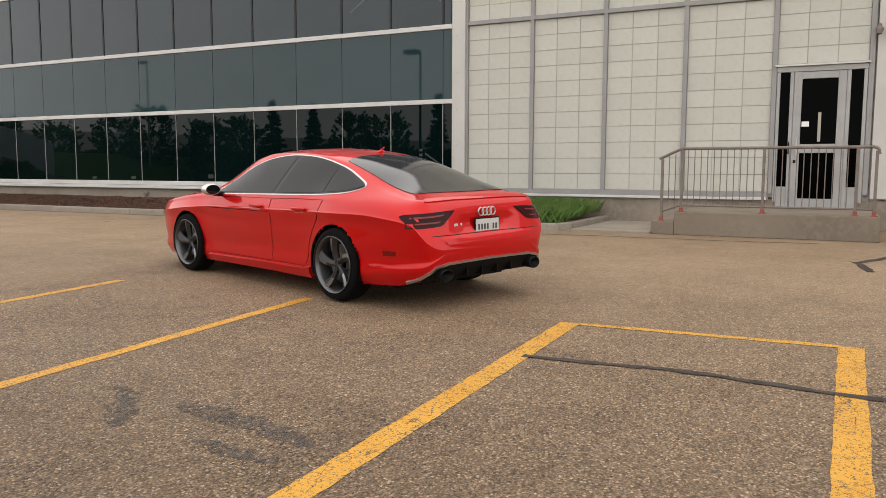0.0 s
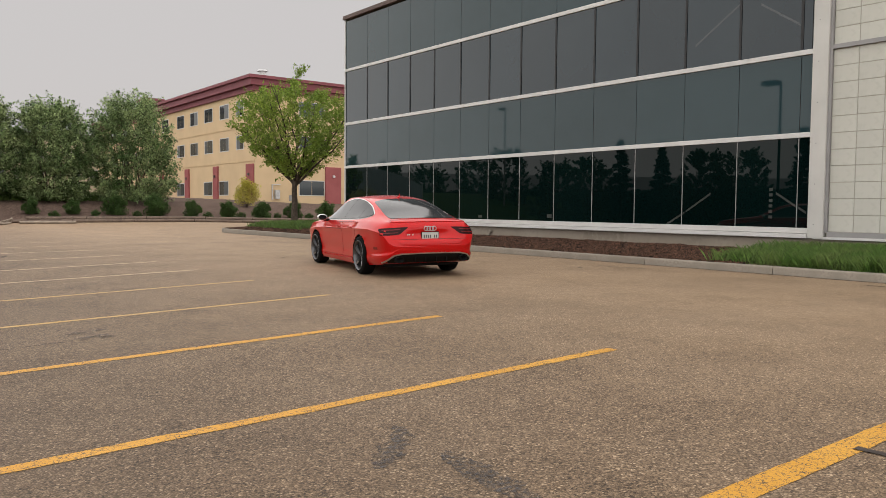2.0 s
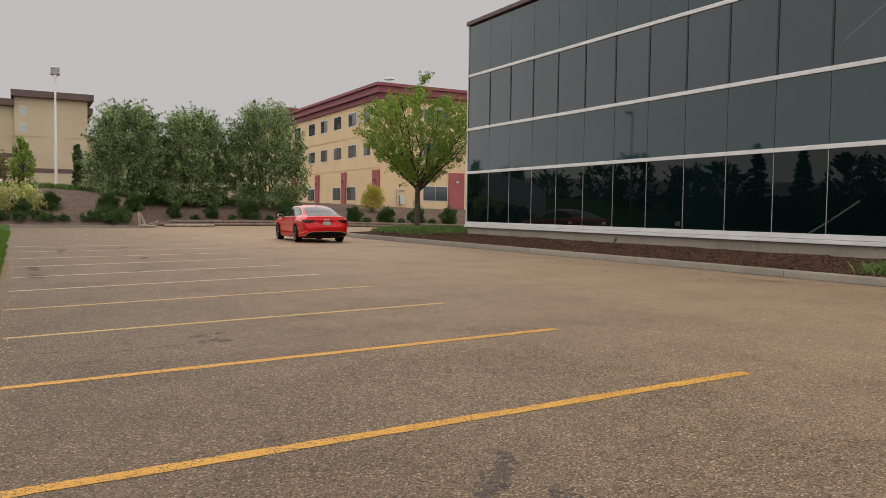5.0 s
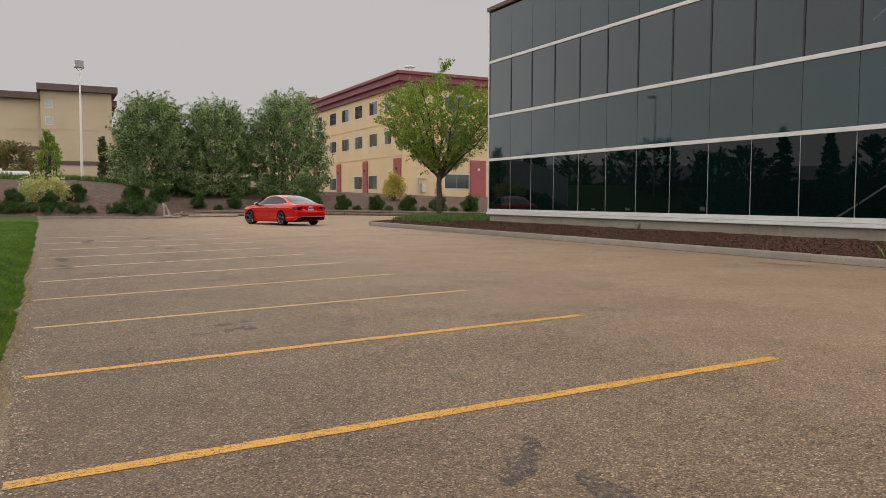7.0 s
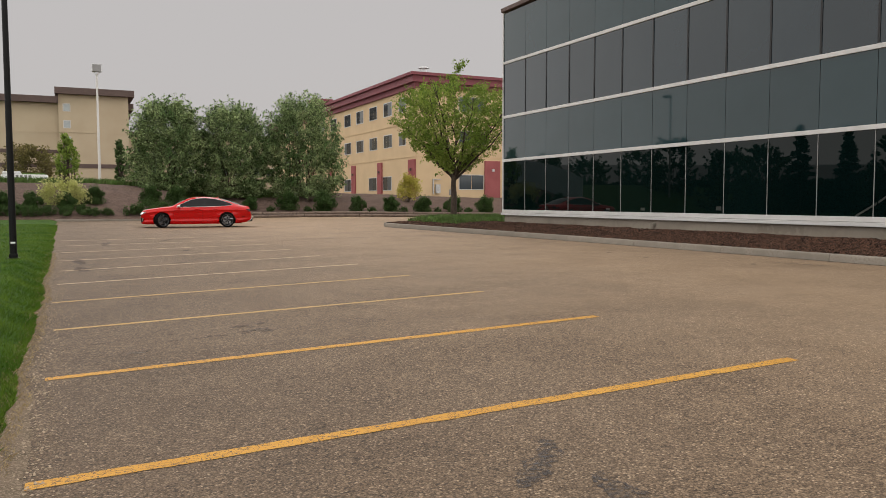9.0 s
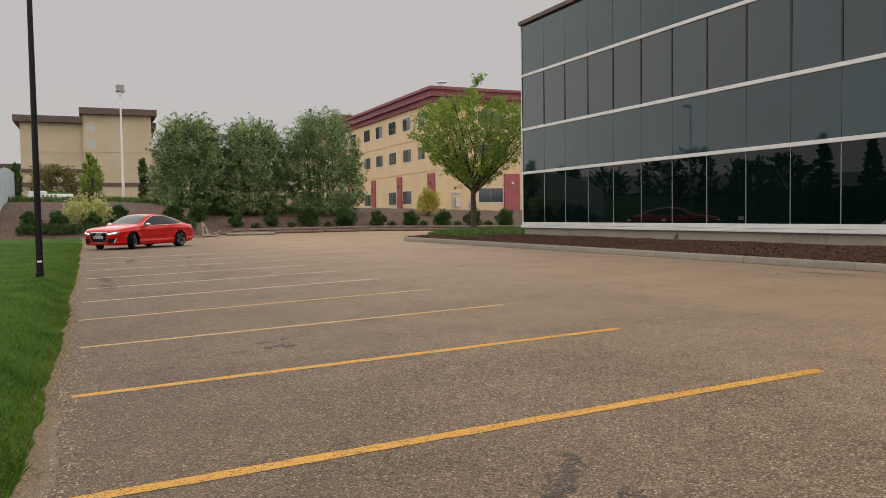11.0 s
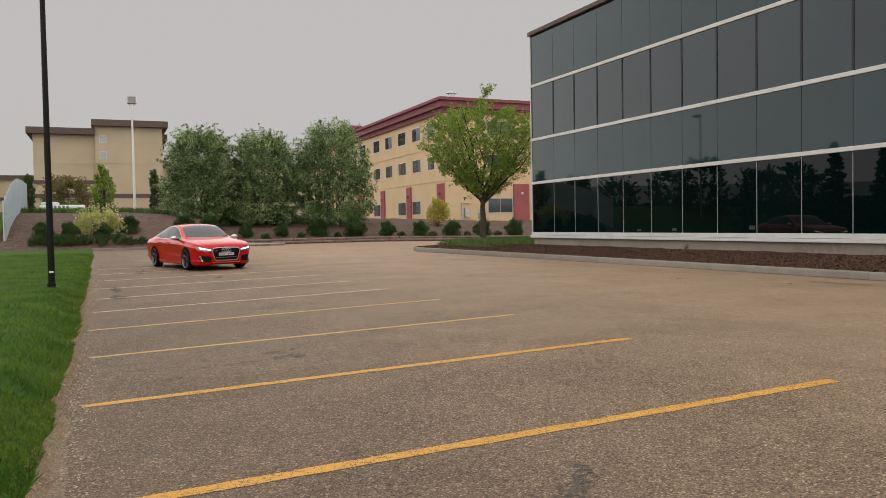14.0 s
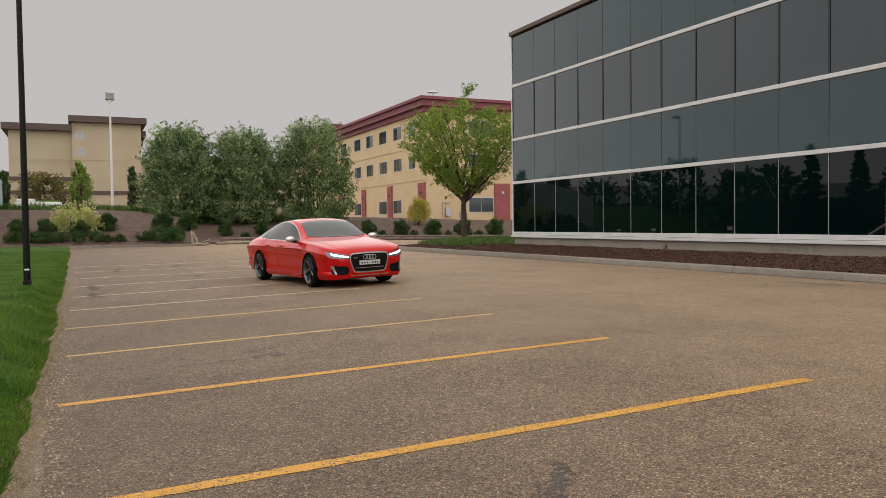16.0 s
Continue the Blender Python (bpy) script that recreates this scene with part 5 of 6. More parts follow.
fence = thing("fence", pose(0, 0, 0), "pale blue-grey sheet-metal fence climbing the bank", "fence")
for k in range(14):
    y = 53.4 + 1.1 * k
    z0, z1 = berm_z(-4.95, y) - 0.1, berm_z(-4.95, y + 1.1) - 0.1
    bm = bmesh.new()
    cols = []
    for j in range(13):
        f = j / 12
        xx = -4.95 + (0.025 if j % 2 else -0.025)
        cols.append([bm.verts.new((xx + t, y + 1.1 * f, z0 + (z1 - z0) * f + h)) for t, h in ((0, 0), (0, 2.5), (0.006, 2.5), (0.006, 0))])
    for a, b in zip(cols, cols[1:]):
        for j in range(4):
            bm.faces.new((a[j], b[j], b[(j + 1) % 4], a[(j + 1) % 4]))
    bmesh.ops.recalc_face_normals(bm, faces=bm.faces)
    part("sheet", bm, M_FENCE, fence)
    part("post", boxes((-5.06, -4.985, y - 0.04, y + 0.04, z0 - 0.2, z0 + 2.55)), M_GALV, fence)


def lot_lamp(m, label, mat, height, r0, r1, head):
    t = thing("street_lamp", m, label, "street lamp")
    bm = bmesh.new()
    tube(bm, (0, 0, 0.12), (0, 0, height), r0, r1, 14)
    part("pole", bm, mat, t, smooth=True)
    part("base", boxes((-0.13, 0.13, -0.13, 0.13, -0.1, 0.03), (-0.085, 0.085, -0.085, 0.085, 0.03, 0.12), bevel=0.012), mat, t)
    part("hand_hole", boxes((-0.035, 0.035, -r0 - 0.012, -r0 + 0.02, 0.27, 0.33), (-0.03, 0.03, -r0 - 0.012, -r0 + 0.02, 0.40, 0.44)), M_BLACK, t)
    part("sticker", boxes((-0.045, 0.045, -r0 - 0.008, -r0 + 0.03, 0.34, 0.375)), M_WHITEBAR, t, "small white sticker")
    w = head / 2
    part("arm", tube(bmesh.new(), (0, 0, height - 0.1), (0, 0.28, height - 0.02), 0.035, 0.035, 8), mat, t)
    part("head", boxes((-w * 0.7, w * 0.7, 0.1, 0.1 + head, height - 0.06, height + 0.14), bevel=0.03), mat, t)
    part("lens", boxes((-w * 0.55, w * 0.55, 0.15, head + 0.04, height - 0.072, height - 0.061)), M_WHITEBAR, t)
    return t


lot_lamp(pose(-0.60, 19.1, 0.04), "tall black tapered lamp post on the lawn", M_BLACK, 7.15, 0.072, 0.052, 0.75)
lot_lamp(pose(-16.6, 55.8, 0.1), "tall grey lamp post far across the lawn", M_GREYBAR, 10.7, 0.09, 0.06, 0.7)
t = thing("floodlight_mast", pose(3.1, 75, berm_z(3.1, 75)), "tall white mast with a square floodlight head", "street lamp")
zt = 13.2 - berm_z(3.1, 75)
part("pole", tube(bmesh.new(), (0, 0, -0.1), (0, 0, zt - 0.9), 0.13, 0.07, 12), M_POLEWHITE, t, smooth=True)
bm = bmesh.new()
for s in (-1, 1):
    tube(bm, (0, 0, zt - 0.95), (0.3 * s, 0, zt - 0.62), 0.035, 0.035, 8)
part("bracket", bm, M_POLEWHITE, t)
part("head", boxes((-0.4, 0.4, -0.25, 0.25, zt - 0.66, zt + 0.02), bevel=0.04), M_GALV, t, "grey floodlight head")
part("lens", boxes((-0.33, 0.33, -0.27, -0.252, zt - 0.6, zt - 0.06)), M_GREYBAR, t)
t = thing("trellis", pose(-3.6, 70, berm_z(-3.6, 70)), "thin brown timber posts with cross bars", "post")
part("post", tube(bmesh.new(), (-0.5, 0, 0), (0.15, 0, 3.1), 0.09, 0.07, 8), M_BARK, t)
for h in (1.4, 0.9):
    part("bar", tube(bmesh.new(), (-0.2, 0, h), (1.6, 0, h + 0.02), 0.045, 0.045, 6), M_BARK, t)
# parked pickup seen over the bank
t = thing("parked_pickup", pose(-2.3, 66.5, berm_z(-2.3, 66.5) - 0.35), "white pickup truck half hidden behind the bank", "car")
part("body", boxes((-1.6, 1.5, -0.8, 0.8, 0.45, 1.0), (-1.62, 1.52, -0.82, 0.82, 0.5, 0.66), bevel=0.08), M_WHITEBAR, t, smooth=True)
part("cab", boxes((-1.5, -0.3, -0.72, 0.72, 1.0, 1.22), bevel=0.08), M_WHITEBAR, t, smooth=True)
part("load", boxes((-0.2, 1.3, -0.7, 0.7, 1.0, 1.12)), M_TALL, t, "green load in the truck bed")
for k in range(5):
    part("slat", boxes((-0.9 + 0.28 * k, -0.72 + 0.28 * k, -0.835, -0.822, 0.72, 0.95)), M_GREYBAR, t)
for sx in (-1, 1):
    for sy in (-1, 1):
        part("wheel", tube(bmesh.new(), (sx * 1.0, sy * 0.6, 0.36), (sx * 1.0, sy * 0.82, 0.36), 0.36, 0.36, 18), M_TYRE, t)


# ---------------------------------------------------------------- far buildings
def window(parent, axis, at, a0, a1, z0, z1, panes=2, frame=M_FRAME, glass=None):
    """A framed window on a wall that faces -x or -y."""
    def slab(d0, d1, p0, p1, q0, q1):
        return (at - d1, at - d0, p0, p1, q0, q1) if axis == "x" else (p0, p1, at - d1, at - d0, q0, q1)
    w = part("window", boxes(slab(-0.05, 0.03, a0, a1, z0, z0 + 0.07), slab(-0.05, 0.03, a0, a1, z1 - 0.07, z1), slab(-0.05, 0.031, a0, a0 + 0.07, z0, z1), slab(-0.05, 0.031, a1 - 0.07, a1, z0, z1)), frame, parent)
    n = panes
    for k in range(n):
        p, q = a0 + 0.075 + (a1 - a0 - 0.15) * k / n, a0 + 0.075 + (a1 - a0 - 0.15) * (k + 1) / n
        part("pane", boxes(slab(-0.02, 0.01, p + 0.02, q - 0.02, z0 + 0.075, z1 - 0.075)), glass or (M_FARGLASS if (k + int(a0)) % 3 else M_BLIND), w)
    return w


TX, TY, TB = 32.3, 72.0, 1.6
stucco = thing("stucco_building", pose(0, 0, 0), "three-storey yellow stucco building with maroon cornice and rose bays", "building")
part("wall", boxes((TX, 62, TY, 132, TB - 0.5, 13.0)), M_STUCCO, stucco)
part("roof", boxes((TX - 0.2, 62.2, TY - 0.2, 132.2, 13.01, 13.5)), M_ROOF, stucco)
for lo, hi, out in ((12.55, 13.1, 0.25), (13.1, 13.75, 0.6), (13.75, 14.05, 0.85)):
    part("cornice", boxes((TX - out, 62, TY - out, TY - 0.003, lo, hi - 0.004), (TX - out, TX - 0.003, TY - 0.003, 132, lo, hi - 0.004)), M_MAROON, stucco, "stepped maroon cornice")
part("parapet_block", boxes((TX - 0.9, TX + 1.4, 104, 107, 14.05, 15.0), (TX - 1.1, TX + 1.6, 103.8, 107.2, 14.85, 15.2)), M_MAROON, stucco, "maroon parapet block")
bm = bmesh.new()
tube(bm, (TX + 1.4, TY + 1.2, 13.5), (TX + 1.4, TY + 1.2, 14.75), 0.34, 0.34, 14)
tube(bm, (TX + 1.4, TY + 1.2, 14.75), (TX + 1.4, TY + 1.2, 14.9), 0.55, 0.4, 14)
part("vent", bm, M_GALV, stucco, "grey roof vent")
for y0 in (78.4, 82.9, 87.4, 91.9, 97.5, 103, 109, 115, 121):
    window(stucco, "x", TX, y0, y0 + 2.5, 10.4, 11.95)
    window(stucco, "x", TX, y0, y0 + 2.5, 6.98, 8.45, 3)
for y0 in (74.6, 70.0):
    if y0 > TY:
        window(stucco, "x", TX, y0 + 0.0, y0 + 1.9, 10.4, 11.95)
        window(stucco, "x", TX, y0 + 0.0, y0 + 1.9, 6.98, 8.45, 2)
for y0 in (83.1, 78.6, 92.0, 101, 110):
    window(stucco, "x", TX, y0, y0 + 2.6, 2.35, 3.9)
for y0, w, top in ((72.1, 1.7, 5.45), (81.3, 1.3, 5.5), (90.2, 1.3, 5.5), (99.5, 1.3, 5.5), (108, 1.3, 5.5)):
    part("rose_bay", boxes((TX - 0.18, TX + 0.1, y0, y0 + w, TB - 0.4, top), bevel=0.02), M_ROSE, stucco, "rose-coloured stucco bay")
    part("wall_lamp", boxes((TX - 0.32, TX - 0.181, y0 + w / 2 - 0.12, y0 + w / 2 + 0.12, 4.3, 4.55)), M_BROWN, stucco)
part("string_course", boxes((TX - 0.05, TX - 0.002, TY - 0.05, 132, 5.72, 5.80), (TX - 0.05, 62, TY - 0.05, TY - 0.002, 5.72, 5.80)), M_STUCCO, stucco)
part("string_course", boxes((TX - 0.05, TX - 0.002, TY - 0.05, 132, 9.2, 9.28), (TX - 0.05, 62, TY - 0.05, TY - 0.002, 9.2, 9.28)), M_STUCCO, stucco)
for k in range(4):
    x0 = 37.1 + 5.6 * k
    window(stucco, "y", TY, x0, x0 + 3.0, 2.35, 3.95, 2)
    window(stucco, "y", TY, x0, x0 + 3.0, 6.98, 8.45, 2)
    window(stucco, "y", TY, x0, x0 + 3.0, 10.4, 11.95, 2)
    part("rose_bay", boxes((x0 + 3.05, x0 + 4.9, TY - 0.18, TY + 0.1, TB - 0.4, 5.4), bevel=0.02), M_ROSE, stucco, "rose-coloured stucco bay")
    part("wall_lamp", boxes((x0 + 3.85, x0 + 4.1, TY - 0.32, TY - 0.181, 4.3, 4.55)), M_GALV, stucco)
part("meter_box", boxes((34.4, 34.9, TY - 0.25, TY - 0.002, 2.0, 2.9), (34.1, 34.2, TY - 0.15, TY - 0.002, 1.9, 3.4), (34.1, 35.0, TY - 0.15, TY - 0.002, 3.4, 3.47)), M_GALV, stucco)
part("louvre", boxes((36.0, 36.7, TY - 0.06, TY - 0.002, 1.8, 2.4)), M_GREYBAR, stucco)

HY, S = 140.0, 1.273
def hx(x): return 0.48 + (x - 0.48) * S
def hz(z): return 1.29 + (z - 1.29) * S
hotel = thing("tan_building", pose(0, 0, 0), "tall tan stucco building with dark brown overhanging cornices", "building")
part("wall", boxes((hx(-7.4), hx(-0.25), HY + 0.6, HY + 30, 1, hz(13.8)), (hx(-0.24), hx(8.0), HY, HY + 30, 1, hz(14.9))), M_TAN, hotel)
part("cornice", boxes((hx(-8.1), hx(-0.26), HY - 0.5, HY + 30.5, hz(13.6), hz(14.4)), (hx(-0.6), hx(8.7), HY - 1.0, HY + 30.6, hz(14.75), hz(15.55)), (hx(8.0), hx(8.8), HY + 3, HY + 28, hz(13.4), hz(14.2)), (hx(8.0), hx(8.5), HY + 5, HY + 28, hz(12.4), hz(12.9))), M_BROWN, hotel, "dark brown overhanging cornice")
part("band", boxes((hx(-7.45), hx(8.05), HY - 0.12, HY - 0.002, hz(5.5), hz(6.0)), (hx(-7.45), hx(-0.25), HY + 0.4, HY + 0.598, hz(7.3), hz(7.75))), M_BROWN, hotel, "dark brown string band")
part("band", boxes((hx(-7.45), hx(8.05), HY - 0.06, HY - 0.002, hz(9.95), hz(10.02))), M_TAN, hotel)
for z0 in (12.6, 10.5, 8.45, 6.3):
    window(hotel, "y", HY, hx(0.28), hx(1.15), hz(z0), hz(z0 + 1.0), 1, glass=M_SKYPANE)
wing = thing("tan_building", pose(0, 0, 0), "long low tan wing with a dark roof edge behind the trees", "building")
part("wall", boxes((hx(8.6), hx(40), HY + 14, HY + 40, 1, hz(10.5))), M_TAN, wing)
part("cornice", boxes((hx(8.4), hx(40.3), HY + 13.3, HY + 40.3, hz(10.5), hz(11.2))), M_BROWN, wing, "dark brown roof edge")
for k in range(12):
    for z0 in (4.8, 7.4):
        window(wing, "y", HY + 14, hx(9.3 + 2.4 * k), hx(10.5 + 2.4 * k), hz(z0), hz(z0 + 1.5), 2)
low_wing = thing("tan_building", pose(0, 0, 0), "low tan wing with brown bands", "building")
part("wall", boxes((hx(-30), hx(-7.6), HY + 8, HY + 30, 1, hz(8.6))), M_TAN, low_wing)
part("cornice", boxes((hx(-30.2), hx(-7.55), HY + 7.6, HY + 30.2, hz(8.1), hz(8.7)), (hx(-30.1), hx(-7.6), HY + 7.8, HY + 7.99, hz(5.3), hz(5.8))), M_BROWN, low_wing, "dark brown roof edge")

# ---------------------------------------------------------------- the red car
# local axes: x ahead, y to its left, z up; origin on the ground between the axles
from mathutils.bvhtree import BVHTree

AXLE, WHEEL_R, TRACK = 1.4575, 0.347, 0.828
c_top = curve([-2.60, -2.59, -2.57, -2.55, -2.53, -2.505, -2.47, -2.43, -2.30, -2.0, -1.6, -1.2, -0.8, -0.4, 0.0, 0.3, 0.6, 0.9, 1.02, 1.2, 1.6, 2.0, 2.18, 2.28, 2.34, 2.375, 2.39],
              [0.60, 0.645, 0.68, 0.745, 0.85, 0.922, 0.968, 0.990, 1.022, 1.118, 1.258, 1.362, 1.425, 1.447, 1.435, 1.378, 1.248, 1.085, 1.022, 0.997, 0.948, 0.888, 0.846, 0.808, 0.765, 0.705, 0.63])
c_bot = curve([-2.60, -2.585, -2.55, -2.45, -2.2, -1.0, 1.0, 2.0, 2.22, 2.32, 2.37, 2.39], [0.50, 0.42, 0.34, 0.27, 0.22, 0.17, 0.16, 0.165, 0.17, 0.18, 0.20, 0.26])
c_wide = curve([-2.60, -2.585, -2.55, -2.48, -2.35, -2.1, -1.46, -0.95, 0.0, 0.95, 1.46, 1.85, 2.05, 2.2, 2.30, 2.355, 2.38, 2.39], [0.62, 0.72, 0.80, 0.857, 0.897, 0.93, 0.957, 0.93, 0.927, 0.932, 0.957, 0.945, 0.918, 0.872, 0.80, 0.71, 0.64, 0.58])
c_belt = curve([-2.60, -2.55, -2.45, -2.2, -1.8, -1.2, 0.0, 0.9, 1.2, 1.6, 2.0, 2.18, 2.28, 2.34, 2.39], [0.56, 0.71, 0.872, 0.935, 0.974, 0.972, 0.952, 0.938, 0.918, 0.882, 0.826, 0.79, 0.75, 0.705, 0.59])
c_roofw = curve([-2.60, -2.5, -2.3, -2.0, -1.6, -1.2, -0.4, 0.2, 0.7, 1.0, 1.6, 2.0, 2.2, 2.32, 2.39], [0.55, 0.69, 0.70, 0.67, 0.625, 0.60, 0.60, 0.612, 0.66, 0.735, 0.745, 0.725, 0.68, 0.60, 0.46])
c_drop = curve([-2.60, -2.45, -2.2, -1.8, -1.0, 0.2, 0.8, 1.1, 2.0, 2.39], [0.015, 0.022, 0.055, 0.085, 0.08, 0.058, 0.045, 0.03, 0.03, 0.02])


def section(x):
    top, bot, w, belt, rw = c_top(x), c_bot(x), c_wide(x), c_belt(x), c_roofw(x)
    belt = min(belt, top - 0.03)
    edge = max(belt + 0.012, top - c_drop(x))
    h = belt - bot
    haunch = 0.064 + 0.03 * step(-1.0, -2.0, x)
    flare = max(math.exp(-((x - AXLE) / 0.42) ** 2), math.exp(-((x + AXLE) / 0.42) ** 2))
    soft = step(2.45, 1.9, abs(x))
    ctrl = [(0, bot), (w - 0.16, bot), (w - 0.085, bot + 0.010), (w - 0.050 + 0.035 * flare, bot + 0.10 * h), (w - 0.031 + 0.021 * flare, bot + 0.19 * h), (w - 0.044 + 0.038 * flare, bot + 0.31 * h), (w - 0.026 + 0.018 * flare, bot + 0.50 * h), (w - 0.010 - 0.012 * soft, bot + 0.69 * h),
            (w - 0.003, bot + 0.805 * h), (w, bot + 0.825 * h), (w - 0.010, bot + 0.845 * h), (w - 0.042, bot + 0.94 * h), (w - haunch, belt + 0.008), (rw + (w - haunch - rw) * 0.44, belt + 0.008 + (edge - belt) * 0.60), (rw, edge), (rw * 0.88, edge + (top - edge) * 0.40), (rw * 0.52, edge + (top - edge) * 0.84), (0, top)]
    return ctrl


def spline(ctrl, m):
    """Points along a Catmull-Rom curve, evenly over its spans."""
    p = [ctrl[0]] + ctrl + [ctrl[-1]]
    out = []
    n = len(ctrl) - 1
    for i in range(m):
        u = i / (m - 1) * n
        k = min(n - 1, int(u))
        s = u - k
        a, b, c, d = p[k], p[k + 1], p[k + 2], p[k + 3]
        out.append(tuple(0.5 * (2 * b[j] + (c[j] - a[j]) * s + (2 * a[j] - 5 * b[j] + 4 * c[j] - d[j]) * s * s + (3 * b[j] - a[j] - 3 * c[j] + d[j]) * s ** 3) for j in (0, 1)))
    out[0], out[-1] = (0.0, out[0][1]), (0.0, out[-1][1])
    return out


def plate_hollow(x, y, z):
    """Depth of the shallow hollow round the rear number plate."""
    return 0.03 * math.exp(-((z - 0.745) / 0.085) ** 2) * step(-2.36, -2.5, x) * step(0.46, 0.30, abs(y))


N_ST, N_SEC = 260, 76
stations = []
for i in range(N_ST + 1):
    u = i / N_ST
    stations.append(-2.60 + 4.99 * (u - 0.115 * math.sin(2 * math.pi * u)))
shell = []
for x in stations:
    half = spline(section(x), N_SEC)
    full = half + [(-y, z) for y, z in half[-2:0:-1]]
    shell.append([(x + plate_hollow(x, y, z), y, z) for y, z in full])
ring_n = len(shell[0])
flat = [v for r in shell for v in r]
quads = [(i * ring_n + j, (i + 1) * ring_n + j, (i + 1) * ring_n + (j + 1) % ring_n, i * ring_n + (j + 1) % ring_n) for i in range(N_ST) for j in range(ring_n)]
ends = [tuple(range(ring_n)), tuple(range(N_ST * ring_n, (N_ST + 1) * ring_n))]
skin = BVHTree.FromPolygons([Vector(v) for v in flat], quads + ends)
ARCH_R, ARCH_Z = 0.374, 0.352


def body_mesh():
    bm = bmesh.new()
    moved = []
    for x, y, z in flat:
        if abs(y) > 0.45:
            for ax in (AXLE, -AXLE):
                d = math.hypot(x - ax, z - ARCH_Z)
                if abs(d - ARCH_R) < 0.0165 and d > 0:
                    k = ARCH_R / d
                    x, z = ax + (x - ax) * k, ARCH_Z + (z - ARCH_Z) * k
        moved.append(bm.verts.new((x, y, z)))
    for q in quads:
        c = sum((moved[i].co for i in q), Vector()) / 4
        if abs(c.y) > 0.5 and any(math.hypot(c.x - ax, c.z - ARCH_Z) < ARCH_R - 0.002 for ax in (AXLE, -AXLE)):
            continue
        bm.faces.new([moved[i] for i in q])
    for ring in (moved[:ring_n], moved[-ring_n:]):
        bm.faces.new(ring)
    bmesh.ops.delete(bm, geom=[v for v in bm.verts if not v.link_faces], context="VERTS")
    bmesh.ops.recalc_face_normals(bm, faces=bm.faces)
    return bm


def smooth_outline(poly, n=6):
    out = []
    m = len(poly)
    for i in range(m):
        a, b, c, d = poly[i - 1], poly[i], poly[(i + 1) % m], poly[(i + 2) % m]
        for k in range(n):
            s = k / n
            out.append(tuple(0.5 * (2 * b[j] + (c[j] - a[j]) * s + (2 * a[j] - 5 * b[j] + 4 * c[j] - d[j]) * s * s + (3 * b[j] - a[j] - 3 * c[j] + d[j]) * s ** 3) for j in (0, 1)))
    return out


def grown(poly, by):
    """The outline moved outwards."""
    m = len(poly)
    area = sum(poly[i][0] * poly[(i + 1) % m][1] - poly[(i + 1) % m][0] * poly[i][1] for i in range(m))
    sg = 1 if area > 0 else -1
    out = []
    for i in range(m):
        a, b, c = (Vector(poly[(i + k) % m]) for k in (-1, 0, 1))
        t = ((b - a).normalized() + (c - b).normalized())
        t = t.normalized() if t.length > 1e-6 else Vector((1, 0))
        out.append((b.x + t.y * sg * by, b.y - t.x * sg * by))
    return out


def panel(poly, axis, lift, thick=0.004, cell=0.05, sign=1):
    """A thin panel moulded to the body: an outline seen along an axis ('x' ahead or behind, 'y' from a side, 'z' from above)."""
    bm = bmesh.new()
    vs = [bm.verts.new((p[0], p[1], 0)) for p in poly]
    bm.faces.new(vs)
    for k in (0, 1):
        lo, hi = min(p[k] for p in poly), max(p[k] for p in poly)
        n = int((hi - lo) / cell)
        for i in range(1, n + 1):
            co, no = [0, 0, 0], [0, 0, 0]
            co[k], no[k] = lo + (hi - lo) * i / (n + 1), 1
            bmesh.ops.bisect_plane(bm, geom=bm.verts[:] + bm.edges[:] + bm.faces[:], plane_co=co, plane_no=no)
    for v in bm.verts:
        a, b = v.co.x, v.co.y
        if axis == "y":
            o, d = Vector((a, 2 * sign, b)), Vector((0, -sign, 0))
        elif axis == "x":
            o, d = Vector((4 * sign, a, b)), Vector((-sign, 0, 0))
        else:
            o, d = Vector((a, b, 3)), Vector((0, 0, -1))
        hit, nrm, _, _ = skin.ray_cast(o, d)
        if hit is None:
            hit, nrm, _, _ = skin.find_nearest(o + d * (1.1 if axis == "y" else 1.6))
        if nrm.dot(d) > 0:
            nrm = -nrm
        v.co = hit + nrm * lift
        v.normal = nrm
    bmesh.ops.recalc_face_normals(bm, faces=bm.faces)
    bm.normal_update()
    f = bm.faces[:][len(bm.faces) // 2]
    c = f.calc_center_median()
    out = {"y": Vector((0, sign, 0)), "x": Vector((sign, 0, 0)), "z": Vector((0, 0, 1))}[axis]
    if f.normal.dot(out) < 0:
        bmesh.ops.reverse_faces(bm, faces=bm.faces)
    bm.normal_update()
    rim = [e for e in bm.edges if e.is_boundary]
    inner = {}
    for e in rim:
        for v in e.verts:
            if v not in inner:
                inner[v] = bm.verts.new(v.co - v.normal * (thick + lift * 0.5))
    for e in rim:
        a, b = e.verts
        face = e.link_faces[0]
        loop = next(l for l in face.loops if l.edge == e)
        a, b = loop.vert, loop.link_loop_next.vert
        bm.faces.new((b, a, inner[a], inner[b]))
    bm.normal_update()
    return bm


def mirrored(poly, s):
    """Outline for views along x: side s."""
    return [(p[0] * s, p[1]) for p in poly][::s]


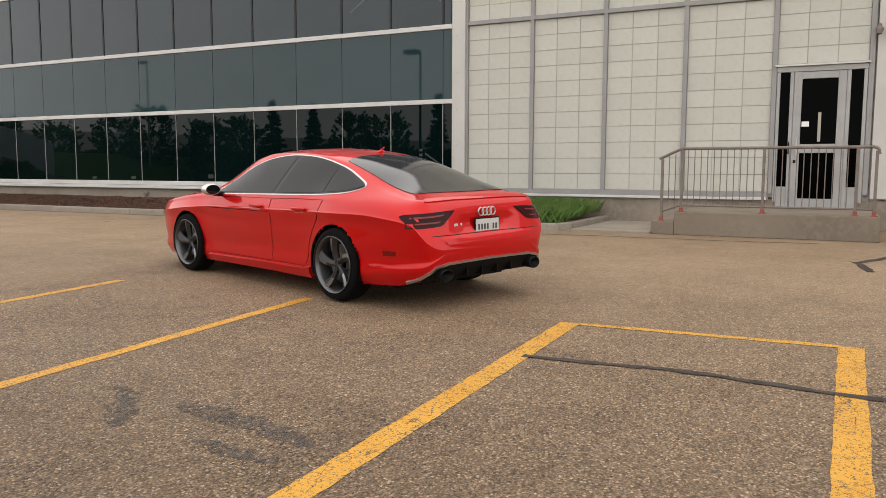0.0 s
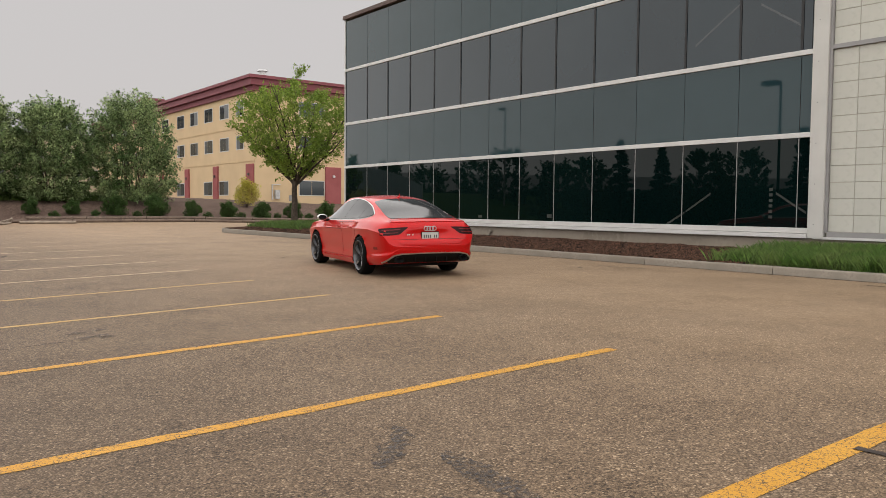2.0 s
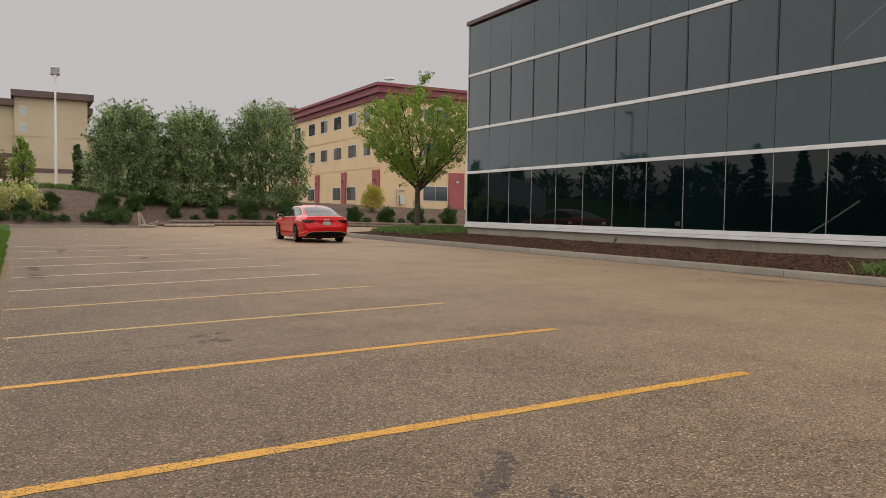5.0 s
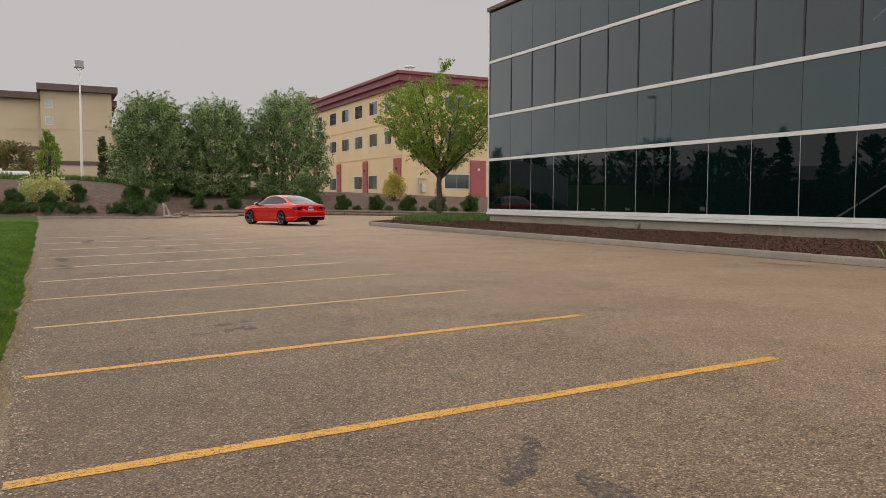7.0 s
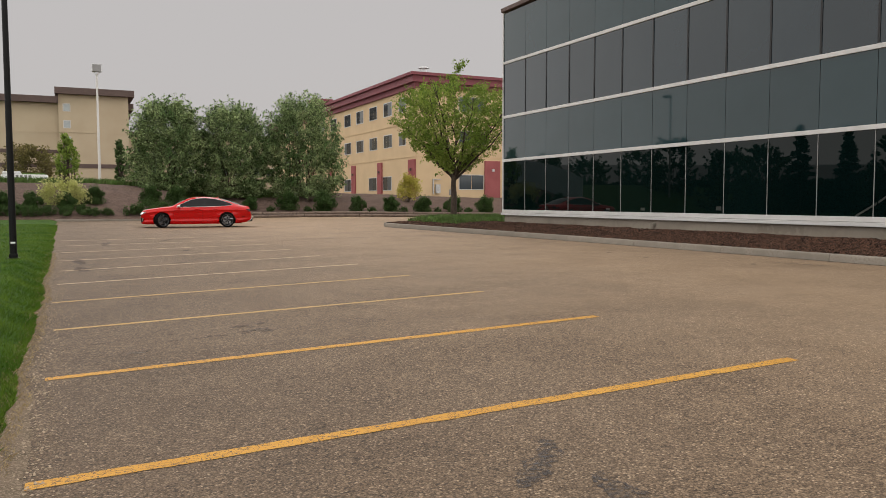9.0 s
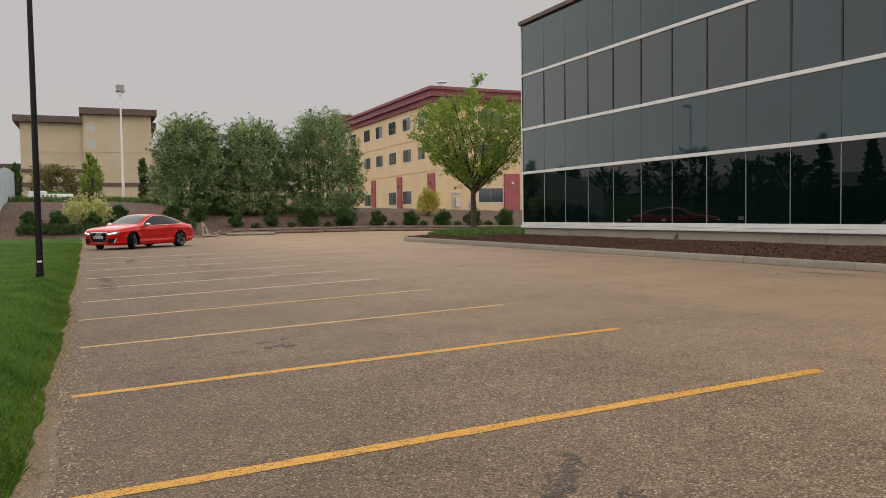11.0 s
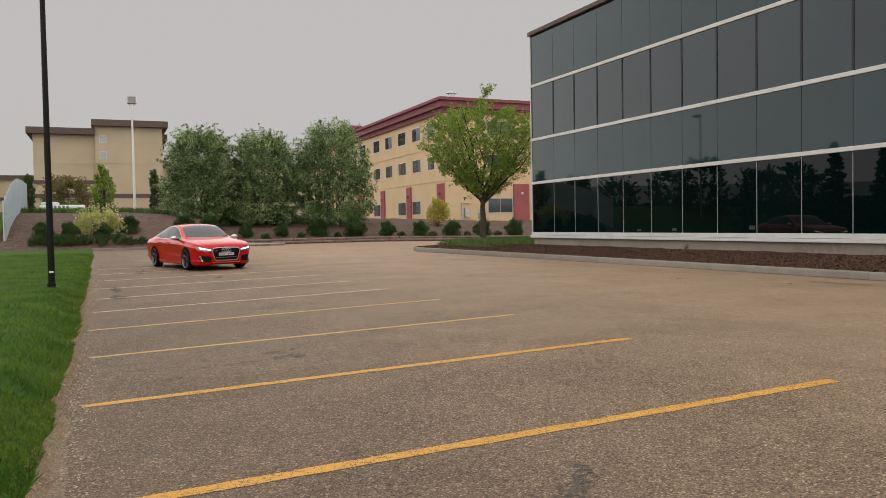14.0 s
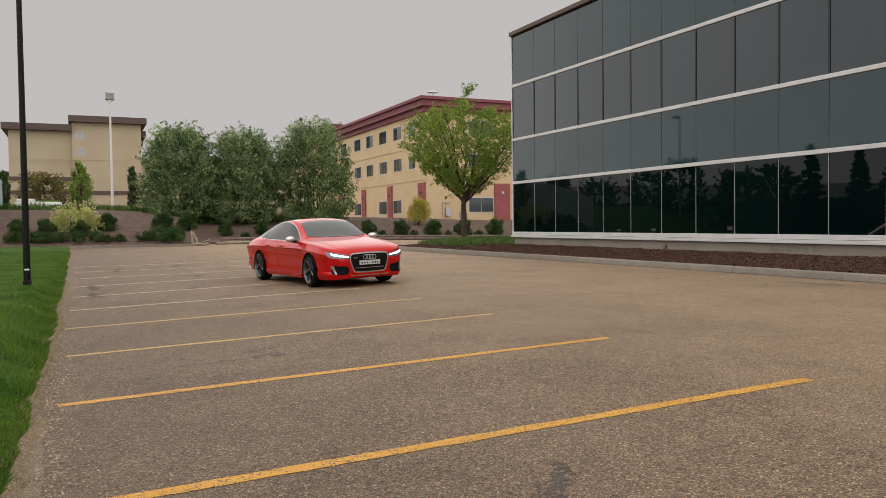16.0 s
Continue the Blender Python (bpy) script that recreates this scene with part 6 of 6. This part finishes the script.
def car_wheel(name, car, x, s):
    """Wheel with its tyre, five-blade rim and brake disc; it turns about its own y axis."""
    bm = lathe([(0.0, 0.075), (0.03, 0.075), (0.034, 0.06), (0.034, -0.02)], 24)
    hub = part("wheel", bm, M_RIM, car, "twenty-one inch grey five-blade alloy wheel", smooth=True)
    tyre = [(0.268, -0.105), (0.30, -0.115), (0.328, -0.108), (0.342, -0.086), (WHEEL_R, -0.05), (WHEEL_R, 0.05), (0.343, 0.084), (0.333, 0.108), (0.305, 0.120), (0.268, 0.118), (0.262, 0.11)]
    part("tyre", lathe(tyre, 56), M_TYRE, hub, smooth=True, sharp=50)
    part("rim_lip", lathe([(0.262, 0.112), (0.272, 0.128), (0.268, 0.132), (0.258, 0.124), (0.246, 0.10), (0.238, 0.02), (0.236, -0.10)], 56), M_RIMLIP, hub, smooth=True, sharp=50)
    part("brake_disc", lathe([(0.05, 0.0), (0.19, 0.0), (0.19, -0.03), (0.05, -0.03)], 40), M_DISC, hub)
    part("rim_back", lathe([(0.0, -0.06), (0.24, -0.06)], 40), M_PLASTIC, hub)
    for k in range(5):
        bm = bmesh.new()
        a0 = 2 * math.pi * k / 5
        rows = []
        for i in range(7):
            r = 0.03 + 0.218 * i / 6
            tw = a0 + 0.30 * (i / 6) ** 1.5 * s
            half = (0.026 + 0.016 * i / 6 + 0.014 * (i / 6) ** 3) / r
            half = min(half, 0.62)
            depth = 0.075 + 0.03 * (i / 6)
            row = []
            for da, dy in ((-half, -0.03), (-half * 0.92, 0.0), (-half * 0.1, 0.008), (half * 0.95, -0.018), (half, -0.04)):
                row.append(bm.verts.new((r * math.cos(tw + da), depth + dy, r * math.sin(tw + da))))
            rows.append(row)
        for p, q in zip(rows, rows[1:]):
            for j in range(4):
                bm.faces.new((p[j], p[j + 1], q[j + 1], q[j]))
        bmesh.ops.recalc_face_normals(bm, faces=bm.faces)
        for f in bm.faces:
            if f.normal.y < 0:
                f.normal_flip()
        spoke = part("spoke", bm, [M_RIM, M_RIMCUT], hub, smooth=True, sharp=25)
        for i, poly in enumerate(spoke.data.polygons):
            poly.material_index = 1 if i % 4 == 1 and i // 4 > 2 else 0
    for k in range(5):
        a = 2 * math.pi * (k + 0.5) / 5
        part("bolt", tube(bmesh.new(), (0.05 * math.cos(a), 0.05, 0.05 * math.sin(a)), (0.05 * math.cos(a), 0.072, 0.05 * math.sin(a)), 0.008, 0.008, 8), M_RIMCUT, hub)
    return hub


def ring_bm(y, z, x, r, tubr, sgn):
    bm = bmesh.new()
    n, m = 28, 8
    rows = []
    for i in range(n):
        a = 2 * math.pi * i / n
        rows.append([bm.verts.new((x + sgn * math.sin(2 * math.pi * j / m) * tubr, y + math.cos(a) * (r + math.cos(2 * math.pi * j / m) * tubr), z + math.sin(a) * (r + math.cos(2 * math.pi * j / m) * tubr))) for j in range(m)])
    for i in range(n):
        for j in range(m):
            bm.faces.new((rows[i][j], rows[(i + 1) % n][j], rows[(i + 1) % n][(j + 1) % m], rows[i][(j + 1) % m]))
    bmesh.ops.recalc_face_normals(bm, faces=bm.faces)
    return bm


def surf_x(y, z, s):
    hit = skin.ray_cast(Vector((4 * s, y, z)), Vector((-s, 0, 0)))[0]
    return hit.x if hit else 2.3 * s


def build_car():
    car = thing("car", pose(0, 0, 0), "glossy red four-door fastback car with dark glass and grey alloy wheels", "car")
    body = part("body", body_mesh(), M_RED, car, smooth=True, sharp=50)
    for ax in (AXLE, -AXLE):
        for s in (1, -1):
            bm = bmesh.new()
            rows = []
            for i in range(25):
                a = math.pi * (-0.12 + 1.24 * i / 24)
                rows.append([bm.verts.new((ax + math.cos(a) * (ARCH_R + d), s * y, ARCH_Z + math.sin(a) * (ARCH_R + d))) for y, d in ((0.935, 0.004), (0.925, -0.004), (0.5, 0.0))])
            for p, q in zip(rows, rows[1:]):
                for j in range(2):
                    bm.faces.new((p[j], p[j + 1], q[j + 1], q[j]))
            part("wheel_arch", bm, M_PLASTIC, car, smooth=True)
            part("arch_back", boxes((ax - 0.42, ax + 0.42, s * 0.46, s * 0.50, 0.2, 0.75)), M_PLASTIC, car)
    part("underbody", boxes((-2.12, 2.2, -0.70, 0.70, 0.17, 0.30), (-1.0, 1.0, -0.83, 0.83, 0.17, 0.299)), M_PLASTIC, car, "black underbody")
    # side glass with silver surround
    day = smooth_outline([(0.80, 0.965), (0.52, 1.135), (0.15, 1.295), (-0.30, 1.366), (-0.80, 1.346), (-1.25, 1.252), (-1.55, 1.150), (-1.685, 1.092), (-1.665, 1.058), (-1.45, 1.018), (-0.90, 0.99), (0.0, 0.97), (0.60, 0.958)])
    for s in (1, -1):
        part("window_surround", panel(grown(day, 0.010), "y", 0.003, sign=s), M_CHROME, car, "matte silver window surround", smooth=True)
        part("window_pillar", panel(grown(day, -0.002), "y", 0.007, sign=s), M_TRIMBLACK, car, smooth=True)

        def pane(lo, hi):
            """The stretch of the window between two slanted pillars."""
            bm = panel(grown(day, -0.012), "y", 0.0095, sign=s)
            for (px, lean), keep in ((lo, 1), (hi, -1)):
                bmesh.ops.bisect_plane(bm, geom=bm.verts[:] + bm.edges[:] + bm.faces[:], plane_co=(px, 0, 1.0), plane_no=Vector((-keep, 0, -keep * lean)), clear_outer=True)
            return bm
        part("side_window", pane((-0.33, 0.42), (2, 0)), M_CARGLASS, car, "dark tinted front side window", smooth=True)
        part("side_window", pane((-1.20, -0.02), (-0.41, 0.42)), M_CARGLASS, car, "dark tinted rear side window", smooth=True)
        part("quarter_window", pane((-3, 0), (-1.225, -0.02)), M_CARGLASS, car, "dark tinted quarter window", smooth=True)
        # doors
        for outline, hx0 in (([(0.93, 0.88), (0.95, 0.60), (0.90, 0.33), (0.86, 0.285), (-0.30, 0.285), (-0.335, 0.30), (-0.345, 0.6), (-0.33, 0.93), (0.2, 0.925), (0.86, 0.918)], -0.10),
                             ([(-0.36, 0.93), (-0.37, 0.6), (-0.365, 0.30), (-0.40, 0.285), (-0.92, 0.285), (-0.985, 0.34), (-1.02, 0.50), (-1.10, 0.66), (-1.19, 0.78), (-1.25, 0.945), (-0.8, 0.94)], -0.90)):
            part("door_gap", panel(grown(outline, 0.004), "y", 0.0008, sign=s), M_PLASTIC, car)
            d = part("door", panel(grown(outline, -0.002), "y", 0.0035, sign=s), M_RED, car, smooth=True)
            part("handle_cup", panel(smooth_outline([(hx0 + 0.10, 0.81), (hx0 - 0.09, 0.815), (hx0 - 0.09, 0.875), (hx0 + 0.10, 0.87)], 3), "y", 0.0045, sign=s), M_RED, d, "dished panel behind the handle")
            bm = bmesh.new()
            yy = skin.ray_cast(Vector((hx0, 2 * s, 0.845)), Vector((0, -s, 0)))[0].y
            box(bm, hx0 - 0.115, hx0 + 0.115, yy + s * 0.012, yy + s * 0.034, 0.832, 0.862, bevel=0.009)
            part("handle", bm, M_RED, d, smooth=True)
        part("sill", panel([(0.99, 0.19), (-1.02, 0.19), (-1.05, 0.285), (-0.9, 0.275), (0.98, 0.255)], "y", 0.034, 0.03, sign=s), M_RED, car, "flared red side sill", smooth=True)
        part("fuel_flap" if s < 0 else "side_marker", panel([(-2.12, 0.485), (-2.27, 0.49), (-2.27, 0.53), (-2.12, 0.53)], "y", 0.003, sign=s), M_MARKER, car, "small dark red side marker")
        # mirror
        bm = bmesh.new()
        bmesh.ops.create_uvsphere(bm, u_segments=20, v_segments=12, radius=1, matrix=Matrix.LocRotScale((0.69, s * 1.012, 1.0), Euler((0, 0, radians(-10 * s))), (0.085, 0.108, 0.066)))
        for v in bm.verts:
            v.co.x = max(v.co.x, 0.645)
        m = part("mirror", bm, M_MIRROR, car, "silver door mirror", smooth=True)
        part("mirror_foot", tube(bmesh.new(), (0.70, s * 0.86, 0.945), (0.71, s * 0.98, 0.955), 0.03, 0.024, 10), M_PLASTIC, m)
        bm = tube(bmesh.new(), (0, 0, 0), (0.004, 0, 0), 1, 1, 24)
        bmesh.ops.transform(bm, matrix=Matrix.Translation((0.6395, s * 1.014, 1.0)) @ Matrix.Diagonal((1, 0.084, 0.052, 1)), verts=bm.verts)
        part("mirror_glass", bm, M_CARGLASS, m)
        # lamps
        tail = smooth_outline([(0.41, 0.872), (0.43, 0.878), (0.64, 0.872), (0.83, 0.857), (0.872, 0.845), (0.882, 0.818), (0.88, 0.757), (0.86, 0.738), (0.66, 0.745), (0.57, 0.76), (0.49, 0.815)], 4)
        t = part("tail_lamp", panel(mirrored(tail, s), "x", 0.006, sign=-1), M_TAIL, car, "dark red tail lamp", smooth=True)
        part("light_strip", panel(mirrored([(0.55, 0.850), (0.85, 0.830), (0.85, 0.817), (0.56, 0.835)], s), "x", 0.009, sign=-1), M_TAILBAR, t, "red light strip", smooth=True)
        part("light_strip", panel(mirrored([(0.60, 0.792), (0.84, 0.78), (0.84, 0.769), (0.61, 0.780)], s), "x", 0.009, sign=-1), M_TAILBAR, t, "red light strip", smooth=True)
        head = smooth_outline([(0.455, 0.65), (0.64, 0.705), (0.80, 0.735), (0.862, 0.745), (0.872, 0.69), (0.83, 0.63), (0.66, 0.595), (0.48, 0.59)], 4)
        h = part("headlamp", panel(mirrored(head, s), "x", 0.006, sign=1), M_LAMP, car, "clear slanted headlamp", smooth=True)
        part("daytime_light", panel(mirrored([(0.475, 0.620), (0.66, 0.640), (0.775, 0.664), (0.81, 0.69), (0.81, 0.712), (0.775, 0.704), (0.66, 0.674), (0.475, 0.640)], s), "x", 0.010, sign=1), M_DRL, h, "lit white daytime running light", smooth=True)
        intake = smooth_outline([(0.50, 0.435), (0.68, 0.455), (0.785, 0.465), (0.79, 0.30), (0.66, 0.27), (0.51, 0.28), (0.47, 0.35)], 3)
        i = part("air_intake", panel(mirrored(intake, s), "x", 0.005, sign=1), M_PLASTIC, car, "black side air intake", smooth=True)
        part("blade", panel(mirrored([(0.715, 0.29), (0.745, 0.29), (0.815, 0.455), (0.77, 0.465)], s), "x", 0.012, sign=1), M_CHROME, i, "silver intake blade", smooth=True)
    # screens
    ws_half = [(1.00, 0.40), (0.94, 0.64), (0.91, 0.685), (0.86, 0.685), (0.60, 0.64), (0.34, 0.585), (0.29, 0.55), (0.265, 0.3)]
    ws = smooth_outline([(1.03, 0.0)] + ws_half + [(0.25, 0.0)] + [(x, -y) for x, y in ws_half[::-1]])
    part("windscreen", panel(ws, "z", 0.006, cell=0.07), M_SCREEN, car, "sloping windscreen that mirrors the grey sky", smooth=True)
    rw_half = [(-1.16, 0.35), (-1.19, 0.50), (-1.23, 0.545), (-1.60, 0.585), (-2.0, 0.615), (-2.17, 0.61), (-2.23, 0.55), (-2.275, 0.28)]
    rw = smooth_outline([(-1.145, 0.0)] + rw_half + [(-2.29, 0.0)] + [(x, -y) for x, y in rw_half[::-1]])
    part("rear_window", panel(rw, "z", 0.006, cell=0.07), M_REARGLASS, car, "large dark fastback rear window", smooth=True)
    for s in (1, -1):
        part("bonnet_gap", panel([(1.05, 0.735 * s), (1.6, 0.71 * s), (2.05, 0.63 * s), (2.05, 0.636 * s), (1.6, 0.717 * s), (1.05, 0.742 * s)][::s], "z", 0.001), M_PLASTIC, car)
        part("boot_gap", panel([(-2.24, 0.60 * s), (-2.43, 0.71 * s), (-2.43, 0.716 * s), (-2.24, 0.607 * s)][::s], "z", 0.001), M_PLASTIC, car)
    part("boot_gap", panel([(-0.72, 0.665), (0.72, 0.665), (0.72, 0.671), (-0.72, 0.671)], "x", 0.0015, sign=-1), M_PLASTIC, car)
    bm = bmesh.new()
    for p, q, r in (((-0.98, 0, 1.385), (-1.10, 0, 1.412), 0.03), ((-1.02, 0, 1.39), (-1.115, 0, 1.452), 0.016)):
        tube(bm, p, q, r, r * 0.35, 10)
    part("antenna", bm, M_RED, car, "red shark-fin antenna", smooth=True)
    part("spoiler_lip", panel([(-2.36, -0.62), (-2.36, 0.62), (-2.45, 0.70), (-2.468, 0.66), (-2.475, 0), (-2.468, -0.66), (-2.45, -0.70)], "z", 0.012, 0.02), M_RED, car, smooth=True)
    # grille, badge rings, plates
    gr_half = [(0.36, 0.675), (0.405, 0.655), (0.42, 0.60), (0.41, 0.52), (0.355, 0.365), (0.33, 0.335), (0.28, 0.325)]
    gr = smooth_outline(gr_half + [(0, 0.32)] + [(-y, z) for y, z in gr_half[::-1]] + [(0, 0.685)], 3)
    g = part("grille", panel(gr, "x", 0.012, sign=1), M_TRIMBLACK, car, "black honeycomb grille", smooth=True)
    part("grille_frame", panel(grown(gr, 0.026), "x", 0.006, sign=1), M_CHROME, g, "silver grille frame", smooth=True)
    for k in range(7):
        z = 0.37 + 0.042 * k
        w = 0.31 + 0.09 * min(1, (z - 0.34) / 0.18) - 0.02
        part("grille_bar", panel([(-w, z), (w, z), (w, z + 0.009), (-w, z + 0.009)], "x", 0.016, sign=1), M_PLASTIC, g)
    part("grille_bar", panel([(-0.33, 0.392), (0.33, 0.392), (0.33, 0.401), (-0.33, 0.401)], "x", 0.018, sign=1), M_CHROME, g, "silver grille bar")
    for s, z, r in ((1, 0.612, 0.046), (-1, 0.852, 0.036)):
        for k in range(4):
            y = (k - 1.5) * r * 1.45
            part("badge_ring", ring_bm(y, z, surf_x(0, z, s) + s * 0.022, r, 0.0065, s), M_CHROME, car, "silver badge ring", smooth=True)
    for s, z0, z1, w in ((1, 0.455, 0.545, 0.24), (-1, 0.655, 0.785, 0.155)):
        x = surf_x(0, (z0 + z1) / 2, s) + s * 0.02
        lean = surf_x(0, z1, s) - surf_x(0, z0, s)
        bm = boxes((x, x + s * 0.006, -w, w, z0, z1), bevel=0.002)
        p = part("number_plate", bm, M_PLATE, car, "white number plate with dark bars")
        part("plate_frame", boxes((x - s * 0.008, x - s * 0.001, -w - 0.012, w + 0.012, z0 - 0.014, z1 + 0.012)), M_PLASTIC, p)
        for k in range(7):
            y = (k - 3) * w * 0.25
            if k != 3 - (s < 0):
                part("character_bar", boxes((x + s * 0.0065, x + s * 0.0085, y - w * 0.075, y + w * 0.065, z0 + (z1 - z0) * 0.26, z0 + (z1 - z0) * 0.66)), M_DARKBAR, p)
    for k, w in enumerate((0.020, 0.018, 0.0, 0.020)):
        if w:
            y = 0.43 - 0.034 * k
            part("model_badge", panel([(y - w, 0.738), (y, 0.738), (y, 0.760), (y - w, 0.760)], "x", 0.004, sign=-1), M_BADGE, car, "small silver badge bar")
    part("model_badge", panel([(-0.36, 0.595), (-0.28, 0.595), (-0.28, 0.61), (-0.36, 0.61)], "x", 0.020, sign=1), M_CHROME, car, "small silver badge bars")
    # front lip and rear diffuser
    part("front_splitter", panel([(-0.42, 0.235), (0.42, 0.235), (0.44, 0.255), (-0.44, 0.255)], "x", 0.012, 0.02, sign=1), M_CHROME, car, "silver front splitter", smooth=True)
    df = smooth_outline([(-0.77, 0.315), (-0.69, 0.385), (-0.55, 0.415), (0, 0.422), (0.55, 0.415), (0.69, 0.385), (0.77, 0.315), (0.74, 0.275), (0.45, 0.275), (0, 0.275), (-0.45, 0.275), (-0.74, 0.275)], 3)
    d = part("diffuser", panel(df, "x", 0.012, sign=-1), M_PLASTIC, car, "black rear diffuser", smooth=True)
    lip = [(-0.83, 0.275), (-0.77, 0.345), (-0.69, 0.405), (-0.55, 0.432), (0, 0.44), (0.55, 0.432), (0.69, 0.405), (0.77, 0.345), (0.83, 0.275)]
    part("diffuser_trim", panel(lip + [(y * 0.985, z - 0.017) for y, z in lip[::-1]], "x", 0.018, 0.01, sign=-1), M_CHROME, d, "silver trim over the diffuser", smooth=True)
    for s in (1, -1):
        bm = lathe([(0.050, -0.06), (0.056, 0.06), (0.050, 0.065), (0.043, 0.05), (0.0, 0.0)], 24)
        for v in bm.verts:
            v.co = Vector((-2.565 - v.co.y, s * 0.60 + v.co.x * 1.45, 0.325 + v.co.z))
        part("exhaust", bm, M_PLASTIC, car, "large black oval exhaust", smooth=True)
    for k in range(4):
        y = (k - 1.5) * 0.2
        part("diffuser_fin", boxes((-2.585, -2.40, y - 0.006, y + 0.006, 0.285, 0.36)), M_PLASTIC, d)
    return car


def wheel_sets(car):
    out = []
    for x in (AXLE, -AXLE):
        for s in (1, -1):
            w = car_wheel("wheel", car, x, s)
            out.append((w, x, s))
            cal = part("brake_caliper", boxes((x - 0.20, x - 0.10, s * (TRACK - 0.03), s * (TRACK + 0.05), 0.30, 0.48), bevel=0.015), M_RIM, car)
    return out


car = build_car()
wheels = wheel_sets(car)


# ---------------------------------------------------------------- movement
# seconds, place and heading of the car
DRIVE = ((0, 7.02, 5.24, 71.7), (0.5, 7.47, 6.96, 72.8), (1, 7.92, 8.78, 73.8), (1.5, 8.43, 10.92, 75.3), (2, 8.87, 13.2, 77.1), (2.5, 9.2, 15.6, 79.6), (3, 9.49, 18.2, 82.2),
         (3.5, 9.81, 21.25, 83.7), (4.2, 10.27, 25.8, 85.4), (5.3, 10.85, 31.8, 87), (6.5, 11.1, 35.9, 92.3), (7, 10.6, 37.4, 105.5), (7.5, 9.62, 38.4, 121.9), (8, 8.42, 38.95, 139), (8.5, 7.18, 39.05, 156.3),
         (9, 5.95, 38.7, 172), (9.6, 4.6, 38.2, 188.5), (10.4, 3.05, 37.1, 211), (11.5, 1.92, 34.9, 238.3), (12, 1.8, 33.5, 254.4), (12.5, 1.9, 31.9, 267), (13, 2.22, 30.3, 278), (13.5, 2.7, 28.65, 283.6),
         (14, 3.32, 27.1, 284.9), (14.5, 3.96, 25.4, 284.8), (15, 4.5, 22.9, 283.2), (15.5, 4.99, 20.2, 280.7), (16, 5.51, 17.6, 278.6))


def drive(t):
    """Place and heading at t seconds, gliding through the rows."""
    r = DRIVE
    i = min(len(r) - 2, max(0, sum(1 for q in r if q[0] <= t) - 1))
    a, b = r[i], r[i + 1]
    p, n = r[max(0, i - 1)], r[min(len(r) - 1, i + 2)]
    h = b[0] - a[0]
    s = (t - a[0]) / h
    out = []
    for k in (1, 2, 3):
        ta = (b[k] - p[k]) / (b[0] - p[0]) * h
        tb = (n[k] - a[k]) / (n[0] - a[0]) * h
        out.append(a[k] * (1 + 2 * s) * (1 - s) ** 2 + ta * s * (1 - s) ** 2 + b[k] * s * s * (3 - 2 * s) + tb * s * s * (s - 1))
    return out


def car_pose(t):
    x, y, h = drive(t)
    c, s = math.cos(radians(h)), math.sin(radians(h))
    f, b = gz(x + c * AXLE, y + s * AXLE), gz(x - c * AXLE, y - s * AXLE)
    l, r = gz(x - s * TRACK, y + c * TRACK), gz(x + s * TRACK, y - c * TRACK)
    return Matrix.Translation((x, y, (f + b) / 2 + 0.003)) @ Euler((0, 0, radians(h))).to_matrix().to_4x4() @ Euler((math.atan2(l - r, 2 * TRACK), -math.atan2(f - b, 2 * AXLE), 0)).to_matrix().to_4x4()


def motions():
    walk(car, [(k * 0.2, car_pose(k * 0.2)) for k in range(81)])
    dt = 0.1
    turned, steer = [0.0], []
    for k in range(161):
        t = k * dt
        a, b = drive(max(0, t - 0.15)), drive(min(16, t + 0.15))
        ds = math.hypot(b[0] - a[0], b[1] - a[1])
        steer.append(math.degrees(math.atan(2 * AXLE * radians(b[2] - a[2]) / max(0.2, ds))))
        if k:
            p, q = drive(t - dt), drive(t)
            turned.append(turned[-1] + math.degrees(math.hypot(q[0] - p[0], q[1] - p[1]) / WHEEL_R))
    for w, x, s in wheels:
        rows = []
        for k in range(161):
            side = max(-34, min(34, steer[k])) if x > 0 else 0
            m = Matrix.Translation((x, s * TRACK, WHEEL_R)) @ pose(0, 0, 0, 0, 0, side + (0 if s > 0 else 180)) @ pose(0, 0, 0, 0, turned[k] * s, 0)
            rows.append((k * dt, m))
        walk(w, rows)


motions()
